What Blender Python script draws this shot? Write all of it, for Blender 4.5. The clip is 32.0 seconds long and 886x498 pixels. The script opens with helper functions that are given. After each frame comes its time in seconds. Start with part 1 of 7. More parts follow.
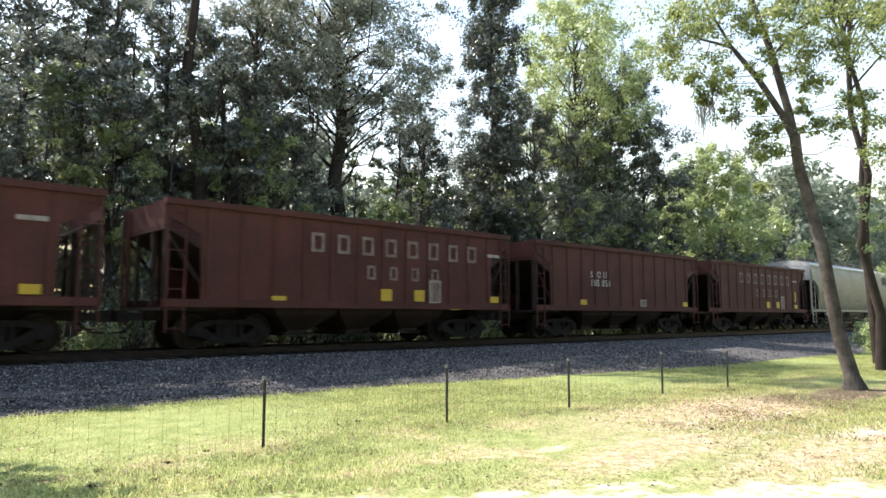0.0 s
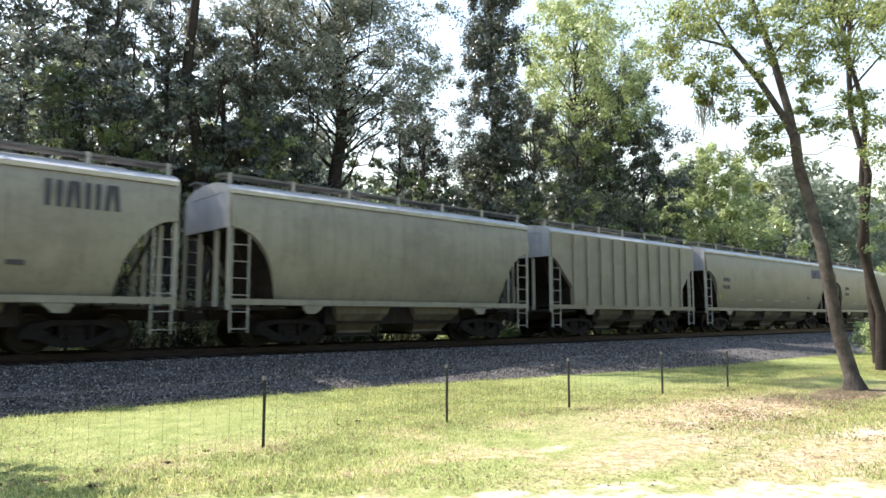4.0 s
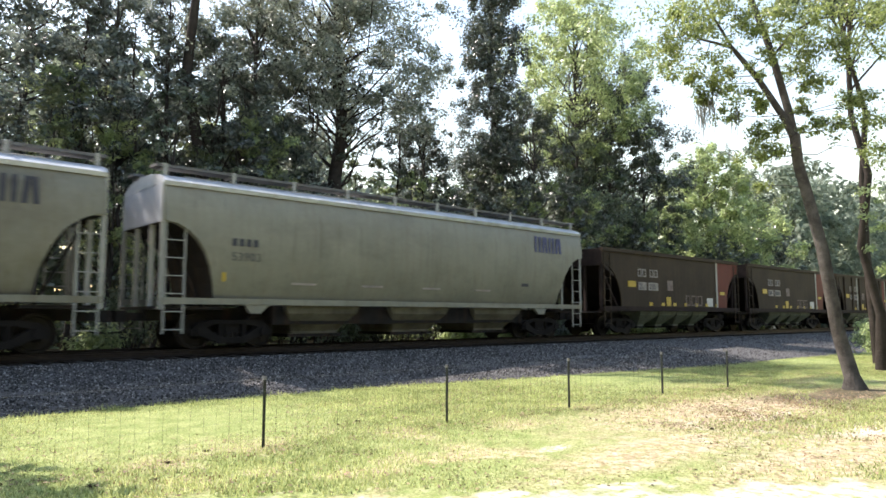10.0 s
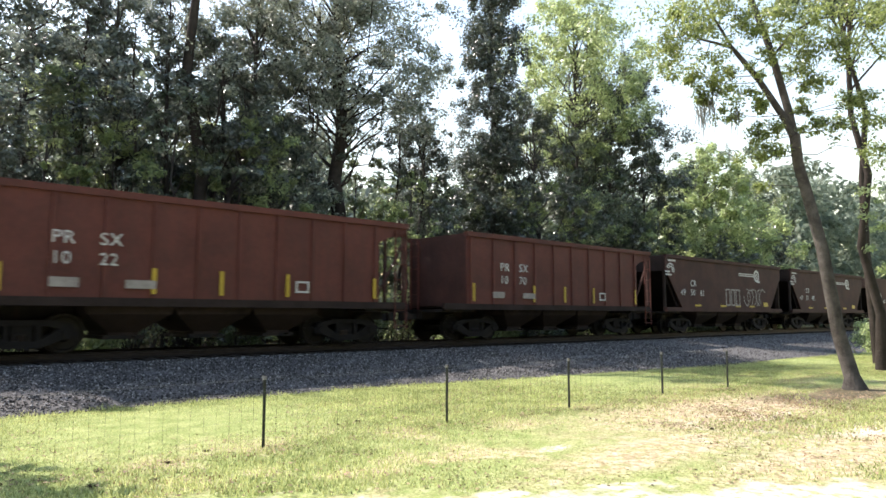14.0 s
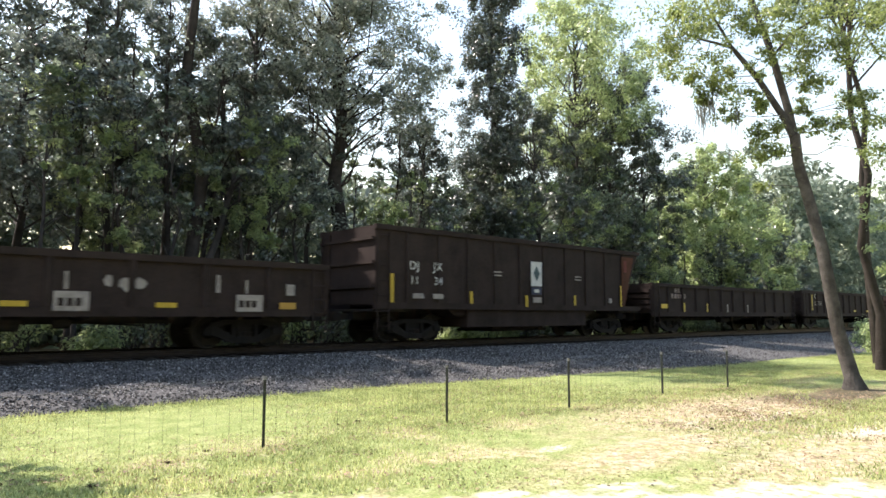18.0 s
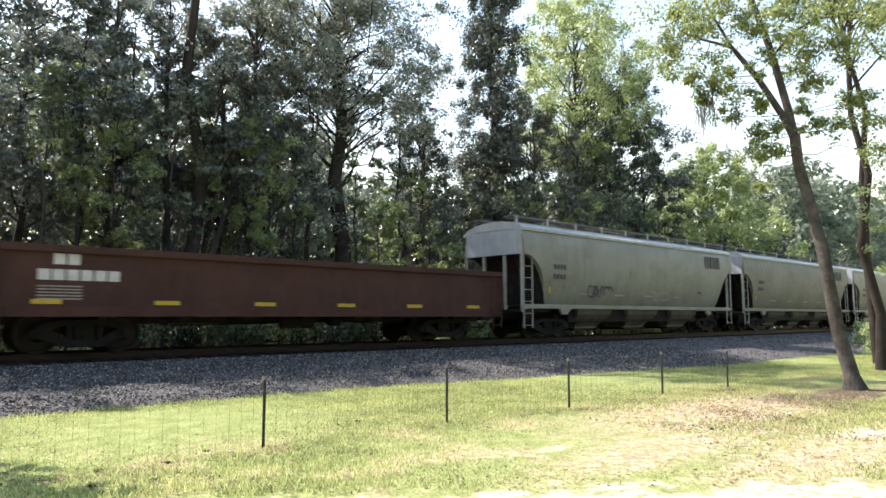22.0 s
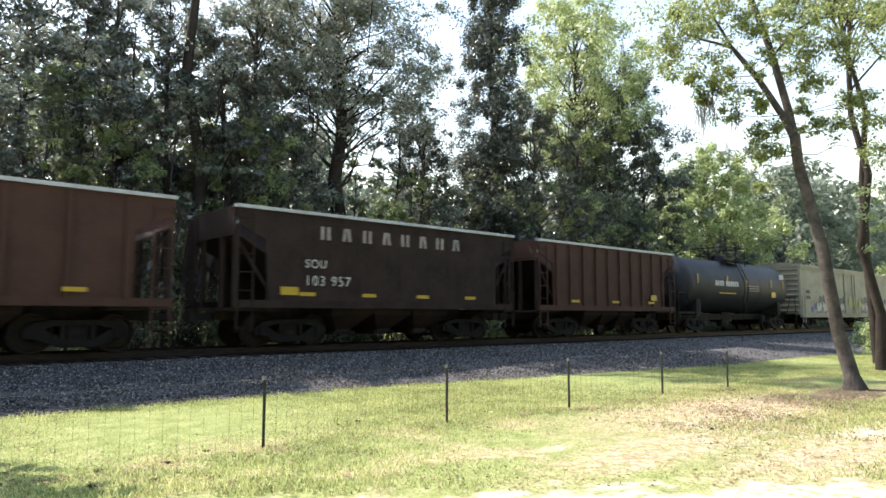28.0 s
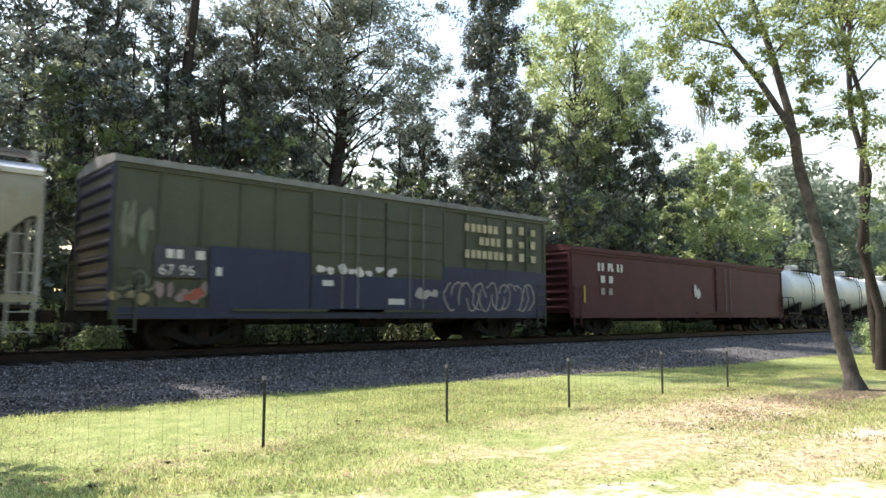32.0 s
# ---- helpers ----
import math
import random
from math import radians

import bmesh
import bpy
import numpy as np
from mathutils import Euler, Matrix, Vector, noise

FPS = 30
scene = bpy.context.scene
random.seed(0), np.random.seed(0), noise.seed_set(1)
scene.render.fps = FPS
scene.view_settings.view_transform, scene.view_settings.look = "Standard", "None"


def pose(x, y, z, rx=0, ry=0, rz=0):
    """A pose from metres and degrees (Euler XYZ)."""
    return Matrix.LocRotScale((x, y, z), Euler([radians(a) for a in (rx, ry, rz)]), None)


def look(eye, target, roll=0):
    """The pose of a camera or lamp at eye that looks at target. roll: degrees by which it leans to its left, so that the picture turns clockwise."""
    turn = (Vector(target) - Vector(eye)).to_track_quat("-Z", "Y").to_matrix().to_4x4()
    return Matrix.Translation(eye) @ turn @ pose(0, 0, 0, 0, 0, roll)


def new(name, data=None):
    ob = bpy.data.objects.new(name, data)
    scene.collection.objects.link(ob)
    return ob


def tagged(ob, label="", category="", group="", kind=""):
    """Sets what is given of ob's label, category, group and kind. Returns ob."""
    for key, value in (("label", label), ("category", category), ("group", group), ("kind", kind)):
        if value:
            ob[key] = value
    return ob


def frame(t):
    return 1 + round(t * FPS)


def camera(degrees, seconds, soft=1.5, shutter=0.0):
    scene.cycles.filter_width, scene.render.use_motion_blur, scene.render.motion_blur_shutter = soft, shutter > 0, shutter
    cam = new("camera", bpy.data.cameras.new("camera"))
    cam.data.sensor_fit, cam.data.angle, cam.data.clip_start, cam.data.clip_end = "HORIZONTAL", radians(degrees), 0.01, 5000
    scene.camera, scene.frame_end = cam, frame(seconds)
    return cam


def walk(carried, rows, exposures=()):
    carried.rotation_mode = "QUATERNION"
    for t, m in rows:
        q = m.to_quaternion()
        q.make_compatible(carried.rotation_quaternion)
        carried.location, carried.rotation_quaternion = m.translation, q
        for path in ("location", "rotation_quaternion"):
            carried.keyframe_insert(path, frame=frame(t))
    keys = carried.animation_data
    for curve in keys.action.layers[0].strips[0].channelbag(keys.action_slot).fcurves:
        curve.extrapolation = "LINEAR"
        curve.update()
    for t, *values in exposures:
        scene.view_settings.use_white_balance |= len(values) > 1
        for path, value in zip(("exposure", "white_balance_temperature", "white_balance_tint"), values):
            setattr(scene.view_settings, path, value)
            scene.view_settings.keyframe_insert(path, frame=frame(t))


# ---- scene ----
# Railway line seen across a fenced lawn: x runs along the track, y away from the camera, z up.
cam = camera(65.67, 32.0, soft=1.6, shutter=0.16)
EYE = (0.0, 0.0, 1.65)
AIM = (0.66726, 0.73842, 1.65 + 0.09748)
STOPS = 1.15
walk(cam, [(0.0, look(EYE, AIM)), (32.0, look(EYE, AIM))], exposures=[(0.0, STOPS, 6600, 20), (32.0, STOPS, 6600, 20)])

TRACK_Y = 18.5      # centre line of the track
RAIL_Z = 0.80       # top of the rails
SUN_EL = 49.0
SUN_AZ = 28.0       # degrees from the y axis towards -x

# ---- light ----
world = bpy.data.worlds.new("sky")
scene.world = world
world.use_nodes = True
wn, wl = world.node_tree.nodes, world.node_tree.links
sky = wn.new("ShaderNodeTexSky")
sky.sky_type, sky.sun_disc = "NISHITA", False
sky.sun_elevation, sky.sun_rotation = radians(SUN_EL), radians(-SUN_AZ)
sky.air_density, sky.dust_density, sky.ozone_density = 2.0, 1.0, 1.0
wn["Background"].inputs["Strength"].default_value = 0.15
wl.new(sky.outputs[0], wn["Background"].inputs["Color"])
sun = new("sun", bpy.data.lights.new("sun", "SUN"))
sun.data.energy, sun.data.angle, sun.data.color = 5.0, radians(0.55), (1.0, 0.95, 0.86)
sun.matrix_world = look((-100 * math.cos(radians(SUN_EL)) * math.sin(radians(SUN_AZ)), 100 * math.cos(radians(SUN_EL)) * math.cos(radians(SUN_AZ)),
                         100 * math.sin(radians(SUN_EL))), (0, 0, 0))

rng = np.random.default_rng(7)


# ---- materials ----
def mat(name, color, rough=0.6, metal=0.0, var=0.25, scale=2.0, bump=0.0, bump_scale=40.0, streak=0.0,
        streak_color=(0.10, 0.055, 0.03), tint=None, spec=0.5, per_object=0.0, grime=0.0, grime_color=(0.085, 0.068, 0.048)):
    """Painted, rusty or plain surface: two scales of noise, streaks that run down, fine relief."""
    m = bpy.data.materials.new(name)
    m.use_nodes = True
    n, l = m.node_tree.nodes, m.node_tree.links
    b = n["Principled BSDF"]
    b.inputs["Roughness"].default_value, b.inputs["Metallic"].default_value = rough, metal
    b.inputs["Specular IOR Level"].default_value = spec
    tc = n.new("ShaderNodeTexCoord")
    info = n.new("ShaderNodeObjectInfo")
    add = n.new("ShaderNodeVectorMath")
    add.operation = "MULTIPLY_ADD"
    comb = n.new("ShaderNodeCombineXYZ")
    l.new(info.outputs["Random"], comb.inputs[0])
    l.new(info.outputs["Random"], comb.inputs[2])
    l.new(comb.outputs[0], add.inputs[0])
    add.inputs[1].default_value = (37.0, 0.0, 19.0)
    l.new(tc.outputs["Object"], add.inputs[2])
    n1 = n.new("ShaderNodeTexNoise")
    n1.inputs["Scale"].default_value, n1.inputs["Detail"].default_value = scale, 6.0
    l.new(add.outputs[0], n1.inputs["Vector"])
    n2 = n.new("ShaderNodeTexNoise")
    n2.inputs["Scale"].default_value, n2.inputs["Detail"].default_value = scale * 11, 3.0
    l.new(add.outputs[0], n2.inputs["Vector"])
    mixn = n.new("ShaderNodeMath")
    mixn.operation = "MULTIPLY_ADD"
    mixn.inputs[1].default_value = 0.45
    l.new(n2.outputs["Fac"], mixn.inputs[0])
    l.new(n1.outputs["Fac"], mixn.inputs[2])
    ramp = n.new("ShaderNodeValToRGB")
    lo = tuple(c * (1 - var) for c in color)
    hi = tint if tint else tuple(min(1.0, c * (1 + var)) for c in color)
    ramp.color_ramp.elements[0].position, ramp.color_ramp.elements[1].position = 0.45, 0.98
    ramp.color_ramp.elements[0].color, ramp.color_ramp.elements[1].color = (*lo, 1), (*hi, 1)
    l.new(mixn.outputs[0], ramp.inputs[0])
    out = ramp.outputs[0]
    if streak > 0:
        mp = n.new("ShaderNodeMapping")
        mp.inputs["Scale"].default_value = (5.0, 5.0, 0.28)
        l.new(add.outputs[0], mp.inputs[0])
        ns = n.new("ShaderNodeTexNoise")
        ns.inputs["Scale"].default_value, ns.inputs["Detail"].default_value = 1.0, 5.0
        l.new(mp.outputs[0], ns.inputs["Vector"])
        rs = n.new("ShaderNodeMapRange")
        rs.inputs["From Min"].default_value, rs.inputs["From Max"].default_value = 0.48, 0.8
        rs.inputs["To Max"].default_value = streak
        l.new(ns.outputs["Fac"], rs.inputs["Value"])
        mx = n.new("ShaderNodeMix")
        mx.data_type = "RGBA"
        l.new(rs.outputs[0], mx.inputs[0])
        l.new(out, mx.inputs[6])
        mx.inputs[7].default_value = (*streak_color, 1)
        out = mx.outputs[2]
    if grime > 0:
        # narrow drips from the roof line, and cloudy smears of dust
        for scl, lo, hi, amount in (((9.0, 9.0, 0.16), 0.56, 0.74, grime), ((0.9, 0.9, 1.6), 0.47, 0.75, grime * 0.8)):
            mp2 = n.new("ShaderNodeMapping")
            mp2.inputs["Scale"].default_value = scl
            l.new(add.outputs[0], mp2.inputs[0])
            ng = n.new("ShaderNodeTexNoise")
            ng.inputs["Scale"].default_value, ng.inputs["Detail"].default_value = 1.0, 8.0
            ng.inputs["Roughness"].default_value = 0.65
            l.new(mp2.outputs[0], ng.inputs["Vector"])
            rg = n.new("ShaderNodeMapRange")
            rg.inputs["From Min"].default_value, rg.inputs["From Max"].default_value = lo, hi
            rg.inputs["To Max"].default_value = amount
            l.new(ng.outputs["Fac"], rg.inputs["Value"])
            mg = n.new("ShaderNodeMix")
            mg.data_type = "RGBA"
            l.new(rg.outputs[0], mg.inputs[0])
            l.new(out, mg.inputs[6])
            mg.inputs[7].default_value = (*grime_color, 1)
            out = mg.outputs[2]
    if per_object > 0:
        hsv = n.new("ShaderNodeHueSaturation")
        mr = n.new("ShaderNodeMapRange")
        mr.inputs["To Min"].default_value, mr.inputs["To Max"].default_value = 1 - per_object, 1 + per_object
        l.new(info.outputs["Random"], mr.inputs["Value"])
        l.new(mr.outputs[0], hsv.inputs["Value"])
        l.new(out, hsv.inputs["Color"])
        out = hsv.outputs[0]
    l.new(out, b.inputs["Base Color"])
    if bump > 0:
        nb = n.new("ShaderNodeTexNoise")
        nb.inputs["Scale"].default_value, nb.inputs["Detail"].default_value = bump_scale, 4.0
        l.new(add.outputs[0], nb.inputs["Vector"])
        bp = n.new("ShaderNodeBump")
        bp.inputs["Strength"].default_value, bp.inputs["Distance"].default_value = bump, 0.02
        l.new(nb.outputs["Fac"], bp.inputs["Height"])
        l.new(bp.outputs[0], b.inputs["Normal"])
    return m


def faded_paint():
    """Grey-green paint with soft clouds of old blue and rust showing through."""
    m = mat("faded_blue_grey_paint", (0.165, 0.170, 0.140), 0.65, var=0.2, scale=1.1, streak=0.5, streak_color=(0.13, 0.10, 0.06), grime=0.4)
    n, l = m.node_tree.nodes, m.node_tree.links
    b = n["Principled BSDF"]
    out = b.inputs["Base Color"].links[0].from_socket
    tc = n.new("ShaderNodeTexCoord")
    for scl, lo, hi, amount, tone in (((0.35, 1.0, 0.5), 0.45, 0.62, 0.75, (0.085, 0.140, 0.175)), ((1.5, 1.0, 1.1), 0.53, 0.60, 0.55, (0.060, 0.115, 0.165)),
                                      ((0.55, 1.0, 0.8), 0.56, 0.72, 0.6, (0.20, 0.155, 0.085))):
        mp = n.new("ShaderNodeMapping")
        mp.inputs["Scale"].default_value = scl
        mp.inputs["Location"].default_value = (4.3 * scl[0], 0, 2.0)
        l.new(tc.outputs["Object"], mp.inputs[0])
        t = n.new("ShaderNodeTexNoise")
        t.inputs["Scale"].default_value, t.inputs["Detail"].default_value = 1.0, 5.0
        l.new(mp.outputs[0], t.inputs["Vector"])
        r = n.new("ShaderNodeMapRange")
        r.inputs["From Min"].default_value, r.inputs["From Max"].default_value, r.inputs["To Max"].default_value = lo, hi, amount
        l.new(t.outputs["Fac"], r.inputs["Value"])
        x = n.new("ShaderNodeMix")
        x.data_type = "RGBA"
        l.new(r.outputs[0], x.inputs[0])
        l.new(out, x.inputs[6])
        x.inputs[7].default_value = (*tone, 1)
        out = x.outputs[2]
    l.new(out, b.inputs["Base Color"])
    return m


def leaf_mat(name, dark, light, rough=0.35, through_light=0.3, spec=0.6):
    m = bpy.data.materials.new(name)
    m.use_nodes = True
    n, l = m.node_tree.nodes, m.node_tree.links
    b = n["Principled BSDF"]
    g = n.new("ShaderNodeNewGeometry")
    ramp = n.new("ShaderNodeValToRGB")
    ramp.color_ramp.elements[0].color, ramp.color_ramp.elements[1].color = (*dark, 1), (*light, 1)
    # single leaves differ a little, whole sprays differ more
    nz = n.new("ShaderNodeTexNoise")
    nz.inputs["Scale"].default_value, nz.inputs["Detail"].default_value = 0.9, 2.0
    l.new(g.outputs["Position"], nz.inputs["Vector"])
    spray = n.new("ShaderNodeMapRange")
    spray.inputs["From Min"].default_value, spray.inputs["From Max"].default_value = 0.36, 0.66
    spray.inputs["To Max"].default_value = 0.42
    l.new(nz.outputs["Fac"], spray.inputs["Value"])
    both = n.new("ShaderNodeMath")
    both.operation = "MULTIPLY_ADD"
    both.inputs[1].default_value = 0.75
    l.new(g.outputs["Random Per Island"], both.inputs[0])
    l.new(spray.outputs[0], both.inputs[2])
    l.new(both.outputs[0], ramp.inputs[0])
    l.new(ramp.outputs[0], b.inputs["Base Color"])
    b.inputs["Roughness"].default_value, b.inputs["Specular IOR Level"].default_value = rough, spec
    tr = n.new("ShaderNodeBsdfTranslucent")
    hs = n.new("ShaderNodeHueSaturation")
    hs.inputs["Hue"].default_value, hs.inputs["Saturation"].default_value, hs.inputs["Value"].default_value = 0.492, 0.9, 1.9
    l.new(ramp.outputs[0], hs.inputs["Color"])
    l.new(hs.outputs[0], tr.inputs["Color"])
    mx = n.new("ShaderNodeMixShader")
    mx.inputs[0].default_value = through_light
    l.new(b.outputs[0], mx.inputs[1])
    l.new(tr.outputs[0], mx.inputs[2])
    l.new(mx.outputs[0], n["Material Output"].inputs["Surface"])
    return m


M = {
    "ballast": mat("ballast_stone", (0.062, 0.060, 0.057), 0.9, var=0.55, scale=14, bump=1.0, bump_scale=22),
    "stone": mat("crushed_stone", (0.25, 0.25, 0.265), 0.85, var=0.4, scale=9, bump=0.3, bump_scale=60),
    "tie": mat("creosoted_wood", (0.030, 0.025, 0.021), 0.85, var=0.4, scale=5, bump=0.5, bump_scale=30, spec=0.12),
    "rail": mat("rail_steel", (0.034, 0.027, 0.023), 0.55, 0.6, var=0.3, scale=6, spec=0.12),
    "steel_dark": mat("grime_and_shade_steel", (0.022, 0.020, 0.019), 0.75, 0.2, var=0.45, scale=3, streak=0.4, spec=0.12),
    "truck": mat("cast_steel", (0.015, 0.013, 0.012), 0.75, 0.1, var=0.4, scale=4, spec=0.12),
    "truck_pale": mat("dusty_cast_steel", (0.095, 0.088, 0.078), 0.8, 0.0, var=0.35, scale=4),
    "wheel": mat("wheel_steel", (0.024, 0.021, 0.019), 0.5, 0.5, var=0.3, scale=5, spec=0.12),
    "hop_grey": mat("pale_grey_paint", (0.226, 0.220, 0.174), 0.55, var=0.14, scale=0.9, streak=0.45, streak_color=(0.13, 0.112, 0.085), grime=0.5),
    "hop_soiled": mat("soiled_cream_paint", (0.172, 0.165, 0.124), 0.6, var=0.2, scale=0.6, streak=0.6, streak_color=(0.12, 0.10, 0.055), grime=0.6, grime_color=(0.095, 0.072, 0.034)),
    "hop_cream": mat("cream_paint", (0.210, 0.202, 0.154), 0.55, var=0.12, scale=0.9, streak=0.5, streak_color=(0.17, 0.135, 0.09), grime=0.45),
    "hop_dusty": mat("dusty_cream_paint", (0.215, 0.20, 0.142), 0.6, var=0.15, scale=0.7, streak=0.8, streak_color=(0.19, 0.145, 0.07), grime=0.4, grime_color=(0.12, 0.085, 0.04)),
    "hop_faded": faded_paint(),
    "rust_brown": mat("rust_brown_paint", (0.062, 0.030, 0.021), 0.75, var=0.3, scale=1.2, streak=0.6, streak_color=(0.06, 0.035, 0.026), spec=0.25),
    "faded_blue": mat("faded_blue_patch", (0.100, 0.150, 0.180), 0.7, var=0.25, scale=2.0, streak=0.5, streak_color=(0.22, 0.20, 0.15)),
    "roof_grey": mat("weathered_grey_roof", (0.15, 0.155, 0.145), 0.6, 0.1, var=0.2, scale=2, streak=0.4),
    "board_grey": mat("galvanised_walkway", (0.10, 0.097, 0.094), 0.65, 0.1, var=0.25, scale=3, streak=0.4),
    "roof_pale": mat("pale_sheet_metal", (0.43, 0.45, 0.46), 0.45, 0.2, var=0.15, scale=2, streak=0.3),
    # Paler, bluer than the sides: light on the car ends is in this colour.
    "end_skylit": mat("skylit_end_paint", (0.34, 0.36, 0.38), 0.55, var=0.15, scale=2, streak=0.3),
    "red": mat("oxide_red_paint", (0.100, 0.030, 0.022), 0.65, var=0.28, scale=0.8, streak=0.5, streak_color=(0.075, 0.032, 0.024), spec=0.25, grime=0.45, grime_color=(0.045, 0.024, 0.02)),
    "soot_red": mat("sooty_oxide_red_paint", (0.070, 0.023, 0.018), 0.7, var=0.35, scale=0.7, streak=0.6, streak_color=(0.05, 0.024, 0.02), spec=0.22, grime=0.55, grime_color=(0.030, 0.018, 0.016)),
    "red_rust": mat("rusty_red_paint", (0.058, 0.024, 0.018), 0.75, var=0.35, scale=1.2, streak=0.7, streak_color=(0.06, 0.032, 0.024), spec=0.25, grime=0.5, grime_color=(0.035, 0.022, 0.019)),
    "brown": mat("brown_rust_paint", (0.058, 0.034, 0.025), 0.75, var=0.3, scale=1.2, streak=0.6, streak_color=(0.05, 0.033, 0.025), spec=0.25),
    "dark_brown": mat("dark_rust_and_shade", (0.029, 0.020, 0.017), 0.8, var=0.4, scale=1.2, streak=0.7, streak_color=(0.035, 0.026, 0.023), spec=0.12),
    "gold_brown": mat("dusty_gold_brown_paint", (0.046, 0.032, 0.020), 0.75, var=0.25, scale=0.8, streak=0.5, streak_color=(0.08, 0.052, 0.032), spec=0.2, grime=0.4, grime_color=(0.032, 0.024, 0.017)),
    "ochre": mat("ochre_paint", (0.100, 0.060, 0.021), 0.7, var=0.25, scale=0.8, streak=0.5, streak_color=(0.09, 0.052, 0.02), spec=0.25),
    "amber": mat("amber_reflector", (0.36, 0.20, 0.03), 0.5, var=0.15, scale=6),
    "bright_red": mat("bright_red_paint", (0.115, 0.022, 0.016), 0.6, var=0.2, scale=1.0, streak=0.3, streak_color=(0.12, 0.02, 0.02), spec=0.2),
    "maroon": mat("maroon_paint", (0.070, 0.021, 0.024), 0.65, var=0.2, scale=0.8, streak=0.35, streak_color=(0.05, 0.022, 0.022), spec=0.25, grime=0.4, grime_color=(0.04, 0.022, 0.02)),
    "green_box": mat("olive_green_paint", (0.043, 0.050, 0.028), 0.65, var=0.22, scale=0.9, streak=0.45, streak_color=(0.07, 0.07, 0.045), grime=0.5, grime_color=(0.075, 0.07, 0.05)),
    "blue_box": mat("deep_blue_paint", (0.009, 0.014, 0.046), 0.6, var=0.3, scale=1.0, streak=0.4, streak_color=(0.03, 0.03, 0.045)),
    "white_box": mat("off_white_paint", (0.275, 0.262, 0.190), 0.6, var=0.12, scale=0.8, streak=0.5, streak_color=(0.22, 0.185, 0.125), grime=0.65),
    "tank_black": mat("black_tank_paint", (0.017, 0.018, 0.022), 0.55, var=0.4, scale=0.9, streak=0.5, streak_color=(0.045, 0.041, 0.037), spec=0.3),
    "tank_white": mat("white_tank_paint", (0.56, 0.58, 0.56), 0.45, var=0.08, scale=0.9, streak=0.35, streak_color=(0.42, 0.38, 0.28), grime=0.3, grime_color=(0.30, 0.25, 0.13)),
    "bay_green": mat("pale_green_grime", (0.14, 0.155, 0.115), 0.75, var=0.3, scale=2, streak=0.5, streak_color=(0.08, 0.07, 0.05), spec=0.12),
    # Streaked pale paint, darkened for the shade under the body.
    "bay_shaded": mat("shaded_bay_paint", (0.135, 0.125, 0.094), 0.75, var=0.4, scale=1.4, streak=0.6, streak_color=(0.07, 0.06, 0.05), spec=0.12),
    "rail_pale": mat("pale_handrail_paint", (0.30, 0.295, 0.26), 0.55, var=0.15, scale=4),
    "white_paint": mat("white_lettering", (0.50, 0.48, 0.45), 0.6, var=0.2, scale=6),
    "cream_paint_mark": mat("faded_cream_lettering", (0.40, 0.35, 0.22), 0.65, var=0.35, scale=5, streak=0.5, streak_color=(0.10, 0.10, 0.06)),
    "worn_paint": mat("worn_lettering", (0.17, 0.125, 0.105), 0.75, var=0.6, scale=5, streak=0.9, streak_color=(0.06, 0.024, 0.02)),
    "grey_paint": mat("faded_grey_lettering", (0.26, 0.225, 0.20), 0.7, var=0.35, scale=6),
    "black_paint": mat("black_lettering", (0.035, 0.035, 0.045), 0.6, var=0.3, scale=6),
    "navy_paint": mat("navy_lettering", (0.05, 0.055, 0.13), 0.6, var=0.3, scale=6),
    "yellow": mat("yellow_reflector", (0.44, 0.29, 0.02), 0.45, var=0.15, scale=6),
    "teal_paint": mat("teal_spray_paint", (0.014, 0.048, 0.058), 0.5, var=0.3, scale=5),
    "blue_spray": mat("blue_spray_paint", (0.025, 0.075, 0.19), 0.5, var=0.25, scale=5),
    "pale_spray": mat("pale_spray_paint", (0.40, 0.39, 0.34), 0.55, var=0.2, scale=4),
    "pink_spray": mat("dull_pink_spray_paint", (0.19, 0.145, 0.135), 0.6, var=0.25, scale=4),
    "yellow_spray": mat("yellow_spray_paint", (0.22, 0.225, 0.075), 0.5, var=0.3, scale=4),
    "red_spray": mat("red_spray_paint", (0.24, 0.055, 0.035), 0.5, var=0.25, scale=4),
    "stain": mat("yellow_brown_stain", (0.20, 0.16, 0.085), 0.7, var=0.4, scale=2.0, streak=0.7, streak_color=(0.275, 0.262, 0.190)),
    "orange_dull": mat("dull_orange_paint", (0.072, 0.025, 0.013), 0.75, var=0.4, scale=2, streak=0.5, streak_color=(0.06, 0.03, 0.02), spec=0.15),
    "orange_spray": mat("orange_rust_patch", (0.20, 0.075, 0.02), 0.7, var=0.35, scale=4),
    "bark": mat("tree_bark", (0.036, 0.030, 0.025), 0.95, spec=0.15, var=0.45, scale=3, bump=1.0, bump_scale=14),
    "bark_dark": mat("dark_bark", (0.038, 0.032, 0.027), 0.9, var=0.45, scale=3, bump=0.8, bump_scale=12),
    "post": mat("dark_green_post", (0.022, 0.026, 0.020), 0.6, 0.2, var=0.3, scale=8),
    "wire": mat("galvanised_wire", (0.20, 0.20, 0.19), 0.5, 0.5, var=0.2, scale=8),
    "moss": leaf_mat("spanish_moss", (0.09, 0.09, 0.07), (0.22, 0.22, 0.18), 0.9, 0.2, 0.1),
    "leaf_dark": leaf_mat("glossy_dark_leaf", (0.040, 0.054, 0.044), (0.165, 0.196, 0.158), 0.24, 0.38, 1.0),
    # Ivy leaf darker than the rest; the wood's deep shade is in it.
    "leaf_ivy": leaf_mat("shade_tinted_ivy_leaf", (0.016, 0.026, 0.018), (0.078, 0.100, 0.066), 0.28, 0.20, 0.9),
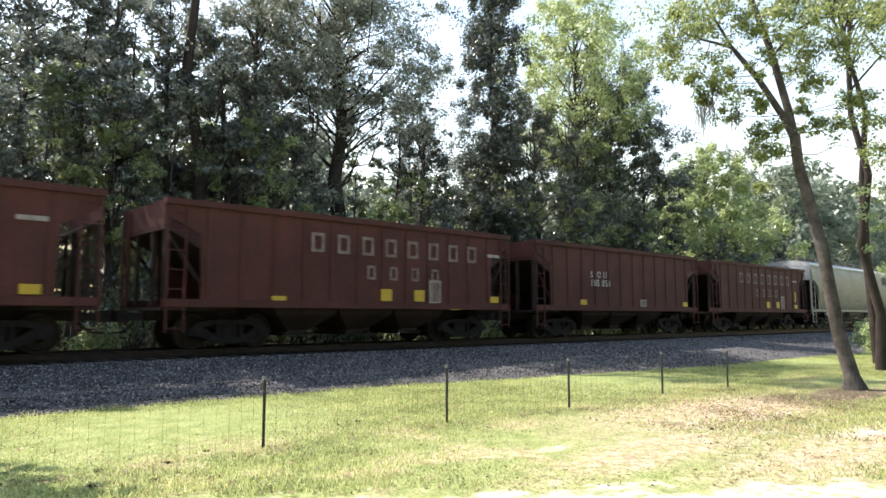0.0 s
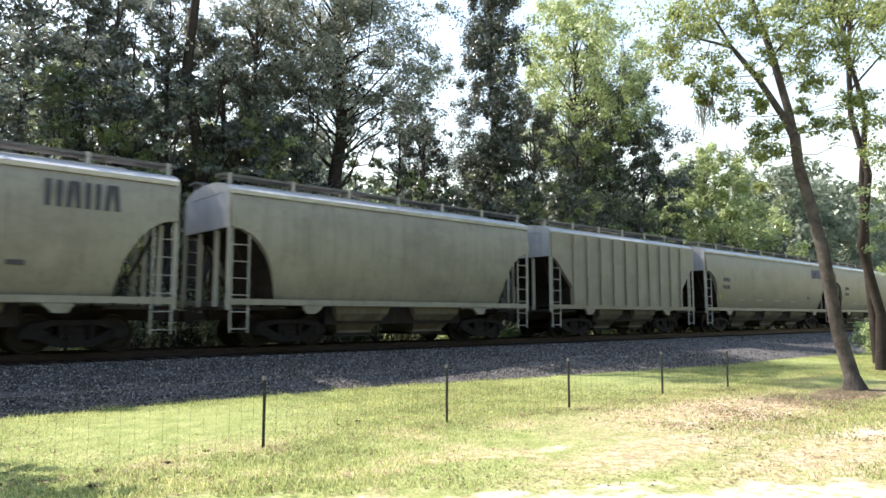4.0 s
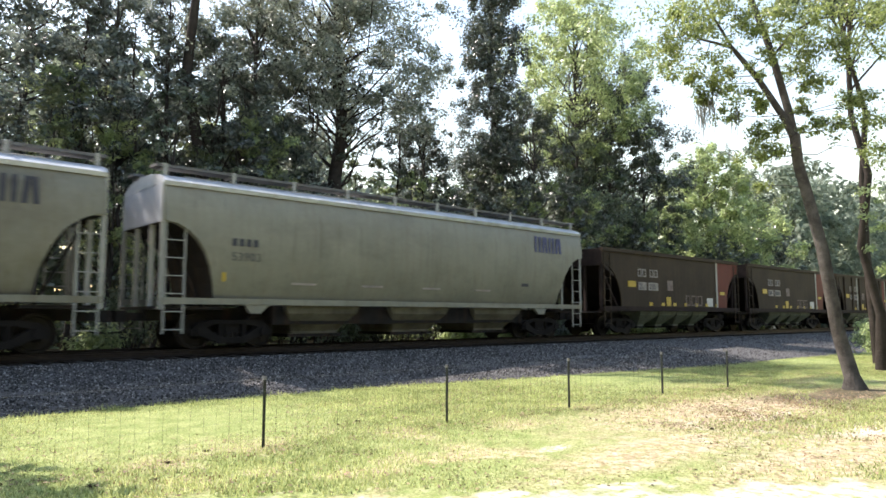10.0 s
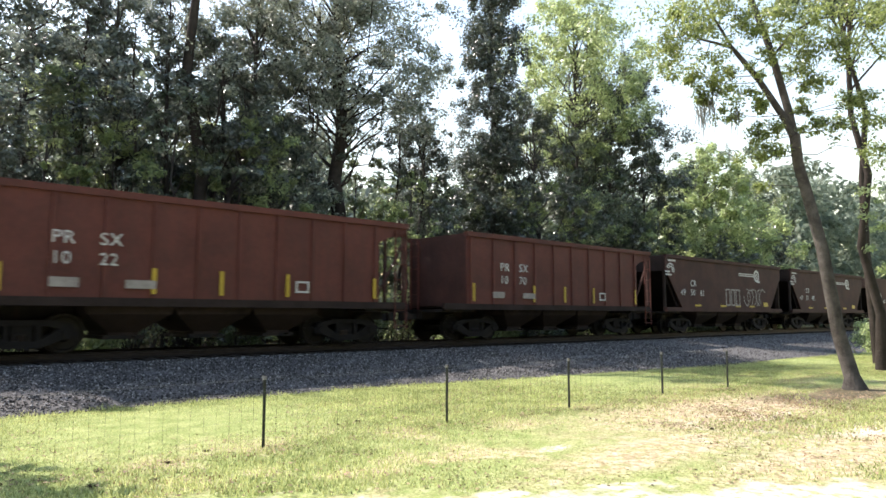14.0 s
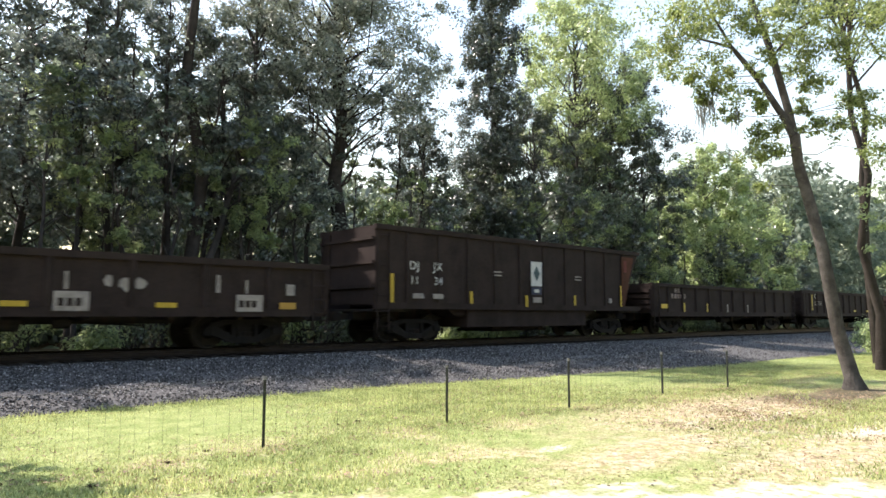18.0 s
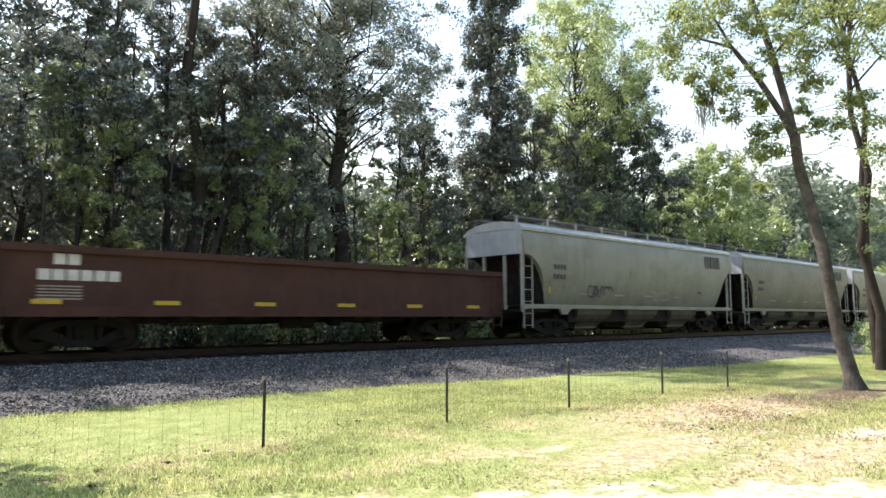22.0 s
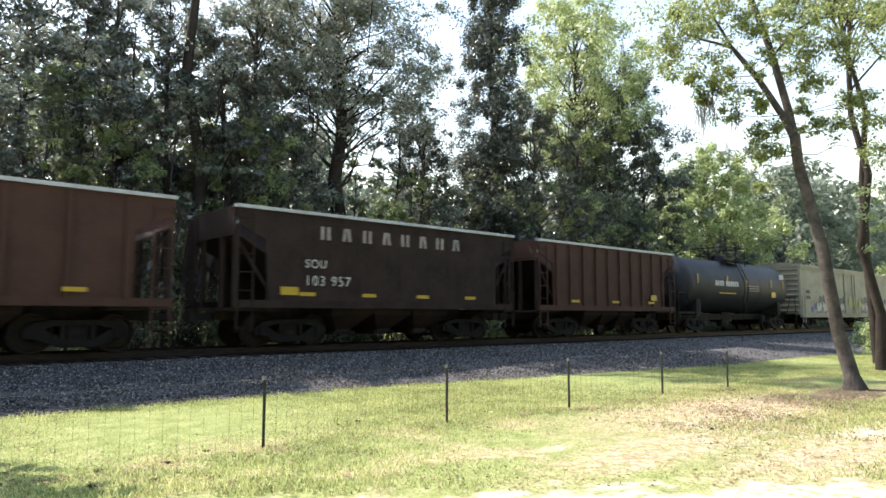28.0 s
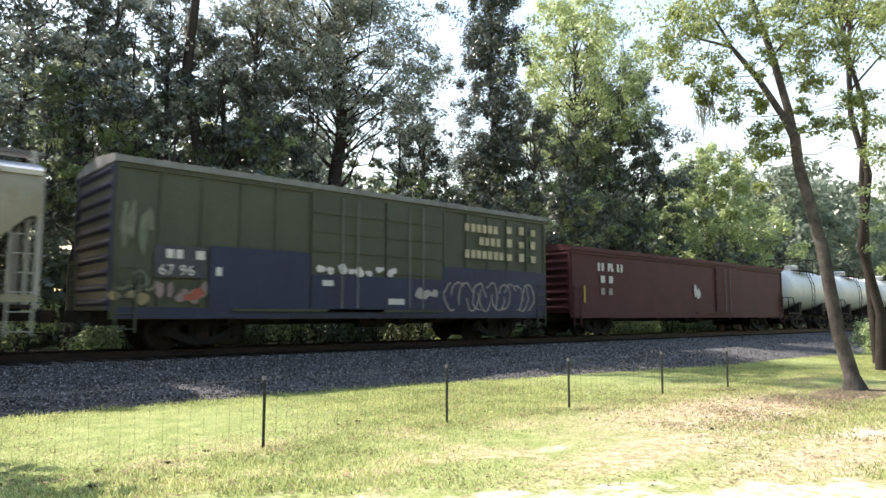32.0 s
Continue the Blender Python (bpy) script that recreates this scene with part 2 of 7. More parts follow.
    "leaf_mid": leaf_mat("oak_leaf", (0.040, 0.060, 0.022), (0.130, 0.160, 0.068), 0.36, 0.42, 0.6),
    # Pale leaf for trees that look lit: sunlight is put into its colour.
    "leaf_light": leaf_mat("sun_tinted_leaf", (0.055, 0.092, 0.028), (0.330, 0.400, 0.170), 0.30, 0.58, 0.8),
    "leaf_vine": leaf_mat("vine_leaf", (0.042, 0.062, 0.038), (0.160, 0.200, 0.125), 0.25, 0.40, 1.0),
    # Pale grey oak leaf: sun and glare are put into its colour.
    "leaf_sunned": leaf_mat("sun_tinted_glossy_leaf", (0.048, 0.064, 0.046), (0.260, 0.290, 0.220), 0.27, 0.44, 1.0),
    "needle": leaf_mat("pine_needle", (0.035, 0.055, 0.032), (0.090, 0.115, 0.064), 0.45, 0.32, 0.4),
    # Leaves paled and greyed: distance haze is put into their colour.
    "leaf_hazed": leaf_mat("haze_tinted_leaf", (0.062, 0.090, 0.062), (0.175, 0.215, 0.155), 0.55, 0.50, 0.3),
    "leaf_yard": leaf_mat("yard_tree_leaf", (0.050, 0.078, 0.024), (0.215, 0.265, 0.070), 0.36, 0.50),
    "grass": leaf_mat("grass_blade", (0.090, 0.130, 0.030), (0.47, 0.505, 0.20), 0.55, 0.34, 0.4),
    "weed": leaf_mat("brown_weed", (0.030, 0.027, 0.012), (0.085, 0.070, 0.030), 0.7, 0.1, 0.2),
    "bark_yard": mat("grey_brown_bark", (0.074, 0.067, 0.059), 0.95, spec=0.15, var=0.6, scale=5, bump=1.0, bump_scale=18, streak=0.6, streak_color=(0.03, 0.025, 0.02)),
    "fallen_leaf": leaf_mat("fallen_leaf", (0.040, 0.026, 0.014), (0.36, 0.26, 0.16), 0.7, 0.1, 0.2),
    "dry_grass": leaf_mat("dry_leaf_litter", (0.13, 0.075, 0.035), (0.36, 0.27, 0.14), 0.8, 0.1, 0.2),
}


# ---- mesh helpers ----
def part(name, bm, material, parent, label="", kind=""):
    """One mesh object under a thing or a part. bm: a bmesh (freed) or a mesh that is shared."""
    if isinstance(bm, bmesh.types.BMesh):
        me = bpy.data.meshes.new(name)
        bm.normal_update()
        bm.to_mesh(me)
        bm.free()
        me.materials.append(material)
    else:
        me = bm
    ob = new(name, me)
    ob.parent = parent
    if label or kind:
        tagged(ob, label, kind=kind)
    return ob


def smooth(ob, angle=40):
    me = ob.data
    me.polygons.foreach_set("use_smooth", [True] * len(me.polygons))
    me.set_sharp_from_angle(angle=radians(angle))
    return ob


def soft_edges(ob, width=0.012):
    md = ob.modifiers.new("bevel", "BEVEL")
    md.width, md.segments, md.limit_method, md.angle_limit = width, 1, "ANGLE", radians(50)
    return ob


def box(bm, x0, x1, y0, y1, z0, z1):
    v = [bm.verts.new(p) for p in ((x0, y0, z0), (x1, y0, z0), (x1, y1, z0), (x0, y1, z0),
                                   (x0, y0, z1), (x1, y0, z1), (x1, y1, z1), (x0, y1, z1))]
    for f in ((3, 2, 1, 0), (4, 5, 6, 7), (0, 1, 5, 4), (1, 2, 6, 5), (2, 3, 7, 6), (3, 0, 4, 7)):
        bm.faces.new([v[i] for i in f])
    return bm


def boxes(*items):
    bm = bmesh.new()
    for it in items:
        box(bm, *it)
    return bm


def prism(bm, pts, a0, a1, plane="xz"):
    """A polygon in a plane, drawn out from a0 to a1 along the third axis."""
    def at(p, a):
        return {"xz": (p[0], a, p[1]), "yz": (a, p[0], p[1]), "xy": (p[0], p[1], a)}[plane]
    lo = [bm.verts.new(at(p, a0)) for p in pts]
    hi = [bm.verts.new(at(p, a1)) for p in pts]
    n = len(pts)
    bm.faces.new(lo)
    bm.faces.new(hi[::-1])
    for i in range(n):
        bm.faces.new((lo[i], hi[i], hi[(i + 1) % n], lo[(i + 1) % n]))
    return bm


def loft(bm, rings, caps=True):
    vs = [[bm.verts.new(p) for p in r] for r in rings]
    n = len(vs[0])
    for a, b in zip(vs, vs[1:]):
        for i in range(n):
            bm.faces.new((a[i], a[(i + 1) % n], b[(i + 1) % n], b[i]))
    if caps:
        bm.faces.new(vs[0][::-1])
        bm.faces.new(vs[-1])
    return bm


def tube(bm, pts, radii, n=8):
    """A tapered tube along a line of points."""
    pts = [Vector(p) for p in pts]
    rings, side = [], None
    for i, p in enumerate(pts):
        d = (pts[min(i + 1, len(pts) - 1)] - pts[max(i - 1, 0)]).normalized()
        if side is None:
            side = d.orthogonal().normalized()
        side = (side - d * side.dot(d)).normalized()
        up = d.cross(side)
        r = radii[i] if isinstance(radii, (list, tuple)) else radii
        rings.append([p + (side * math.cos(a) + up * math.sin(a)) * r for a in (2 * math.pi * k / n for k in range(n))])
    return loft(bm, rings)


def rod(bm, a, b, r=0.016, n=5):
    return tube(bm, (a, b), r, n)


def wheel_disc(bm, profile, y_sign, n=18):
    """A wheel turned about the y axis from (y, radius) pairs."""
    rings = [[(r * math.cos(2 * math.pi * k / n), y_sign * y, r * math.sin(2 * math.pi * k / n)) for k in range(n)] for y, r in profile]
    return loft(bm, rings)


def fast_mesh(name, verts, faces, material):
    """A mesh from numpy arrays: verts (n, 3), faces (m, k)."""
    me = bpy.data.meshes.new(name)
    m, k = faces.shape
    me.vertices.add(len(verts))
    me.vertices.foreach_set("co", np.asarray(verts, np.float32).ravel())
    me.loops.add(m * k)
    me.loops.foreach_set("vertex_index", np.asarray(faces, np.int32).ravel())
    me.polygons.add(m)
    me.polygons.foreach_set("loop_start", np.arange(0, m * k, k, dtype=np.int32))
    me.update(calc_edges=True)
    me.materials.append(material)
    return me


def thing(name, label, category, m, group="", kind=""):
    ob = new(name)
    ob.matrix_world = m
    return tagged(ob, label, category, group, kind)


# ---- ground, ballast and track ----
def toe(x):
    """Where the lawn meets the ballast."""
    return float(np.interp(x, (-5, 9, 12, 15, 22, 30, 200), (13.3, 13.2, 12.7, 12.0, 10.9, 10.6, 10.6)))


def ground_material():
    m = bpy.data.materials.new("lawn_and_sand")
    m.use_nodes = True
    n, l = m.node_tree.nodes, m.node_tree.links
    b = n["Principled BSDF"]
    b.inputs["Roughness"].default_value = 0.95
    b.inputs["Specular IOR Level"].default_value = 0.15
    tc = n.new("ShaderNodeTexCoord")

    def noise_at(scale, detail, lo, hi):
        t = n.new("ShaderNodeTexNoise")
        t.inputs["Scale"].default_value, t.inputs["Detail"].default_value = scale, detail
        l.new(tc.outputs["Object"], t.inputs["Vector"])
        r = n.new("ShaderNodeMapRange")
        r.inputs["From Min"].default_value, r.inputs["From Max"].default_value = lo, hi
        l.new(t.outputs["Fac"], r.inputs["Value"])
        return r.outputs[0]

    def blend(fac, a, c):
        x = n.new("ShaderNodeMix")
        x.data_type = "RGBA"
        l.new(fac, x.inputs[0])
        for s, v in ((6, a), (7, c)):
            if isinstance(v, tuple):
                x.inputs[s].default_value = (*v, 1)
            else:
                l.new(v, x.inputs[s])
        return x.outputs[2]

    def math2(op, a, c, clamp=True):
        x = n.new("ShaderNodeMath")
        x.operation = op
        x.use_clamp = clamp
        for i, v in enumerate((a, c)):
            if isinstance(v, float):
                x.inputs[i].default_value = v
            else:
                l.new(v, x.inputs[i])
        return x.outputs[0]

    def patch(cx, cy, rx, ry, edge):
        """1 inside an ellipse on the ground, with a frayed border."""
        mp = n.new("ShaderNodeMapping")
        mp.inputs["Location"].default_value = (-cx / rx, -cy / ry, 0)
        mp.inputs["Scale"].default_value = (1 / rx, 1 / ry, 0)
        l.new(tc.outputs["Object"], mp.inputs[0])
        ln = n.new("ShaderNodeVectorMath")
        ln.operation = "LENGTH"
        l.new(mp.outputs[0], ln.inputs[0])
        wob = math2("ADD", ln.outputs["Value"], noise_at(1.6, 5, 0.3, 1.6), False)
        r = n.new("ShaderNodeMapRange")
        r.inputs["From Min"].default_value, r.inputs["From Max"].default_value = 1.15 + edge, 1.15 - edge
        l.new(wob, r.inputs["Value"])
        return r.outputs[0]

    green = blend(noise_at(3.0, 6, 0.35, 0.7), (0.150, 0.202, 0.055), (0.290, 0.330, 0.130))
    straw = blend(noise_at(9.0, 5, 0.40, 0.62), (0.29, 0.210, 0.130), (0.52, 0.420, 0.295))
    sand = blend(noise_at(7.0, 6, 0.35, 0.7), (0.40, 0.35, 0.28), (0.60, 0.55, 0.47))
    worn = math2("MULTIPLY", noise_at(0.9, 8, 0.49, 0.63), 0.85)
    deep = n.new("ShaderNodeSeparateXYZ")
    l.new(tc.outputs["Object"], deep.inputs[0])
    fade = n.new("ShaderNodeMapRange")
    fade.inputs["From Min"].default_value, fade.inputs["From Max"].default_value = 9.6, 8.0
    l.new(deep.outputs[1], fade.inputs["Value"])
    worn = math2("MULTIPLY", worn, fade.outputs[0])
    worn = math2("MAXIMUM", worn, patch(12.5, 5.9, 4.4, 1.6, 0.35))
    worn = math2("MAXIMUM", worn, math2("MULTIPLY", patch(10.8, 4.2, 3.6, 1.0, 0.4), noise_at(1.7, 5, 0.45, 0.65)))
    worn = math2("MAXIMUM", worn, patch(7.8, 4.6, 2.2, 0.6, 0.4))
    worn = math2("MAXIMUM", worn, patch(9.5, 3.1, 3.0, 0.8, 0.4))
    worn = math2("MULTIPLY", worn, noise_at(5.5, 5, 0.28, 0.55))
    col = blend(worn, green, straw)
    col = blend(math2("MULTIPLY", noise_at(26.0, 6, 0.48, 0.66), 0.75), col, (0.105, 0.11, 0.035))
    col = blend(math2("MULTIPLY", noise_at(33.0, 6, 0.53, 0.68), 0.7), col, (0.42, 0.43, 0.20))
    bare = math2("MULTIPLY", patch(12.3, 4.4, 4.5, 1.7, 0.4), math2("MULTIPLY", noise_at(2.3, 5, 0.50, 0.70), 0.7))
    bare = math2("MAXIMUM", bare, math2("MULTIPLY", patch(11.9, 3.45, 1.1, 0.32, 0.4), noise_at(6.0, 5, 0.3, 0.5)))
    bare = math2("MAXIMUM", bare, math2("MULTIPLY", patch(6.8, 5.5, 0.30, 0.13, 0.4), noise_at(14.0, 5, 0.35, 0.6)))
    # the sandy drive in front of the lawn: a band that runs on past the lawn's near edge
    sep = n.new("ShaderNodeSeparateXYZ")
    l.new(tc.outputs["Object"], sep.inputs[0])
    slope = math2("MULTIPLY", sep.outputs[0], 0.73, False)
    line = n.new("ShaderNodeMath")
    line.operation = "ADD"
    l.new(slope, line.inputs[0])
    l.new(sep.outputs[1], line.inputs[1])
    nz = noise_at(2.2, 9, 0.30, 0.70)
    wob2 = n.new("ShaderNodeMath")
    wob2.operation = "MULTIPLY_ADD"
    l.new(nz, wob2.inputs[0])
    wob2.inputs[1].default_value = 1.3
    l.new(line.outputs[0], wob2.inputs[2])
    drive = n.new("ShaderNodeMapRange")
    drive.inputs["From Min"].default_value, drive.inputs["From Max"].default_value = 8.85, 8.40
    l.new(wob2.outputs[0], drive.inputs["Value"])
    bare = math2("MAXIMUM", bare, math2("MULTIPLY", drive.outputs[0], noise_at(8.0, 9, 0.34, 0.54)))
    # Litter by the yard tree, with the crown's shadow darkened into its colour.
    litter_shade = math2("MAXIMUM", patch(16.6, 5.2, 1.6, 0.9, 0.5), patch(15.1, 5.4, 0.9, 1.2, 0.5))
    col = blend(bare, col, sand)
    col = blend(math2("MULTIPLY", litter_shade, 0.85), col, blend(noise_at(16.0, 5, 0.4, 0.6), (0.016, 0.012, 0.009), (0.10, 0.075, 0.05)))
    # leaf litter under the wood behind the track
    wood = n.new("ShaderNodeMapRange")
    wood.inputs["From Min"].default_value, wood.inputs["From Max"].default_value = 22.0, 24.0
    l.new(sep.outputs[1], wood.inputs["Value"])
    litter = blend(noise_at(4.0, 6, 0.3, 0.7), (0.05, 0.045, 0.022), (0.12, 0.085, 0.045))
    col = blend(wood.outputs[0], col, litter)
    l.new(col, b.inputs["Base Color"])
    nb = n.new("ShaderNodeTexNoise")
    nb.inputs["Scale"].default_value, nb.inputs["Detail"].default_value = 28, 6
    l.new(tc.outputs["Object"], nb.inputs["Vector"])
    bp = n.new("ShaderNodeBump")
    bp.inputs["Strength"].default_value, bp.inputs["Distance"].default_value = 0.7, 0.03
    l.new(nb.outputs["Fac"], bp.inputs["Height"])
    l.new(bp.outputs[0], b.inputs["Normal"])
    return m


def build_ground():
    xs = np.unique(np.concatenate([np.linspace(-2500, -40, 14), np.linspace(-40, 60, 126), np.linspace(60, 2500, 16)]))
    ys = np.unique(np.concatenate([np.linspace(-2000, -20, 12), np.linspace(-20, 60, 101), np.linspace(60, 2500, 14)]))
    gx, gy = np.meshgrid(xs, ys)
    gz = 0.035 * np.sin(gx * 0.55 + 0.8 * np.sin(gy * 0.4)) * np.cos(gy * 0.6) * np.exp(-((gx - 12) / 60) ** 2)
    gz += 0.25 * np.clip((gy - 22) / 4, 0, 1)
    nx = len(xs)
    i = np.arange(len(ys) - 1)[:, None] * nx + np.arange(nx - 1)[None, :]
    faces = np.stack([i, i + 1, i + nx + 1, i + nx], -1).reshape(-1, 4)
    me = fast_mesh("ground", np.stack([gx, gy, gz], -1).reshape(-1, 3), faces, ground_material())
    me.polygons.foreach_set("use_smooth", [True] * len(me.polygons))
    tagged(new("ground", me), "sunlit lawn with worn straw patches and pale sand", "ground", kind="structure")


CREST = RAIL_Z - 0.22


def ballast_z(x, y):
    t = toe(x)
    if y < t:
        return 0.0
    return CREST * min(1.0, (y - t) / (16.75 - t)) ** 0.85


def build_ballast():
    xs = np.concatenate([np.linspace(-900, -12, 30), np.arange(-11, 70, 0.5), np.linspace(72, 900, 40)])
    rings = []
    prof = np.linspace(0, 1, 15)
    for x in xs:
        t = toe(x)
        row = []
        for k, p in enumerate(prof):
            y = t - 0.15 + p * (16.75 - t + 0.15)
            jig = 0.035 * noise.noise((x * 1.3, y * 1.9, 0.0)) if 0 < k < 14 else 0
            row.append((x, y + (0.12 * noise.noise((x * 0.9, 3.0, 0.0)) if k == 0 else 0), ballast_z(x, y) + jig - (0.05 if k == 0 else 0)))
        row += [(x, 20.3, CREST), (x, 21.9, 0.0), (x, 22.1, -0.1)]
        rings.append(row)
    v = np.array(rings).reshape(-1, 3)
    n = len(rings[0])
    i = np.arange(len(xs) - 1)[:, None] * n + np.arange(n - 1)[None, :]
    f = np.stack([i, i + n, i + n + 1, i + 1], -1).reshape(-1, 4)
    me = fast_mesh("ballast", v, f, M["ballast"])
    me.polygons.foreach_set("use_smooth", [True] * len(me.polygons))
    bed = tagged(new("ballast", me), "bank of grey crushed stone under the track", "ballast", kind="structure")
    # loose stones on the near slope
    count = 52000
    x = np.concatenate([rng.uniform(-1, 26, count * 3 // 4), rng.uniform(26, 62, count // 4)])
    tt = np.array([toe(q) for q in x])
    y = tt - 0.12 + rng.random(len(x)) ** 0.9 * (17.1 - tt)
    z = np.array([ballast_z(a, b) for a, b in zip(x, y)])
    octa = np.array([(1, 0, 0), (-1, 0, 0), (0, 1, 0), (0, -1, 0), (0, 0, 1), (0, 0, -1)], float)
    of = np.array([(0, 2, 4), (2, 1, 4), (1, 3, 4), (3, 0, 4), (2, 0, 5), (1, 2, 5), (3, 1, 5), (0, 3, 5)])
    s = (0.012 + 0.020 * rng.random((len(x), 1, 1)) ** 1.5) * rng.uniform(0.6, 1.3, (len(x), 6, 3))
    ang = rng.uniform(0, 6.28, len(x))
    ca, sa = np.cos(ang)[:, None], np.sin(ang)[:, None]
    p = octa[None] * s
    p = np.stack([p[..., 0] * ca - p[..., 1] * sa, p[..., 0] * sa + p[..., 1] * ca, p[..., 2] * 0.8], -1)
    p += np.stack([x, y, z + 0.012], -1)[:, None]
    f = (of[None] + 6 * np.arange(len(x))[:, None, None]).reshape(-1, 3)
    m2 = bpy.data.materials.new("loose_stone")
    m2.use_nodes = True
    nn, ll = m2.node_tree.nodes, m2.node_tree.links
    g = nn.new("ShaderNodeNewGeometry")
    rp = nn.new("ShaderNodeValToRGB")
    rp.color_ramp.elements[0].color, rp.color_ramp.elements[1].color = (0.008, 0.008, 0.008, 1), (0.31, 0.302, 0.288, 1)
    mid = rp.color_ramp.elements.new(0.64)
    mid.color = (0.056, 0.053, 0.049, 1)
    ll.new(g.outputs["Random Per Island"], rp.inputs[0])
    ll.new(rp.outputs[0], nn["Principled BSDF"].inputs["Base Color"])
    nn["Principled BSDF"].inputs["Roughness"].default_value = 0.85
    ob = new("loose_stones", fast_mesh("loose_stones", p.reshape(-1, 3), f, m2))
    tagged(ob, "loose grey crushed stones on the ballast bank", "stones", kind="stuff")


def build_track():
    track = thing("railway_track", "single railway track of rusty steel rails on dark wooden sleepers", "railway track",
                  pose(0, TRACK_Y, 0), kind="structure")
    for s in (-1, 1):
        y = s * 0.7525
        prof = [(-0.07, -0.18), (0.07, -0.18), (0.07, -0.165), (0.012, -0.14), (0.012, -0.045), (0.036, -0.035),
                (0.036, -0.004), (0.028, 0), (-0.028, 0), (-0.036, -0.004), (-0.036, -0.035), (-0.012, -0.045), (-0.012, -0.14), (-0.07, -0.165)]
        bm = bmesh.new()
        prism(bm, [(y + a, RAIL_Z + b) for a, b in prof], -900, 900, "yz")
        part("rail", bm, M["rail"], track)
    tie = None
    for k in range(130):
        x = -8 + k * 0.56
        if tie is None:
            tie = part("sleeper", boxes((-0.115, 0.115, -1.3, 1.3, CREST - 0.1, RAIL_Z - 0.185)), M["tie"], track)
            tie.location = (x, 0, 0)
        else:
            ob = part("sleeper", tie.data, None, track)
            ob.location = (x, rng.uniform(-0.04, 0.04), 0)


def build_grass():
    """Short blades on the lawn, thin where it is worn."""
    def blades(name, count, material, height, seed, keep, label, category):
        r = np.random.default_rng(seed)
        x = r.uniform(0.5, 34, count)
        y = r.uniform(1.5, 13.4, count)
        ok = np.array([b < toe(a) + 0.25 and keep(a, b) for a, b in zip(x, y)])
        x, y = x[ok], y[ok]
        m = len(x)
        h = height * r.uniform(0.4, 1.3, m)
        a = r.uniform(0, 6.28, m)
        w = r.uniform(0.004, 0.013, m)
        lean = r.uniform(-0.7, 0.7, (m, 2)) * h[:, None]
        p = np.zeros((m, 3, 3))
        p[:, 0] = np.stack([x - np.cos(a) * w, y - np.sin(a) * w, np.full(m, -0.01)], -1)
        p[:, 1] = np.stack([x + np.cos(a) * w, y + np.sin(a) * w, np.full(m, -0.01)], -1)
        p[:, 2] = np.stack([x + lean[:, 0], y + lean[:, 1], h], -1)
        ob = new(name, fast_mesh(name, p.reshape(-1, 3), np.arange(3 * m).reshape(-1, 3), material))
        tagged(ob, label, category, kind="stuff")

    def lush(a, b):
        if 0.73 * a + b < 8.3 + 0.4 * noise.noise((a * 2, b * 2, 1.0)):
            return False
        if math.hypot((a - 16.2) / 1.6, (b - 5.2) / 0.8) < 0.8:
            return False
        d = math.hypot((a - 12.5) / 4.2, (b - 5.9) / 1.5)
        worn = max(0.0, 1.35 - d, 0.6 - math.hypot((a - 10.8) / 3.6, (b - 4.2) / 1.0), 1.2 - math.hypot((a - 7.8) / 2.2, (b - 4.6) / 0.6), 1.2 - math.hypot((a - 9.5) / 3.0, (b - 3.1) / 0.8)) + 0.6 * max(0.0, noise.noise((a * 0.8, b * 0.8, 9.0)))
        return random.random() > 1.05 * worn

    def dry(a, b):
        line = abs(b - np.interp(a, (0, 4.2, 7.4, 10.1, 13.3, 15.6), (8.1, 8.0, 7.9, 7.6, 7.7, 7.4)) + 0.25)
        if random.random() < 0.8 * math.exp(-(line / 0.22) ** 2):
            return True
        if 0.73 * a + b < 8.4:
            return False
        return noise.noise((a * 0.9, b * 0.9, 2.0)) > 0.22 or random.random() < 0.10

    random.seed(5)
    blades("lawn_grass", 430000, M["grass"], 0.042, 3, lush, "short bright green lawn grass in the sun", "grass")
    blades("leaf_litter", 80000, M["dry_grass"], 0.030, 4, dry, "dry brown leaf litter and straw on the lawn", "litter")

    def edge(a, b):
        return toe(a) - 0.3 < b < toe(a) + 0.2 and noise.noise((a * 1.7, 0.0, 4.0)) > 0.0
    blades("verge_grass", 90000, M["grass"], 0.09, 5, edge, "taller tufts of grass along the stones", "grass")

    # single fallen leaves, thickest on the worn ground and along the fence
    r = np.random.default_rng(12)
    spots = []
    while len(spots) < 18000:
        a, b = r.uniform(1, 24), r.uniform(2.2, 11.5)
        if 0.73 * a + b < 8.1 or b > toe(a):
            continue
        thick = max(0.22, 1.2 - math.hypot((a - 12) / 5, (b - 5.2) / 2.0), 1.1 * math.exp(-((b - np.interp(a, (0, 4.2, 7.4, 10.1, 13.3, 15.6), (7.95, 7.9, 7.85, 7.6, 7.6, 7.3))) / 0.2) ** 2))
        if r.random() < thick * (0.4 + max(0, noise.noise((a * 1.3, b * 1.3, 6.0)))):
            spots.append((a, b))
    c = np.array(spots)
    m = len(c)
    ang, s = r.uniform(0, 6.28, m), 0.009 + 0.030 * r.random(m) ** 2.5
    p = np.zeros((m, 4, 3))
    for k, (q, wd) in enumerate(((0, 1.0), (1.57, 0.5), (3.14, 1.0), (4.71, 0.5))):
        p[:, k] = np.stack([c[:, 0] + np.cos(ang + q) * s * wd, c[:, 1] + np.sin(ang + q) * s * wd, 0.012 + r.uniform(0, 0.022, m)], -1)
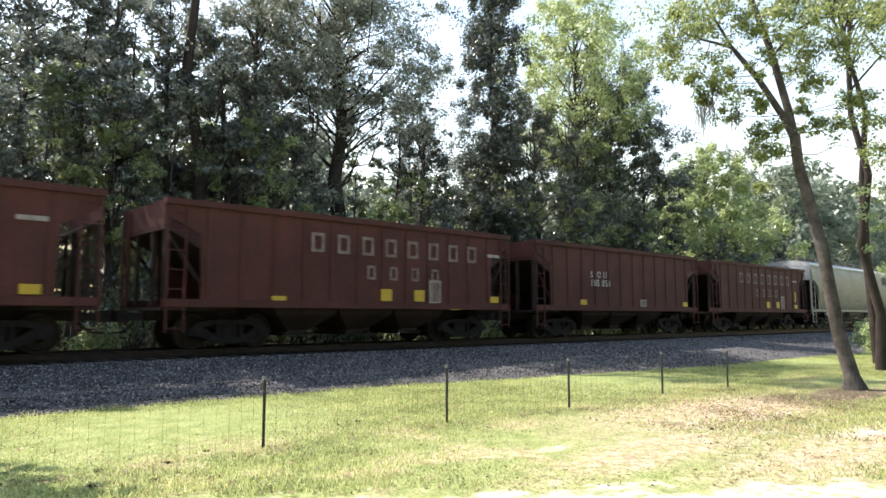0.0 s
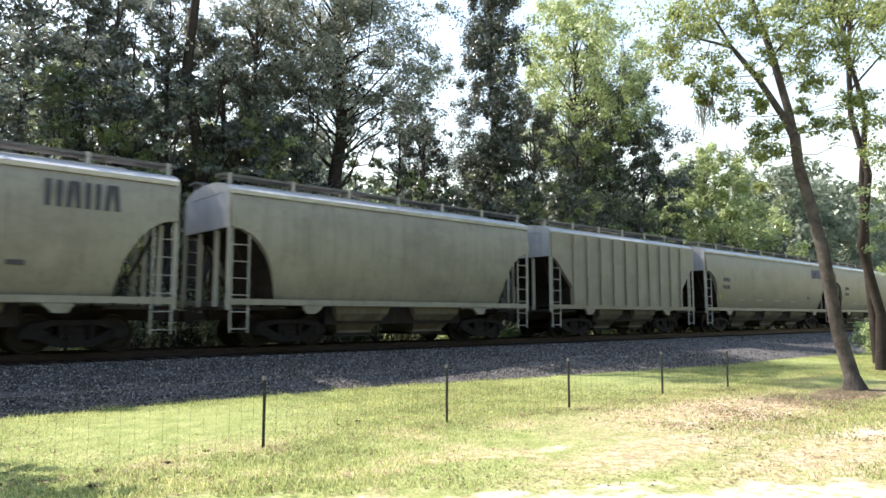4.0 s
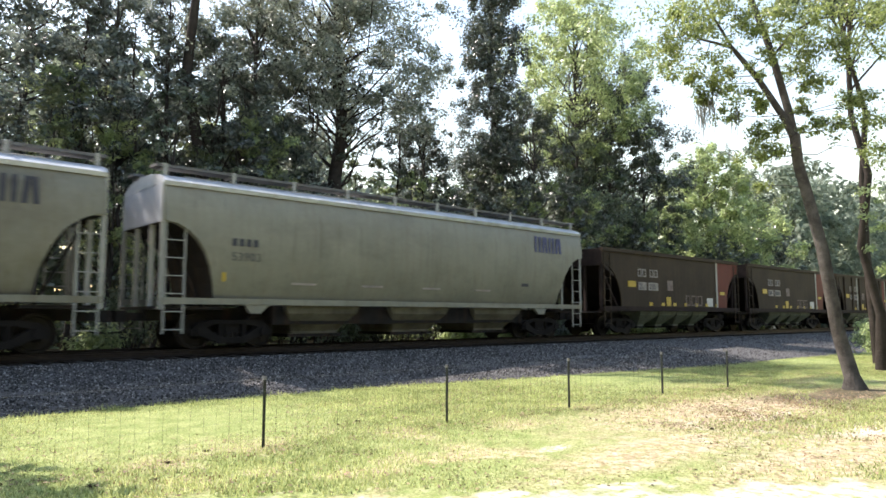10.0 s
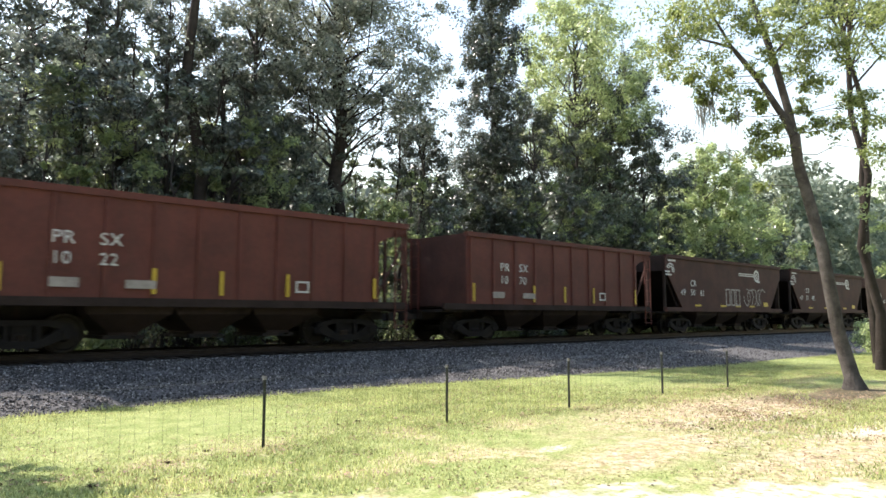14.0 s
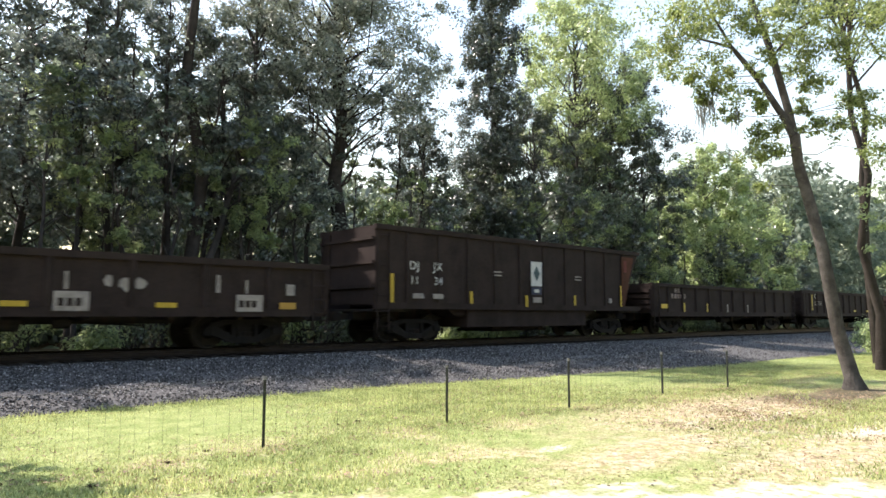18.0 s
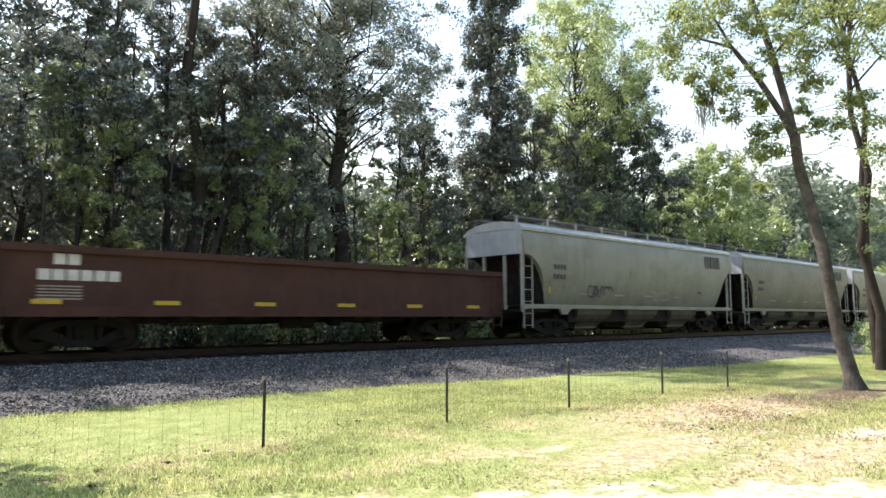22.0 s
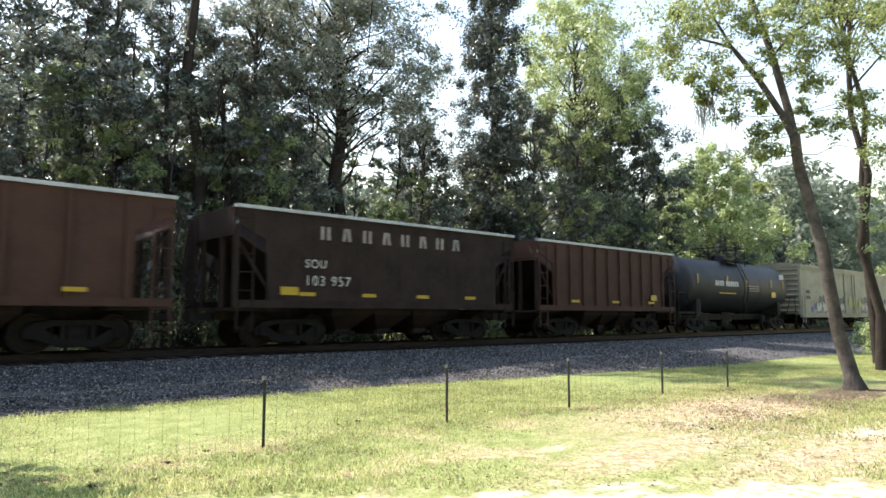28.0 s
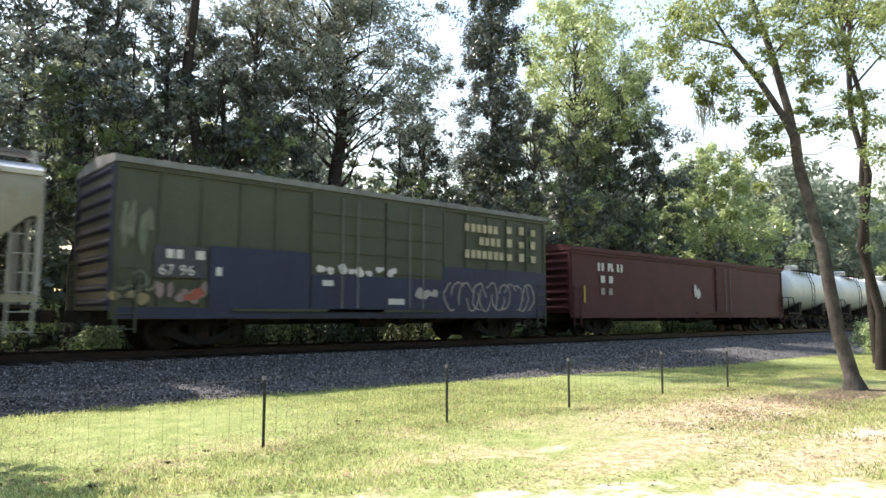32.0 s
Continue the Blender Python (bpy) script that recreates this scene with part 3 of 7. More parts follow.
    tagged(new("fallen_leaves", fast_mesh("fallen_leaves", p.reshape(-1, 3), np.arange(4 * m).reshape(-1, 4), M["fallen_leaf"])),
           "small dry fallen leaves scattered over the lawn", "leaves", kind="stuff")

    # dark weeds and cones that lie on the lawn
    for k, (x, y, w) in enumerate(((6.35, 9.05, 0.05), (2.05, 7.35, 0.05), (1.35, 8.0, 0.06), (2.6, 7.25, 0.04), (9.75, 4.95, 0.05), (13.9, 6.2, 0.05), (3.0, 7.95, 0.05), (3.6, 8.3, 0.05), (2.3, 8.05, 0.05))):
        r = np.random.default_rng(300 + k)
        t = thing("weed_tuft", "small dark weed tuft on the lawn", "weed", pose(x, y, 0.0), "weeds on the lawn")
        v, f = leaves(r, [(0, 0, w * 0.3), (w, 0.3 * w, w * 0.2)], [w * 0.55, w * 0.35], [50, 24], w * 0.32, 0.0, flat=0.5)
        part("foliage", fast_mesh("foliage", v, f, M["weed"]), None, t)


POSTS = ((4.25, 8.08), (7.36, 8.05), (10.09, 7.78), (13.30, 7.80), (15.59, 7.48))


def build_fence():
    fence = thing("wire_fence", "low wire mesh fence on thin dark steel posts", "fence", pose(0, 0, 0))
    top = 0.89
    for x, y in POSTS:
        bm = bmesh.new()
        prism(bm, [(x - 0.019, y - 0.004), (x + 0.019, y - 0.004), (x + 0.019, y + 0.004), (x + 0.004, y + 0.004), (x + 0.004, y + 0.030),
                   (x - 0.004, y + 0.030), (x - 0.004, y + 0.004), (x - 0.019, y + 0.004)], -0.15, top, "xy")
        for k in range(9):
            box(bm, x - 0.014, x + 0.014, y - 0.012, y - 0.004, 0.12 + k * 0.085, 0.145 + k * 0.085)
        ob = part("post", bm, M["post"], fence)
        cap = bmesh.new()
        box(cap, x - 0.0205, x + 0.0205, y - 0.006, y + 0.032, top - 0.045, top + 0.003)
        part("post_tip", cap, M["wire"], ob, "bare metal post tip")
    line = [(-2.2, 8.15), *POSTS, (18.6, 7.3), (21.5, 7.0)]
    for z, r in ((0.86, 0.0022), (0.70, 0.0018), (0.36, 0.0008), (0.12, 0.0008)):
        bm = bmesh.new()
        for (x0, y0), (x1, y1) in zip(line[:6], line[1:6]):
            pts = [(x0 + (x1 - x0) * q, y0 + (y1 - y0) * q - 0.02, z - 0.015 * math.sin(math.pi * q)) for q in (0, 0.25, 0.5, 0.75, 1)]
            tube(bm, pts, r, 4)
        part("line_wire", bm, M["wire"], fence)
    bm = bmesh.new()
    r = random.Random(3)
    for (x0, y0), (x1, y1) in zip(line[:6], line[1:6]):
        n = int(math.hypot(x1 - x0, y1 - y0) / 0.155)
        for k in range(1, n):
            q = k / n
            x, y = x0 + (x1 - x0) * q, y0 + (y1 - y0) * q - 0.02
            tube(bm, [(x, y, 0.02), (x + r.uniform(-0.01, 0.01), y, 0.4), (x + r.uniform(-0.012, 0.012), y, 0.70)], 0.0012, 4)
    part("mesh_wires", bm, M["post"], fence, kind="stuff")


# ---- trees ----
def leaves(r, centres, radii, counts, size, droop=0.0, flat=0.75, shell=0.45):
    """Leaves spread through clumps; each leaf is a folded diamond."""
    pts, nrm = [], []
    for c, rad, k in zip(centres, radii, counts):
        d = r.normal(size=(k, 3))
        d /= np.linalg.norm(d, axis=1, keepdims=True)
        q = (shell + (1 - shell) * r.random((k, 1))) ** 0.6 * (1 + 0.18 * r.normal(size=(k, 1)))
        o = d * q * rad * np.array([1, 1, flat])
        o[:, 2] -= droop * np.abs(r.normal(size=k)) * rad
        pts.append(np.asarray(c) + o)
        nrm.append(d * 0.85 + r.normal(size=(k, 3)) * 0.45 + np.array([0, 0, 0.5]))
    p, nv = np.concatenate(pts), np.concatenate(nrm)
    nv /= np.linalg.norm(nv, axis=1, keepdims=True)
    m = len(p)
    a = np.cross(nv, r.normal(size=(m, 3)))
    a /= np.linalg.norm(a, axis=1, keepdims=True) + 1e-9
    b = np.cross(nv, a)
    s = size * r.uniform(0.6, 1.35, (m, 1))
    v = np.zeros((m, 4, 3))
    v[:, 0] = p - a * s
    v[:, 1] = p - b * s * 0.48 + nv * s * 0.16
    v[:, 2] = p + a * s * 1.1
    v[:, 3] = p + b * s * 0.48 + nv * s * 0.16
    return v.reshape(-1, 3), np.arange(4 * m).reshape(-1, 4)


def limb_line(r, a, b, n=5, wobble=0.12):
    a, b = np.asarray(a, float), np.asarray(b, float)
    ln = np.linalg.norm(b - a)
    out = []
    for i in range(n + 1):
        q = i / n
        off = r.normal(size=3) * wobble * ln * 0.25 * math.sin(math.pi * q)
        out.append(tuple(a + (b - a) * q + off))
    return out


def strands(r, tops, length, width):
    """Hanging strands: thin ribbons of three quads with a crooked fall."""
    v, f = [], []
    for t in tops:
        for _ in range(r.integers(10, 22)):
            x, y, z = np.asarray(t) + r.normal(size=3) * (0.07, 0.07, 0.10)
            ln = length * r.uniform(0.55, 1.0) * max(0.12, 1 - 7 * math.hypot(x - t[0], y - t[1]))
            a = r.uniform(0, 6.28)
            dx, dy = math.cos(a) * width, math.sin(a) * width
            base = len(v)
            for k in range(5):
                q = k / 4
                w = (1 - q) ** 0.6 * r.uniform(0.5, 1.2)
                ox, oy = r.normal(size=2) * 0.022
                v += [(x + ox - dx * w, y + oy - dy * w, z - ln * q), (x + ox + dx * w, y + oy + dy * w, z - ln * q)]
            for k in range(4):
                f.append((base + 2 * k, base + 2 * k + 1, base + 2 * k + 3, base + 2 * k + 2))
    return np.array(v), np.array(f)


def tree(name, label, x, y, height, spread, crown_from, leaf, seed, trunk_r=0.22, lean=(0, 0), clumps=26, per=420, size=0.10,
         bark="bark_dark", moss=0, shape="broad", droop=0.0, z0=0.0, group="trees behind the track"):
    """A tapered trunk, limbs that reach the clumps, and a crown of single leaves."""
    r = np.random.default_rng(seed)
    t = thing(name, label, "tree", pose(x, y, z0), group)
    top = np.array([lean[0], lean[1], height * (0.93 if shape != "column" else 0.97)])
    line = limb_line(r, (0, 0, -0.2), top, 7, 0.06)
    bm = bmesh.new()
    limb_r = 0.24 * min(trunk_r, 0.24)
    radii = [trunk_r * (1.35 if i == 0 else 1 - 0.82 * i / 7) for i in range(8)]
    tube(bm, line, radii, 9)
    smooth(part("trunk", bm, M[bark], t), 60)
    cs, rs, ks = [], [], []
    for i in range(clumps):
        q = crown_from + (1 - crown_from) * (i + 0.5) / clumps
        if shape == "broad":
            w = spread * (0.45 + 0.75 * math.sin(math.pi * min(1, (q - crown_from) / (1 - crown_from) * 0.86 + 0.12)))
        elif shape == "pine":
            w = spread * (1.05 - 0.75 * (q - crown_from) / (1 - crown_from))
        else:
            w = spread * (1.0 - 0.35 * q)
        a = i * 2.4 + r.uniform(-0.5, 0.5)
        d = w * (r.random() ** 0.5)
        k = min(7, q * 7)
        i0 = int(k)
        base = np.array(line[i0]) * (1 - (k - i0)) + np.array(line[min(7, i0 + 1)]) * (k - i0)
        c = np.array([base[0] + math.cos(a) * d, base[1] + math.sin(a) * d, q * height + r.uniform(-0.3, 0.3)])
        rad = (spread * (0.31 if shape != "column" else 0.50)) * r.uniform(0.7, 1.25)
        cs.append(c)
        rs.append(rad)
        ks.append(int(per * r.uniform(0.6, 1.2)))
        if shape != "column" or i % 3 == 0:
            k2 = max(0.3, min(6.9, (q - r.uniform(0.04, 0.16)) * 7))
            j = int(k2)
            lo = np.array(line[j]) * (1 - (k2 - j)) + np.array(line[j + 1]) * (k2 - j)
            bm = bmesh.new()
            tube(bm, limb_line(r, lo, c, 4, 0.32), [limb_r, limb_r * 0.75, limb_r * 0.5, limb_r * 0.33, limb_r * 0.17], 5)
            part("limb", bm, M[bark], t)
    # every clump breaks up into smaller sprays with gaps between them
    sc, sr, sk = [], [], []
    for c, rad, k in zip(cs, rs, ks):
        for _ in range(5):
            sc.append(c + r.normal(size=3) * rad * np.array([0.62, 0.62, 0.5]))
            sr.append(rad * r.uniform(0.34, 0.72))
            sk.append(int(k / 5 * r.uniform(0.6, 1.4)))
    v, f = leaves(r, sc, sr, sk, size * 0.92, droop, shell=0.2)
    part("crown", fast_mesh("crown", v, f, M[leaf]), None, t)
    if moss:
        pick = r.integers(0, clumps, moss)
        tops = [cs[i] + r.normal(size=3) * rs[i] * 0.6 - np.array([0, 0, rs[i] * 0.3]) for i in pick]
        v, f = strands(r, tops, 1.6, 0.018)
        part("hanging_moss", fast_mesh("hanging_moss", v, f, M["moss"]), None, t, "grey hanging moss", "stuff")
    return t


def bush(x, y, w, h, leaf, seed, per=1500, size=0.07, label="dense green shrub at the wood's edge", droop=0.3, group="undergrowth behind the track"):
    r = np.random.default_rng(seed)
    t = thing("shrub", label, "shrub", pose(x, y, 0.1), group)
    cs, rs, ks = [], [], []
    for i in range(7):
        c = np.array([r.uniform(-w, w) * 0.7, r.uniform(-0.6, 0.6), h * r.uniform(0.35, 0.85)])
        bm = bmesh.new()
        tube(bm, limb_line(r, (c[0] * 0.3, c[1] * 0.3, -0.1), c, 4, 0.25), [0.05, 0.04, 0.03, 0.02, 0.01], 5)
        part("stem", bm, M["bark_dark"], t)
        cs.append(c)
        rs.append(h * r.uniform(0.25, 0.42))
        ks.append(int(per / 7))
    v, f = leaves(r, cs, rs, ks, size, droop)
    part("foliage", fast_mesh("foliage", v, f, M[leaf]), None, t)
    return t


def far_wood(x0, x1, y0, y1, height, count, leaf, size, seed, label, gap=None):
    r = np.random.default_rng(seed)
    cs, rs, ks = [], [], []
    for i in range(count):
        x, y = r.uniform(x0, x1), r.uniform(y0, y1)
        q = r.random() ** 1.1
        z = height * (0.75 + 0.3 * noise.noise((x * 0.09, y * 0.07, seed))) * q
        if gap and gap[0] < x / y < gap[1] and (z - 1.65) / y > gap[2]:
            continue
        cs.append((x, y, z))
        rs.append(r.uniform(1.0, 2.2))
        ks.append(int(r.uniform(50, 80)))
    v, f = leaves(r, cs, rs, ks, size)
    ob = new("far_woods", fast_mesh("far_woods", v, f, M[leaf]))
    tagged(ob, label, "woods", kind="stuff")


# ---- planting ----
def build_woods():
    oak = "dark evergreen tree with glossy leaves behind the track"
    for i, (x, y, h, s) in enumerate(((2.2, 25.4, 13.8, 3.0), (4.9, 27.0, 15.4, 3.4), (7.2, 25.2, 13.8, 2.8), (9.8, 27.4, 15.6, 3.2),
                                      (12.6, 26.4, 11.6, 2.6), (0.4, 28.0, 15.8, 3.4))):
        tree("evergreen_oak", oak, x, y, h, s, 0.34, "leaf_dark", 20 + i, 0.18, clumps=34, per=560, size=0.092)
    tree("pine", "tall pine with a bare trunk behind the track", 9.7, 23.8, 25, 2.6, 0.70, "needle", 31, 0.29, clumps=18, per=520, size=0.08, shape="pine", bark="bark")
    tree("oak", "tall oak with a dark trunk and spreading crown", 16.2, 24.4, 18.5, 3.5, 0.53, "leaf_sunned", 32, 0.46, lean=(-0.5, 0.0), clumps=80, per=760, size=0.084, bark="bark")
    tree("oak", "oak whose leafy boughs fill the space between taller trunks", 12.9, 25.0, 15.5, 3.0, 0.34, "leaf_sunned", 132, 0.20, lean=(-0.4, 0.0), clumps=40, per=520, size=0.084)
    tree("leaning_tree", "dark leaning tree draped in leaves", 9.0, 24.0, 9.2, 1.7, 0.68, "leaf_dark", 33, 0.22, lean=(2.7, 0.2), clumps=14, per=620, size=0.08)
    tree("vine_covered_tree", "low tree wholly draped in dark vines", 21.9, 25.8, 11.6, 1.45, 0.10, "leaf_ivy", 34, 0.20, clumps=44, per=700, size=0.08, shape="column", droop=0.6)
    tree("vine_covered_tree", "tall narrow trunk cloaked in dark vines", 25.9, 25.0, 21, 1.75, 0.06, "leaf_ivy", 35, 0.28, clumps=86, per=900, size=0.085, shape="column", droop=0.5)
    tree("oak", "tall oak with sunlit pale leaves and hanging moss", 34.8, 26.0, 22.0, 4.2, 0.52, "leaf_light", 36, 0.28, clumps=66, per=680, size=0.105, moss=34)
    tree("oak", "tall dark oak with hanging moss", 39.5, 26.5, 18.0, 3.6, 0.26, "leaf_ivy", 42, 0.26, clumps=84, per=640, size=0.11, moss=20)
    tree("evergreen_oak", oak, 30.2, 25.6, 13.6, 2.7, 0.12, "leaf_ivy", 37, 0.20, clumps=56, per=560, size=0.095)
    tree("evergreen_oak", oak, 35.6, 25.4, 12.4, 2.9, 0.12, "leaf_vine", 43, 0.20, clumps=42, per=540, size=0.10)
    tree("evergreen_oak", oak, 41.6, 25.6, 13.5, 2.9, 0.10, "leaf_vine", 38, 0.22, clumps=40, per=540, size=0.11)
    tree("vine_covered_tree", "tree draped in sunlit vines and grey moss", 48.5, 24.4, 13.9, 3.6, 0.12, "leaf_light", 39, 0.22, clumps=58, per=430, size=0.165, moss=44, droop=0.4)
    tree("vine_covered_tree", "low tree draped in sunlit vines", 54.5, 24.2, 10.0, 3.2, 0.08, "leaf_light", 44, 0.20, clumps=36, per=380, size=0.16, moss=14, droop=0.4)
    tree("evergreen_oak", oak, 66.0, 29.5, 14.5, 4.2, 0.08, "leaf_mid", 40, 0.22, clumps=36, per=480, size=0.14, moss=20)
    tree("oak", "oak in full leaf far along the track", 82.0, 31.0, 16.5, 4.8, 0.06, "leaf_hazed", 41, 0.24, clumps=34, per=440, size=0.16)
    tree("evergreen_oak", oak, 13.9, 28.2, 14.5, 2.4, 0.40, "leaf_dark", 58, 0.18, clumps=24, per=520, size=0.095)
    # Dark fillers added for the deep shade around the vine column's foot.
    tree("evergreen_oak", oak, 27.0, 26.6, 10.5, 2.5, 0.06, "leaf_ivy", 140, 0.18, clumps=52, per=620, size=0.09, droop=0.3)
    tree("vine_covered_tree", "dark mass of vines added for the shade at a trunk's foot", 25.6, 24.0, 7.6, 1.5, 0.05, "leaf_ivy", 141, 0.16, clumps=34, per=620, size=0.08, shape="column", droop=0.5)
    for i, (x, y, w, lx) in enumerate(((5.80, 24.6, 0.14, 0.30), (7.36, 24.0, 0.10, 0.10), (8.87, 24.3, 0.15, -0.10), (9.89, 24.2, 0.12, 0.90), (10.76, 24.6, 0.20, 0.15), (12.97, 24.8, 0.14, -0.40), (14.87, 25.0, 0.13, 0.30), (19.33, 24.4, 0.12, 0.10), (20.84, 24.6, 0.10, -0.20))):
        tree("slender_tree", "dark upright trunk hung with ivy at the wood's edge", x, y, 12.5, 1.2, 0.55, "leaf_ivy", 150 + i, w, lean=(lx, 0.1), clumps=10, per=200, size=0.085, bark="bark")
    # Out of view to the left: added to throw shade on the ballast.
    for i, (x, y, h) in enumerate(((-2.6, 25.0, 12.8), (-6.4, 25.4, 13.5), (-10.0, 25.6, 13.5))):
        tree("evergreen_oak", oak, x, y, h, 3.3, 0.25, "leaf_dark", 165 + i, 0.2, clumps=36, per=520, size=0.10)
    for i, (x, y, h) in enumerate(((47.2, 22.9, 7.4), (57.6, 23.2, 8.6))):
        tree("evergreen_oak", "low dark evergreen under the sunlit vines", x, y, h, 2.1, 0.06, "leaf_dark", 110 + i, 0.14, clumps=30, per=520, size=0.11, droop=0.3)
    for i, (x, y, h, s) in enumerate(((28.6, 28.0, 12.5, 2.6), (37.4, 28.5, 13.5, 3.0), (24.2, 29.5, 9.0, 2.4))):
        tree("evergreen_oak", oak, x, y, h, s, 0.10, ("leaf_dark", "leaf_vine")[i % 2], 45 + i, 0.16, clumps=30, per=520, size=0.10, droop=0.25)
    for i, (x, y, h, lx) in enumerate(((4.6, 23.6, 9, 0.4), (6.0, 24.0, 10, -0.3), (8.6, 23.6, 9.5, 0.3), (9.8, 24.2, 9, 0.9), (11.3, 23.8, 9.5, 0.2), (14.2, 24.0, 9, -0.3),
                                       (16.6, 24.2, 8.5, 0.3), (19.4, 24.0, 8, 0.5), (21.0, 23.8, 7.5, -0.2), (24.6, 24.2, 9, 0.3), (28.2, 24.0, 9, 0.2), (33.0, 24.0, 9.5, 0.4))):
        tree("slender_tree", "slender dark-stemmed tree at the wood's edge", x, y, h, 1.5, 0.5, ("leaf_mid", "leaf_light", "leaf_vine")[i % 3], 80 + i, 0.10, lean=(lx, 0.2), clumps=12, per=240, size=0.085)
    # These stand in the wood's shade; pale leaves supply the sunlit look.
    for i, (x, y, h, s, q) in enumerate(((12.0, 24.2, 9.2, 1.7, 0.45), (18.0, 24.2, 6.6, 1.5, 0.25), (21.4, 23.7, 5.0, 1.4, 0.25), (7.0, 24.4, 8.2, 1.5, 0.4),
                                         (32.0, 23.8, 8.6, 1.9, 0.25), (37.6, 23.8, 8.0, 2.0, 0.2), (43.4, 23.6, 8.4, 2.2, 0.15))):
        tree("slender_tree", "young tree at the wood's edge, leaves tinted yellow-green for sun", x, y, h, s, q, "leaf_light", 96 + i, 0.08, clumps=16, per=400, size=0.085)
    for i in range(30):
        x = 0.5 + i * 1.75 + rng.uniform(-0.5, 0.5)
        kind = ("leaf_vine", "leaf_light", "leaf_mid", "leaf_light")[int(rng.integers(0, 4))]
        bush(x, 23.0 + rng.uniform(-0.5, 0.6), rng.uniform(0.9, 1.6), rng.uniform(1.4, 3.4), kind, 60 + i)
    far_wood(1, 75, 34, 50, 17, 1500, "leaf_vine", 0.32, 5, "deep shaded woods behind the first trees", gap=(0.66, 0.93, 0.24))
    far_wood(0, 45, 35, 46, 7, 190, "leaf_vine", 0.30, 9, "low shaded thicket deep in the woods")
    # Out of view behind the camera: added to dim the train's near sides.
    far_wood(-80, 95, -34, -18, 21, 500, "leaf_hazed", 1.2, 8, "unseen woods behind the camera, added to block low sky light")
    far_wood(75, 190, 27, 48, 24, 1400, "leaf_hazed", 0.40, 6, "hazy woods far along the track")


def build_yard_tree():
    t = thing("yard_tree", "leaning shade tree with forked trunk on the lawn", "tree", pose(17.15, 5.42, 0))
    stem = [(0.10, -0.05, -0.05), (0.04, -0.02, 0.30), (-0.16, 0.14, 1.27), (-0.35, 0.32, 3.17), (-0.55, 0.49, 4.35), (-0.69, 0.62, 5.14), (-0.72, 0.65, 5.81)]
    bm = bmesh.new()
    tube(bm, stem, [0.30, 0.170, 0.148, 0.132, 0.124, 0.120, 0.118], 14)
    smooth(part("trunk", bm, M["bark_yard"], t), 60)
    forks = (([(-0.72, 0.65, 5.73), (-0.8, 0.72, 6.34), (-0.96, 0.87, 7.28), (-1.08, 0.97, 7.9), (-1.22, 1.11, 8.51), (-1.35, 1.22, 9.04), (-1.61, 1.46, 10.32)], [0.098, 0.092, 0.086, 0.080, 0.072, 0.066, 0.04]),
             ([(-0.74, 0.66, 5.75), (-0.91, 0.82, 6.27), (-1.27, 1.15, 7.08), (-1.52, 1.37, 7.53), (-1.73, 1.57, 7.91)], [0.090, 0.082, 0.070, 0.062, 0.050]),
             ([(-1.73, 1.57, 7.91), (-2.03, 1.83, 8.02), (-2.27, 2.05, 8.1), (-2.5, 2.26, 8.24)], [0.036, 0.030, 0.022, 0.012]),
             ([(-1.73, 1.56, 7.88), (-1.89, 1.71, 8.31), (-2.07, 1.87, 8.72), (-2.28, 2.06, 9.35)], [0.040, 0.034, 0.026, 0.014]),
             ([(-1.03, 0.93, 7.69), (-0.69, 0.63, 8.24), (-0.29, 0.26, 8.58), (0.21, -0.19, 8.72), (0.71, -0.64, 8.79)], [0.034, 0.028, 0.022, 0.016, 0.010]))
    for pts, rad in forks:
        b2 = bmesh.new()
        tube(b2, pts, rad, 8)
        smooth(part("limb", b2, M["bark_yard"], t), 60)
    r = np.random.default_rng(77)
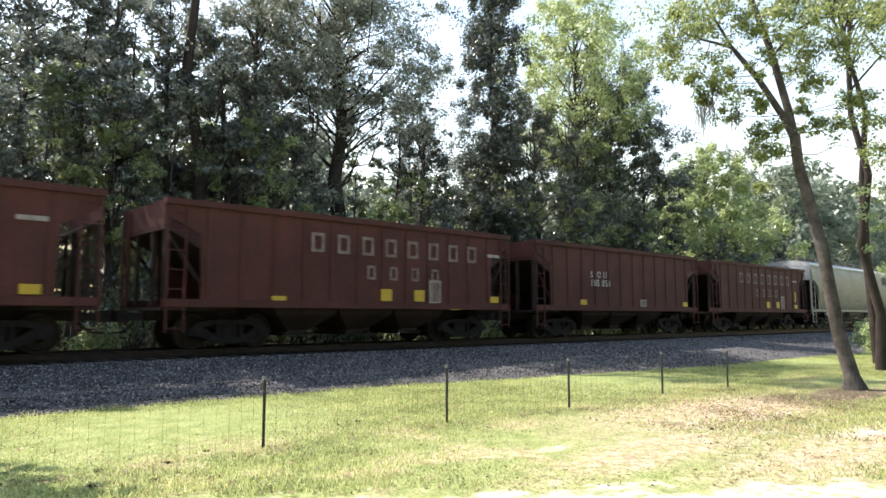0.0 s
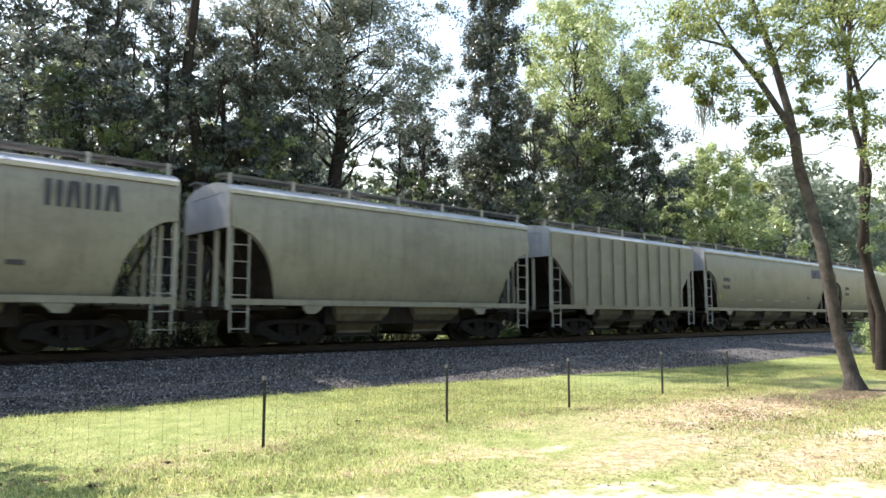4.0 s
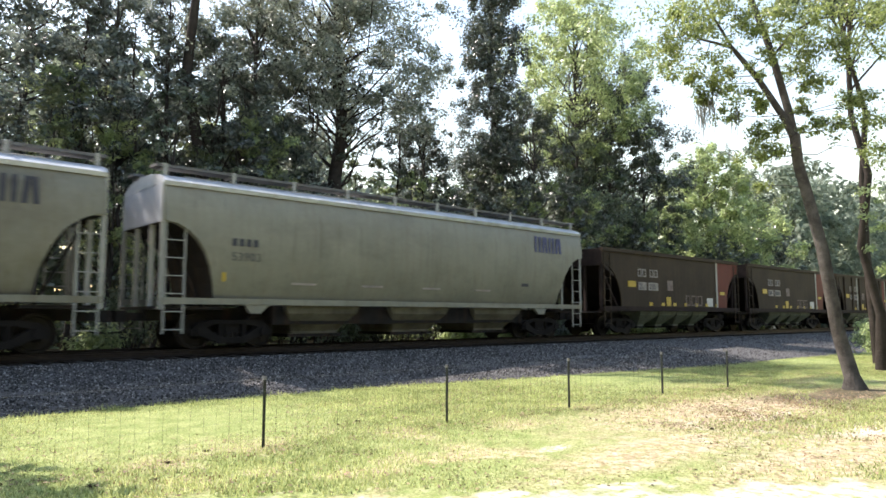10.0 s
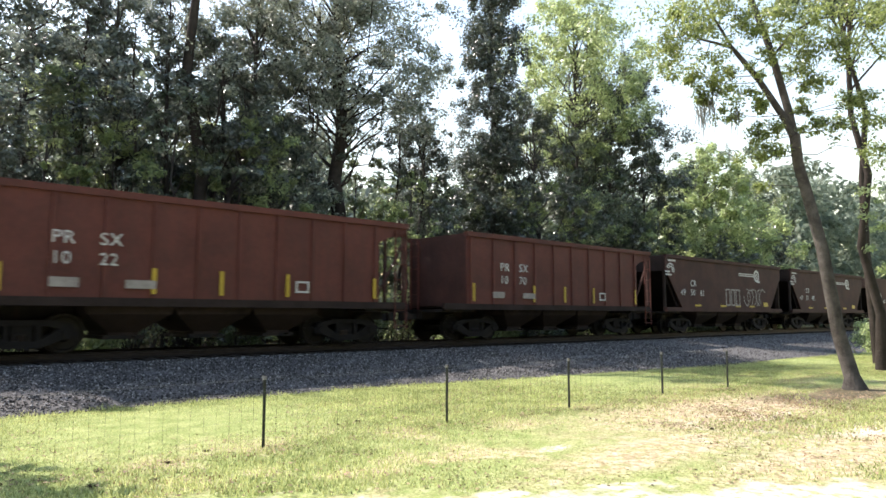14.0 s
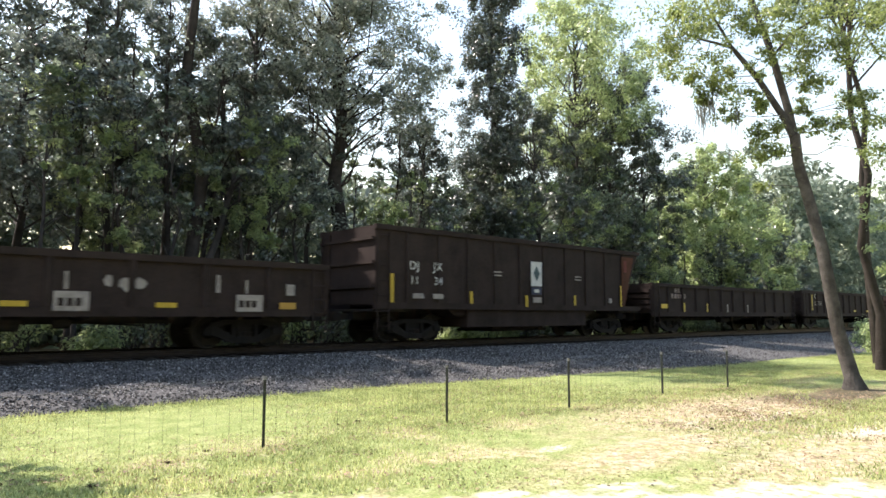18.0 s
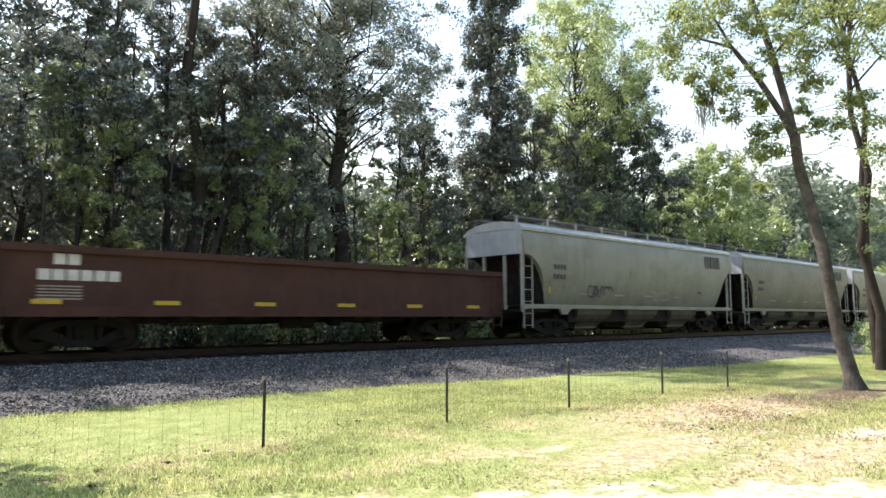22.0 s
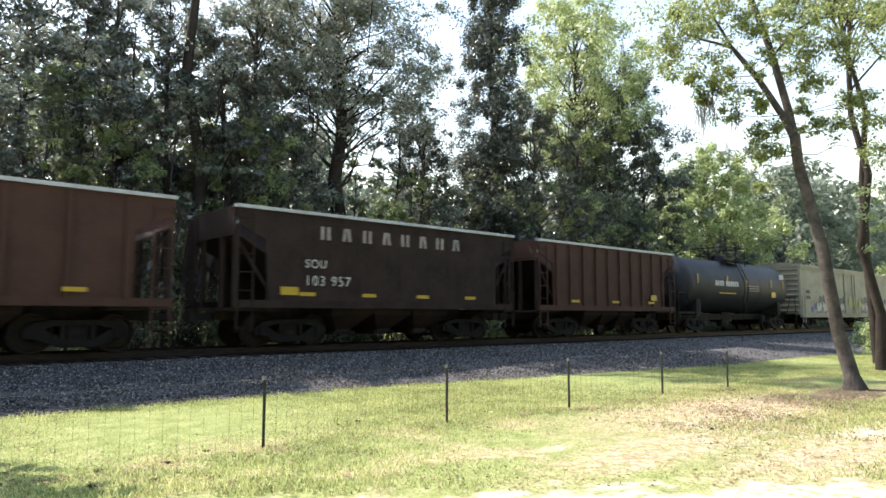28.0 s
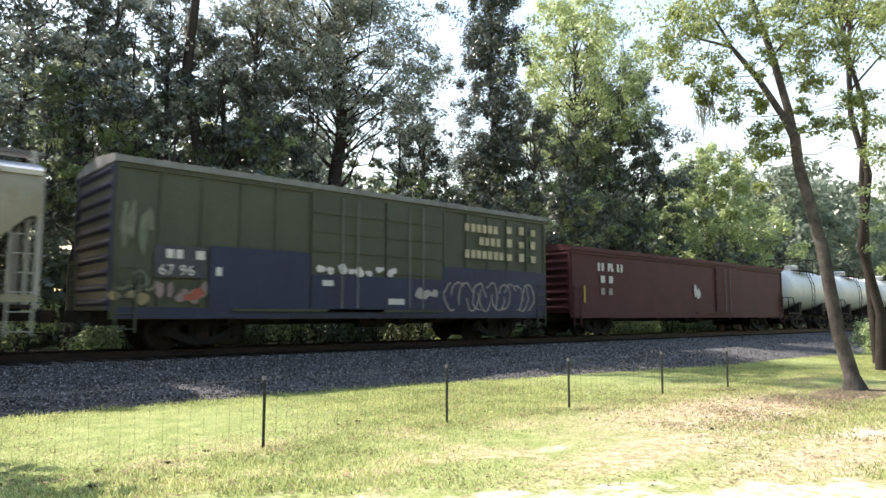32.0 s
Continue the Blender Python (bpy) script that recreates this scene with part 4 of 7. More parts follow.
    spots = (
             (-2.14, 1.94, 6.99, 0.22), (-2.33, 2.1, 6.72, 0.22), (-2.44, 2.21, 7.15, 0.3), (-1.96, 1.77, 6.88, 0.2),
             (-3.29, 2.32, 8.50, 0.55), (-3.10, 1.81, 8.45, 0.55), (-2.14, 1.67, 8.77, 0.50), (-2.21, 1.13, 8.36, 0.45), (-3.37, 1.96, 7.76, 0.40), (-2.36, 1.88, 7.62, 0.35), (-2.29, 3.13, 8.42, 0.45),
             (-2.21, 2.74, 7.63, 0.35), (-1.31, 1.85, 7.46, 0.25), (-2.09, 1.19, 6.64, 0.30), (-1.76, 1.69, 6.29, 0.22), (-1.76, 1.03, 6.34, 0.20), (-1.83, 0.83, 7.45, 0.30), (-1.75, 0.59, 7.93, 0.35),
             (-1.29, 0.45, 8.41, 0.40), (0.35, 0.75, 8.43, 0.50), (0.34, 0.52, 8.07, 0.45), (0.58, 0.25, 8.56, 0.45), (0.91, -0.07, 8.33, 0.45), (0.03, -0.81, 8.20, 0.50), (-0.27, -0.23, 8.63, 0.50),
             (-0.11, 0.43, 8.97, 0.45), (1.26, -0.56, 8.00, 0.40), (-0.02, 0.91, 7.67, 0.30), (0.32, 0.67, 7.25, 0.25), (-1.08, -0.06, 7.00, 0.25), (-1.16, 1.31, 5.79, 0.25), (-1.16, 1.47, 5.34, 0.25),
             (-1.12, 1.02, 5.47, 0.20), (-1.78, 0.80, 5.84, 0.20), (-0.61, 0.49, 6.45, 0.22), (-1.30, 0.15, 5.80, 0.20), (1.12, 0.08, 6.72, 0.35), (1.19, -0.16, 6.96, 0.35), (0.74, -0.55, 6.24, 0.35),
             (-0.40, -0.14, 6.03, 0.25), (-0.53, 1.50, 4.76, 0.18), (0.76, -0.51, 5.57, 0.30), (-0.53, 1.44, 9.12, 0.35), (-1.64, 2.35, 8.66, 0.30), (0.83, -0.73, 8.94, 0.50), (-1.84, 1.44, 8.17, 0.30))
    sprays = [(np.array(s[:3]) + r.normal(size=3) * s[3] * np.array([0.6, 0.6, 0.4]), s[3] * r.uniform(0.5, 1.15), int(16 + 190 * s[3] * r.uniform(0.4, 1.5))) for s in spots for _ in range(6)]
    v, f = leaves(r, [s[0] for s in sprays], [s[1] for s in sprays], [s[2] for s in sprays], 0.044, 0.15, shell=0.1)
    part("crown", fast_mesh("crown", v, f, M["leaf_yard"]), None, t)
    nodes = [np.array(a) * (1 - q) + np.array(b) * q for line in [stem] + [f[0] for f in forks] for a, b in zip(line, line[1:]) for q in (0, 0.33, 0.67, 1)]
    for sx, sy, sz, sr in spots:
        spot = np.array((sx, sy, sz))
        near = min(nodes, key=lambda p: np.linalg.norm(p - spot) + 0.8 * max(0.0, p[2] - sz))
        b2 = bmesh.new()
        tube(b2, limb_line(r, near, spot, 4, 0.22), [0.013, 0.010, 0.008, 0.006, 0.004], 5)
        for _ in range(3):
            e = spot + r.normal(size=3) * sr * np.array([0.6, 0.6, 0.4])
            tube(b2, limb_line(r, near * 0.25 + spot * 0.75, e, 2, 0.2), [0.007, 0.005, 0.003], 4)
        part("branch", b2, M["bark_yard"], t)
    v, f = strands(r, [(-2.14, 1.93, 6.77), (-2.1, 1.9, 6.72), (-2.21, 2.0, 6.61), (-2.31, 2.09, 6.5), (-2.35, 2.13, 6.39), (-2.28, 2.06, 6.45), (-1.73, 1.56, 6.47)], 1.25, 0.016)
    part("hanging_moss", fast_mesh("hanging_moss", v, f, M["moss"]), None, t, "grey hanging moss", "stuff")
    tree("pine", "slender pine at the lawn's far edge", 24.23, 6.76, 15, 1.8, 0.74, "needle", 51, 0.165, lean=(-1.65, -0.35), clumps=16, per=420, size=0.07, shape="pine", bark="bark", group="trees on the lawn")
    tree("pine", "slender leaning pine at the lawn's far edge", 27.6, 7.75, 16, 1.8, 0.76, "needle", 52, 0.175, lean=(-2.35, 0.1), clumps=16, per=420, size=0.07, shape="pine", bark="bark", group="trees on the lawn")
    # Stands out of view; put there for its shadow on the lawn corner.
    tree("shade_tree", "unseen young tree, added to shade the lawn's near corner", -0.75, 11.7, 6.2, 0.95, 0.62, "leaf_mid", 54, 0.05, clumps=16, per=260, size=0.06, bark="bark", group="trees on the lawn")
    for x, y, w, h in ((30.6, 8.7, 1.3, 1.2), (34.5, 9.6, 1.6, 1.5)):
        bush(x, y, w, h, "leaf_light", int(x), 1300, 0.06, "sunlit weedy shrub at the lawn's far corner", group="weeds at the lawn's far corner")
    tree("sapling", "young sunlit tree with pale green leaves", 16.9, 4.2, 5.4, 0.9, 0.42, "leaf_light", 53, 0.03, clumps=9, per=200, size=0.05, bark="bark", group="trees on the lawn")


# ---- freight cars: x along the car, y = -1.6 is the side towards the lawn, z = 0 at the rail top ----
WHEEL_R = 0.457
WHEELSETS = []      # (object, which axle)
PROTO = {}


def truck_meshes(pale):
    key = "pale" if pale else "dark"
    if key in PROTO:
        return PROTO[key]
    material = M["truck_pale"] if pale else M["truck"]
    bol = boxes((-0.22, 0.22, -1.05, 1.05, 0.42, 0.72), (-0.3, 0.3, -0.3, 0.3, 0.70, 0.86))
    sides = []
    for s in (-1, 1):
        bm = bmesh.new()
        y0, y1 = s * 0.98, s * 1.12
        prism(bm, [(-1.12, 0.52), (-0.72, 0.56), (-0.30, 0.30), (0.30, 0.30), (0.72, 0.56), (1.12, 0.52), (1.12, 0.36), (0.80, 0.32),
                   (0.36, 0.14), (-0.36, 0.14), (-0.80, 0.32), (-1.12, 0.36)], y0, y1)
        prism(bm, [(-1.12, 0.50), (-0.95, 0.68), (-0.5, 0.76), (0.5, 0.76), (0.95, 0.68), (1.12, 0.50), (0.82, 0.54), (0.46, 0.64), (-0.46, 0.64), (-0.82, 0.54)], y0, y1)
        for x in (-0.36, 0.27):
            box(bm, x, x + 0.09, y0, y1, 0.28, 0.66)
        for x in (-0.89, 0.89):
            tube(bm, [(x, s * 0.95, WHEEL_R), (x, s * 1.17, WHEEL_R)], 0.12, 10)
        sides.append(bm)
    springs = []
    for s in (-1, 1):
        springs.append(boxes((-0.2, 0.2, s * 1.05 - 0.06, s * 1.05 + 0.06, 0.285, 0.30)))
        for x in (-0.14, 0.0, 0.14):
            tube(springs[-1], [(x, s * 1.05, 0.29), (x, s * 1.05, 0.44)], 0.055, 8)
    ws = bmesh.new()
    prof = [(0.66, 0.10), (0.68, 0.20), (0.665, 0.482), (0.695, 0.482), (0.70, 0.457), (0.80, 0.450), (0.80, 0.40), (0.765, 0.37), (0.755, 0.20), (0.82, 0.12)]
    for s in (-1, 1):
        wheel_disc(ws, prof, s)
        for k in range(3):
            a = k * math.pi / 1.5
            rod(ws, (0.24 * math.cos(a), s * 0.77, 0.24 * math.sin(a)), (0.24 * math.cos(a), s * 0.80, 0.24 * math.sin(a)), 0.028, 6)
    tube(ws, [(0, -0.95, 0), (0, 0.95, 0)], 0.085, 10)
    made = {}
    for nm, bm, mm in (("truck", bol, material), ("side_frame_near", sides[0], material), ("side_frame_far", sides[1], material),
                       ("springs_near", springs[0], M["steel_dark"]), ("springs_far", springs[1], M["steel_dark"]), ("wheelset", ws, M["wheel"])):
        me = bpy.data.meshes.new(nm)
        bmesh.ops.recalc_face_normals(bm, faces=bm.faces)
        bm.to_mesh(me)
        bm.free()
        me.materials.append(mm)
        made[nm] = me
    PROTO[key] = made
    return made


def add_trucks(car, x, pale=False):
    me = truck_meshes(pale)
    for s in (-1, 1):
        tr = part("truck", me["truck"], None, car)
        tr.location = (s * x, 0, 0)
        part("side_frame", me["side_frame_near"], None, tr)
        part("side_frame", me["side_frame_far"], None, tr)
        part("spring_nest", me["springs_near"], None, tr)
        part("spring_nest", me["springs_far"], None, tr)
        for k, dx in enumerate((-0.89, 0.89)):
            w = part("wheelset", me["wheelset"], None, tr)
            w.location = (dx, 0, WHEEL_R)
            WHEELSETS.append((w, k))


def add_couplers(car, h):
    for s in (-1, 1):
        bm = boxes((min(s * (h - 0.3), s * (h + 0.34)), max(s * (h - 0.3), s * (h + 0.34)), -0.10, 0.10, 0.74, 0.94))
        prism(bm, [(s * (h + 0.34), -0.16), (s * (h + 0.62), -0.20), (s * (h + 0.70), 0.02), (s * (h + 0.58), 0.18), (s * (h + 0.34), 0.16)], 0.70, 0.99, "xy")
        tube(bm, [(s * (h - 0.1), 0.35, 0.8), (s * (h + 0.3), 0.34, 0.45), (s * (h + 0.62), 0.2, 0.42)], 0.025, 5)
        bmesh.ops.recalc_face_normals(bm, faces=bm.faces)
        part("coupler", bm, M["steel_dark"], car)


def add_center_sill(car, h, z0=0.74, z1=1.08, material="steel_dark"):
    part("center_sill", boxes((-h + 0.05, h - 0.05, -0.32, 0.32, z0, z1)), M[material], car)


def ladder(car, x0, x1, y, z0, z1, material, rungs=6, name="ladder"):
    bm = bmesh.new()
    for x in (x0, x1):
        box(bm, x - 0.020, x + 0.020, y - 0.018, y + 0.018, z0, z1)
    for k in range(rungs):
        z = z0 + 0.1 + (z1 - z0 - 0.2) * k / (rungs - 1)
        rod(bm, (x0, y - 0.015, z), (x1, y - 0.015, z), 0.014, 5)
    return part(name, bm, M[material], car)


def end_ladder(car, x, y0, y1, z0, z1, material, rungs=6):
    bm = bmesh.new()
    for y in (y0, y1):
        box(bm, x - 0.03, x + 0.03, y - 0.03, y + 0.03, z0, z1)
    for k in range(rungs):
        z = z0 + 0.1 + (z1 - z0 - 0.2) * k / (rungs - 1)
        rod(bm, (x, y0, z), (x, y1, z), 0.016, 5)
    return part("end_ladder", bm, M[material], car)


def brake_wheel(car, x, z, material="steel_dark"):
    bm = bmesh.new()
    n = 14
    ring = [(x, 0.75 + 0.26 * math.cos(2 * math.pi * k / n), z + 0.26 * math.sin(2 * math.pi * k / n)) for k in range(n + 1)]
    tube(bm, ring, 0.02, 5)
    for k in range(3):
        a = math.pi * k / 3
        rod(bm, (x, 0.75 - 0.26 * math.cos(a), z - 0.26 * math.sin(a)), (x, 0.75 + 0.26 * math.cos(a), z + 0.26 * math.sin(a)), 0.014, 4)
    part("brake_wheel", bm, M[material], car)


def mark(car, x, y, z, w, h, material, name="marking", label=""):
    """A flat painted patch or plate on the near side: x is its left edge, z its foot."""
    return part(name, boxes((x, x + w, y - 0.008, y + 0.004, z, z + h)), M[material], car, label)


def blocks(car, x, y, z, widths, gap, h, material, stroke=0.0, label="faded painted name in plain blocks", tilt=0.0):
    """A row of plain letter blocks, each a part; stroke > 0 leaves the large ones hollow."""
    for i, w in enumerate(widths):
        if w > 0:
            d, a, c = z + tilt * i, y - 0.009, y + 0.003
            bm = bmesh.new()
            if stroke and h > 0.3:
                q = stroke
                if q / h > 0.17:     # heavy letters: two plain bars each, upright or leaning together
                    e, g = (0.16 * w if i % 2 else 0.0), 0.34 * w
                    prism(bm, [(x, d), (x + g, d), (x + g + e, d + h), (x + e, d + h)], a, c)
                    pts = [(w - g, 0), (w, 0), (w - e, h), (w - g - e, h)]
                else:                # thin ones: an outline
                    pts = [(0, 0), (w, 0), (w, h), (0, h), (0, q), (q, q), (q, h - q), (w - q, h - q), (w - q, q), (0, q - 0.002)]
                prism(bm, [(x + px, d + pz) for px, pz in pts], a, c)
                bmesh.ops.recalc_face_normals(bm, faces=bm.faces)
            else:
                box(bm, x, x + w, a, c, d, d + h)
            part("letter_block", bm, M[material], car, label if i == 0 else "")
        x += abs(w) + gap


def glyphs(text, h, spacing):
    """A mesh of a text in the built-in font, and its right edge."""
    cu = bpy.data.curves.new("number", "FONT")
    cu.body, cu.size, cu.space_character = text, h / 0.70, spacing
    cu.offset, cu.extrude = 0.0, 0.003
    tmp = bpy.data.objects.new("number", cu)
    me = bpy.data.meshes.new_from_object(tmp)
    bpy.data.objects.remove(tmp)
    return me, max(v.co.x for v in me.vertices)


def number(car, text, x, y, z, h, material, spacing=1.0):
    """Painted figures on the near side, each a part."""
    for i, c in enumerate(text):
        if c != " ":
            me, edge = glyphs(c, h, 1.0)
            offset = glyphs(text[:i + 1], h, spacing)[1] - edge
            me.materials.clear()
            me.materials.append(M[material])
            ob = part("painted_figure", me, None, car)
            ob.matrix_local = pose(x + offset, y - 0.006, z, 90, 0, 0)


def scrawl(car, x0, x1, y, z0, z1, material, seed, strokes=12, r=0.022, label="spray-painted scrawl"):
    """Looping spray-can lines that spell nothing."""
    q = random.Random(seed)
    bm = bmesh.new()
    for k in range(strokes):
        cx = x0 + (x1 - x0) * (k + 0.5) / strokes
        w = (x1 - x0) / strokes * 1.05
        pts = []
        a0 = q.uniform(0, 6.28)
        turn = q.choice((2.2, 3.4, 5.0))
        for i in range(9):
            a = a0 + turn * i / 8
            pts.append((cx + math.cos(a) * w * q.uniform(0.75, 1.1), y, (z0 + z1) / 2 + math.sin(a) * (z1 - z0) * 0.5 * q.uniform(0.8, 1.0)))
        for p, s in zip(pts, pts[1:]):
            d = Vector(s) - Vector(p)
            nrm = Vector((-d.z, 0, d.x)).normalized() * r
            a, b = Vector(p), Vector(s)
            v = [bm.verts.new(c) for c in (a - nrm + Vector((0, -0.007, 0)), b - nrm + Vector((0, -0.007, 0)), b + nrm + Vector((0, -0.007, 0)), a + nrm + Vector((0, -0.007, 0)))]
            bm.faces.new(v)
    return part("graffiti", bm, M[material], car, label, "stuff")


def splash(car, x0, x1, y, z0, z1, material, seed, count=7, label="spray-painted shapes"):
    """Irregular filled spray-paint shapes."""
    q = random.Random(seed)
    bm = bmesh.new()
    for k in range(count):
        cx = x0 + (x1 - x0) * (k + 0.5) / count + q.uniform(-0.1, 0.1)
        cz = z0 + (z1 - z0) * q.uniform(0.3, 0.7)
        w, h = (x1 - x0) / count * q.uniform(0.45, 0.75), (z1 - z0) * q.uniform(0.32, 0.55)
        n = q.choice((6, 7, 9))
        d = 0.003 * (k % 3)
        vs = [bm.verts.new((cx + w * q.uniform(0.55, 1.1) * math.cos(2 * math.pi * i / n), y - 0.006 - d, cz + h * q.uniform(0.5, 1.1) * math.sin(2 * math.pi * i / n))) for i in range(n)]
        bm.faces.new(vs)
    return part("graffiti", bm, M[material], car, label, "stuff")


def bubbles(car, x0, x1, y, z0, z1, fill, line, n, seed, label="spray-painted bubble shapes", inner=0.87):
    """A row of swollen, slanted shapes that spell nothing, each with a dark rim and a slit."""
    q = random.Random(seed)
    rim, body = bmesh.new(), bmesh.new()
    step = (x1 - x0) / n
    for k in range(n):
        cx, cz = x0 + step * (k + 0.5), (z0 + z1) / 2 + q.uniform(-0.06, 0.06) * (z1 - z0)
        a, b, lean = step * q.uniform(0.50, 0.62), (z1 - z0) * q.uniform(0.40, 0.52), q.uniform(-0.25, 0.25)
        kinks = [q.uniform(0.78, 1.12) for _ in range(16)]
        for bm, grow, d in ((rim, 1.0, 0.0), (body, inner, 0.004)):
            vs = []
            for i in range(16):
                t = 2 * math.pi * i / 16
                c, s = math.cos(t), math.sin(t)
                px = math.copysign(abs(c) ** 0.55, c) * a * grow * kinks[i]
                pz = math.copysign(abs(s) ** 0.55, s) * b * grow * kinks[(i * 5) % 16]
                vs.append(bm.verts.new((cx + px + lean * pz, y - 0.005 - d - 0.001 * (k % 2), cz + pz)))
            bm.faces.new(vs)
        for _ in range(2):
            sx, sz, w = cx + q.uniform(-0.3, 0.3) * a, cz + q.uniform(-0.5, 0.2) * b, a * 0.13
            t = b * q.uniform(0.35, 0.6)
            bm = rim
            bm.faces.new([bm.verts.new(p) for p in ((sx - w, y - 0.013, sz), (sx + w, y - 0.013, sz), (sx + w + lean * t, y - 0.013, sz + t), (sx - w + lean * t, y - 0.013, sz + t))])
    part("graffiti_outline", rim, M[line], car, "", "stuff")
    return part("graffiti", body, M[fill], car, label, "stuff")


def spikes(car, x0, x1, y, z0, z1, fill, line, low_fill, n, seed, label="large white spray-painted shapes with a dark rim"):
    """A row of tall jagged shapes that spell nothing: dark rim, pale body, tinted foot."""
    q = random.Random(seed)
    rim, body, foot = bmesh.new(), bmesh.new(), bmesh.new()
    step, tall = (x1 - x0) / n, z1 - z0
    for k in range(n):
        cx = x0 + step * (k + 0.5)
        w, top, lean = step * q.uniform(0.50, 0.62), z0 + tall * q.uniform(0.78, 1.0), step * q.uniform(-0.18, 0.18)
        notch = q.uniform(0.25, 0.55)
        ring = [(-0.9, 0.02), (-0.2, 0.0), (-0.05, 0.22), (0.1, 0.0), (0.95, 0.04), (0.75, 0.42), (1.0, 0.62), (0.62, 1.0), (0.2, 0.62 + notch * 0.3),
                (-0.05, 0.5 + notch * 0.4), (-0.45, 0.92), (-0.95, 0.70), (-0.7, 0.4)]
        ring = [(a * q.uniform(0.85, 1.1), min(1.0, b * q.uniform(0.92, 1.05))) for a, b in ring]
        for bm, grow, d in ((rim, 1.0, 0.0), (body, 0.80, 0.005)):
            vs = [bm.verts.new((cx + a * w * grow + lean * b, y - 0.004 - d - 0.0012 * (k % 2), z0 + (top - z0) * (0.5 + (b - 0.5) * (grow + 0.05 if grow < 1 else 1)))) for a, b in ring]
            bm.faces.new(vs)
        foot.faces.new([foot.verts.new((cx + a * w * 0.8, y - 0.014, z0 + b * tall)) for a, b in
                        ((-1.0, 0.03), (1.0, 0.03), (0.9, q.uniform(0.2, 0.38)), (0.2, q.uniform(0.25, 0.45)), (-0.4, q.uniform(0.15, 0.3)), (-0.9, q.uniform(0.25, 0.4)))])
    part("graffiti_outline", rim, M[line], car, "", "stuff")
    part("graffiti_foot", foot, M[low_fill], car, "", "stuff")
    return part("graffiti", body, M[fill], car, label, "stuff")


def reflectors(car, h, y, z, n, w=0.45, tall=0.09, inset=1.2):
    for k in range(n):
        x = -h + inset + (2 * h - 2 * inset) * k / max(1, n - 1)
        mark(car, x - w / 2, y, z, w, tall, "yellow", "reflector")


def freight_car(name, label, category, u0, u1):
    """The thing's base at its middle; u is the place in the train, in metres from the clip's start point."""
    ob = thing(name, label, category, pose((u0 + u1) / 2, TRACK_Y, RAIL_Z), "cars of the passing freight train")
    TRAIN.append((ob, (u0 + u1) / 2))
    return ob, (u1 - u0) / 2


TRAIN = []


def side_width(z):
    return float(np.interp(z, (0.9, 1.3, 1.6, 2.0, 2.4, 2.8, 3.5, 3.95, 4.18), (1.10, 1.24, 1.37, 1.49, 1.565, 1.60, 1.59, 1.52, 1.41)))


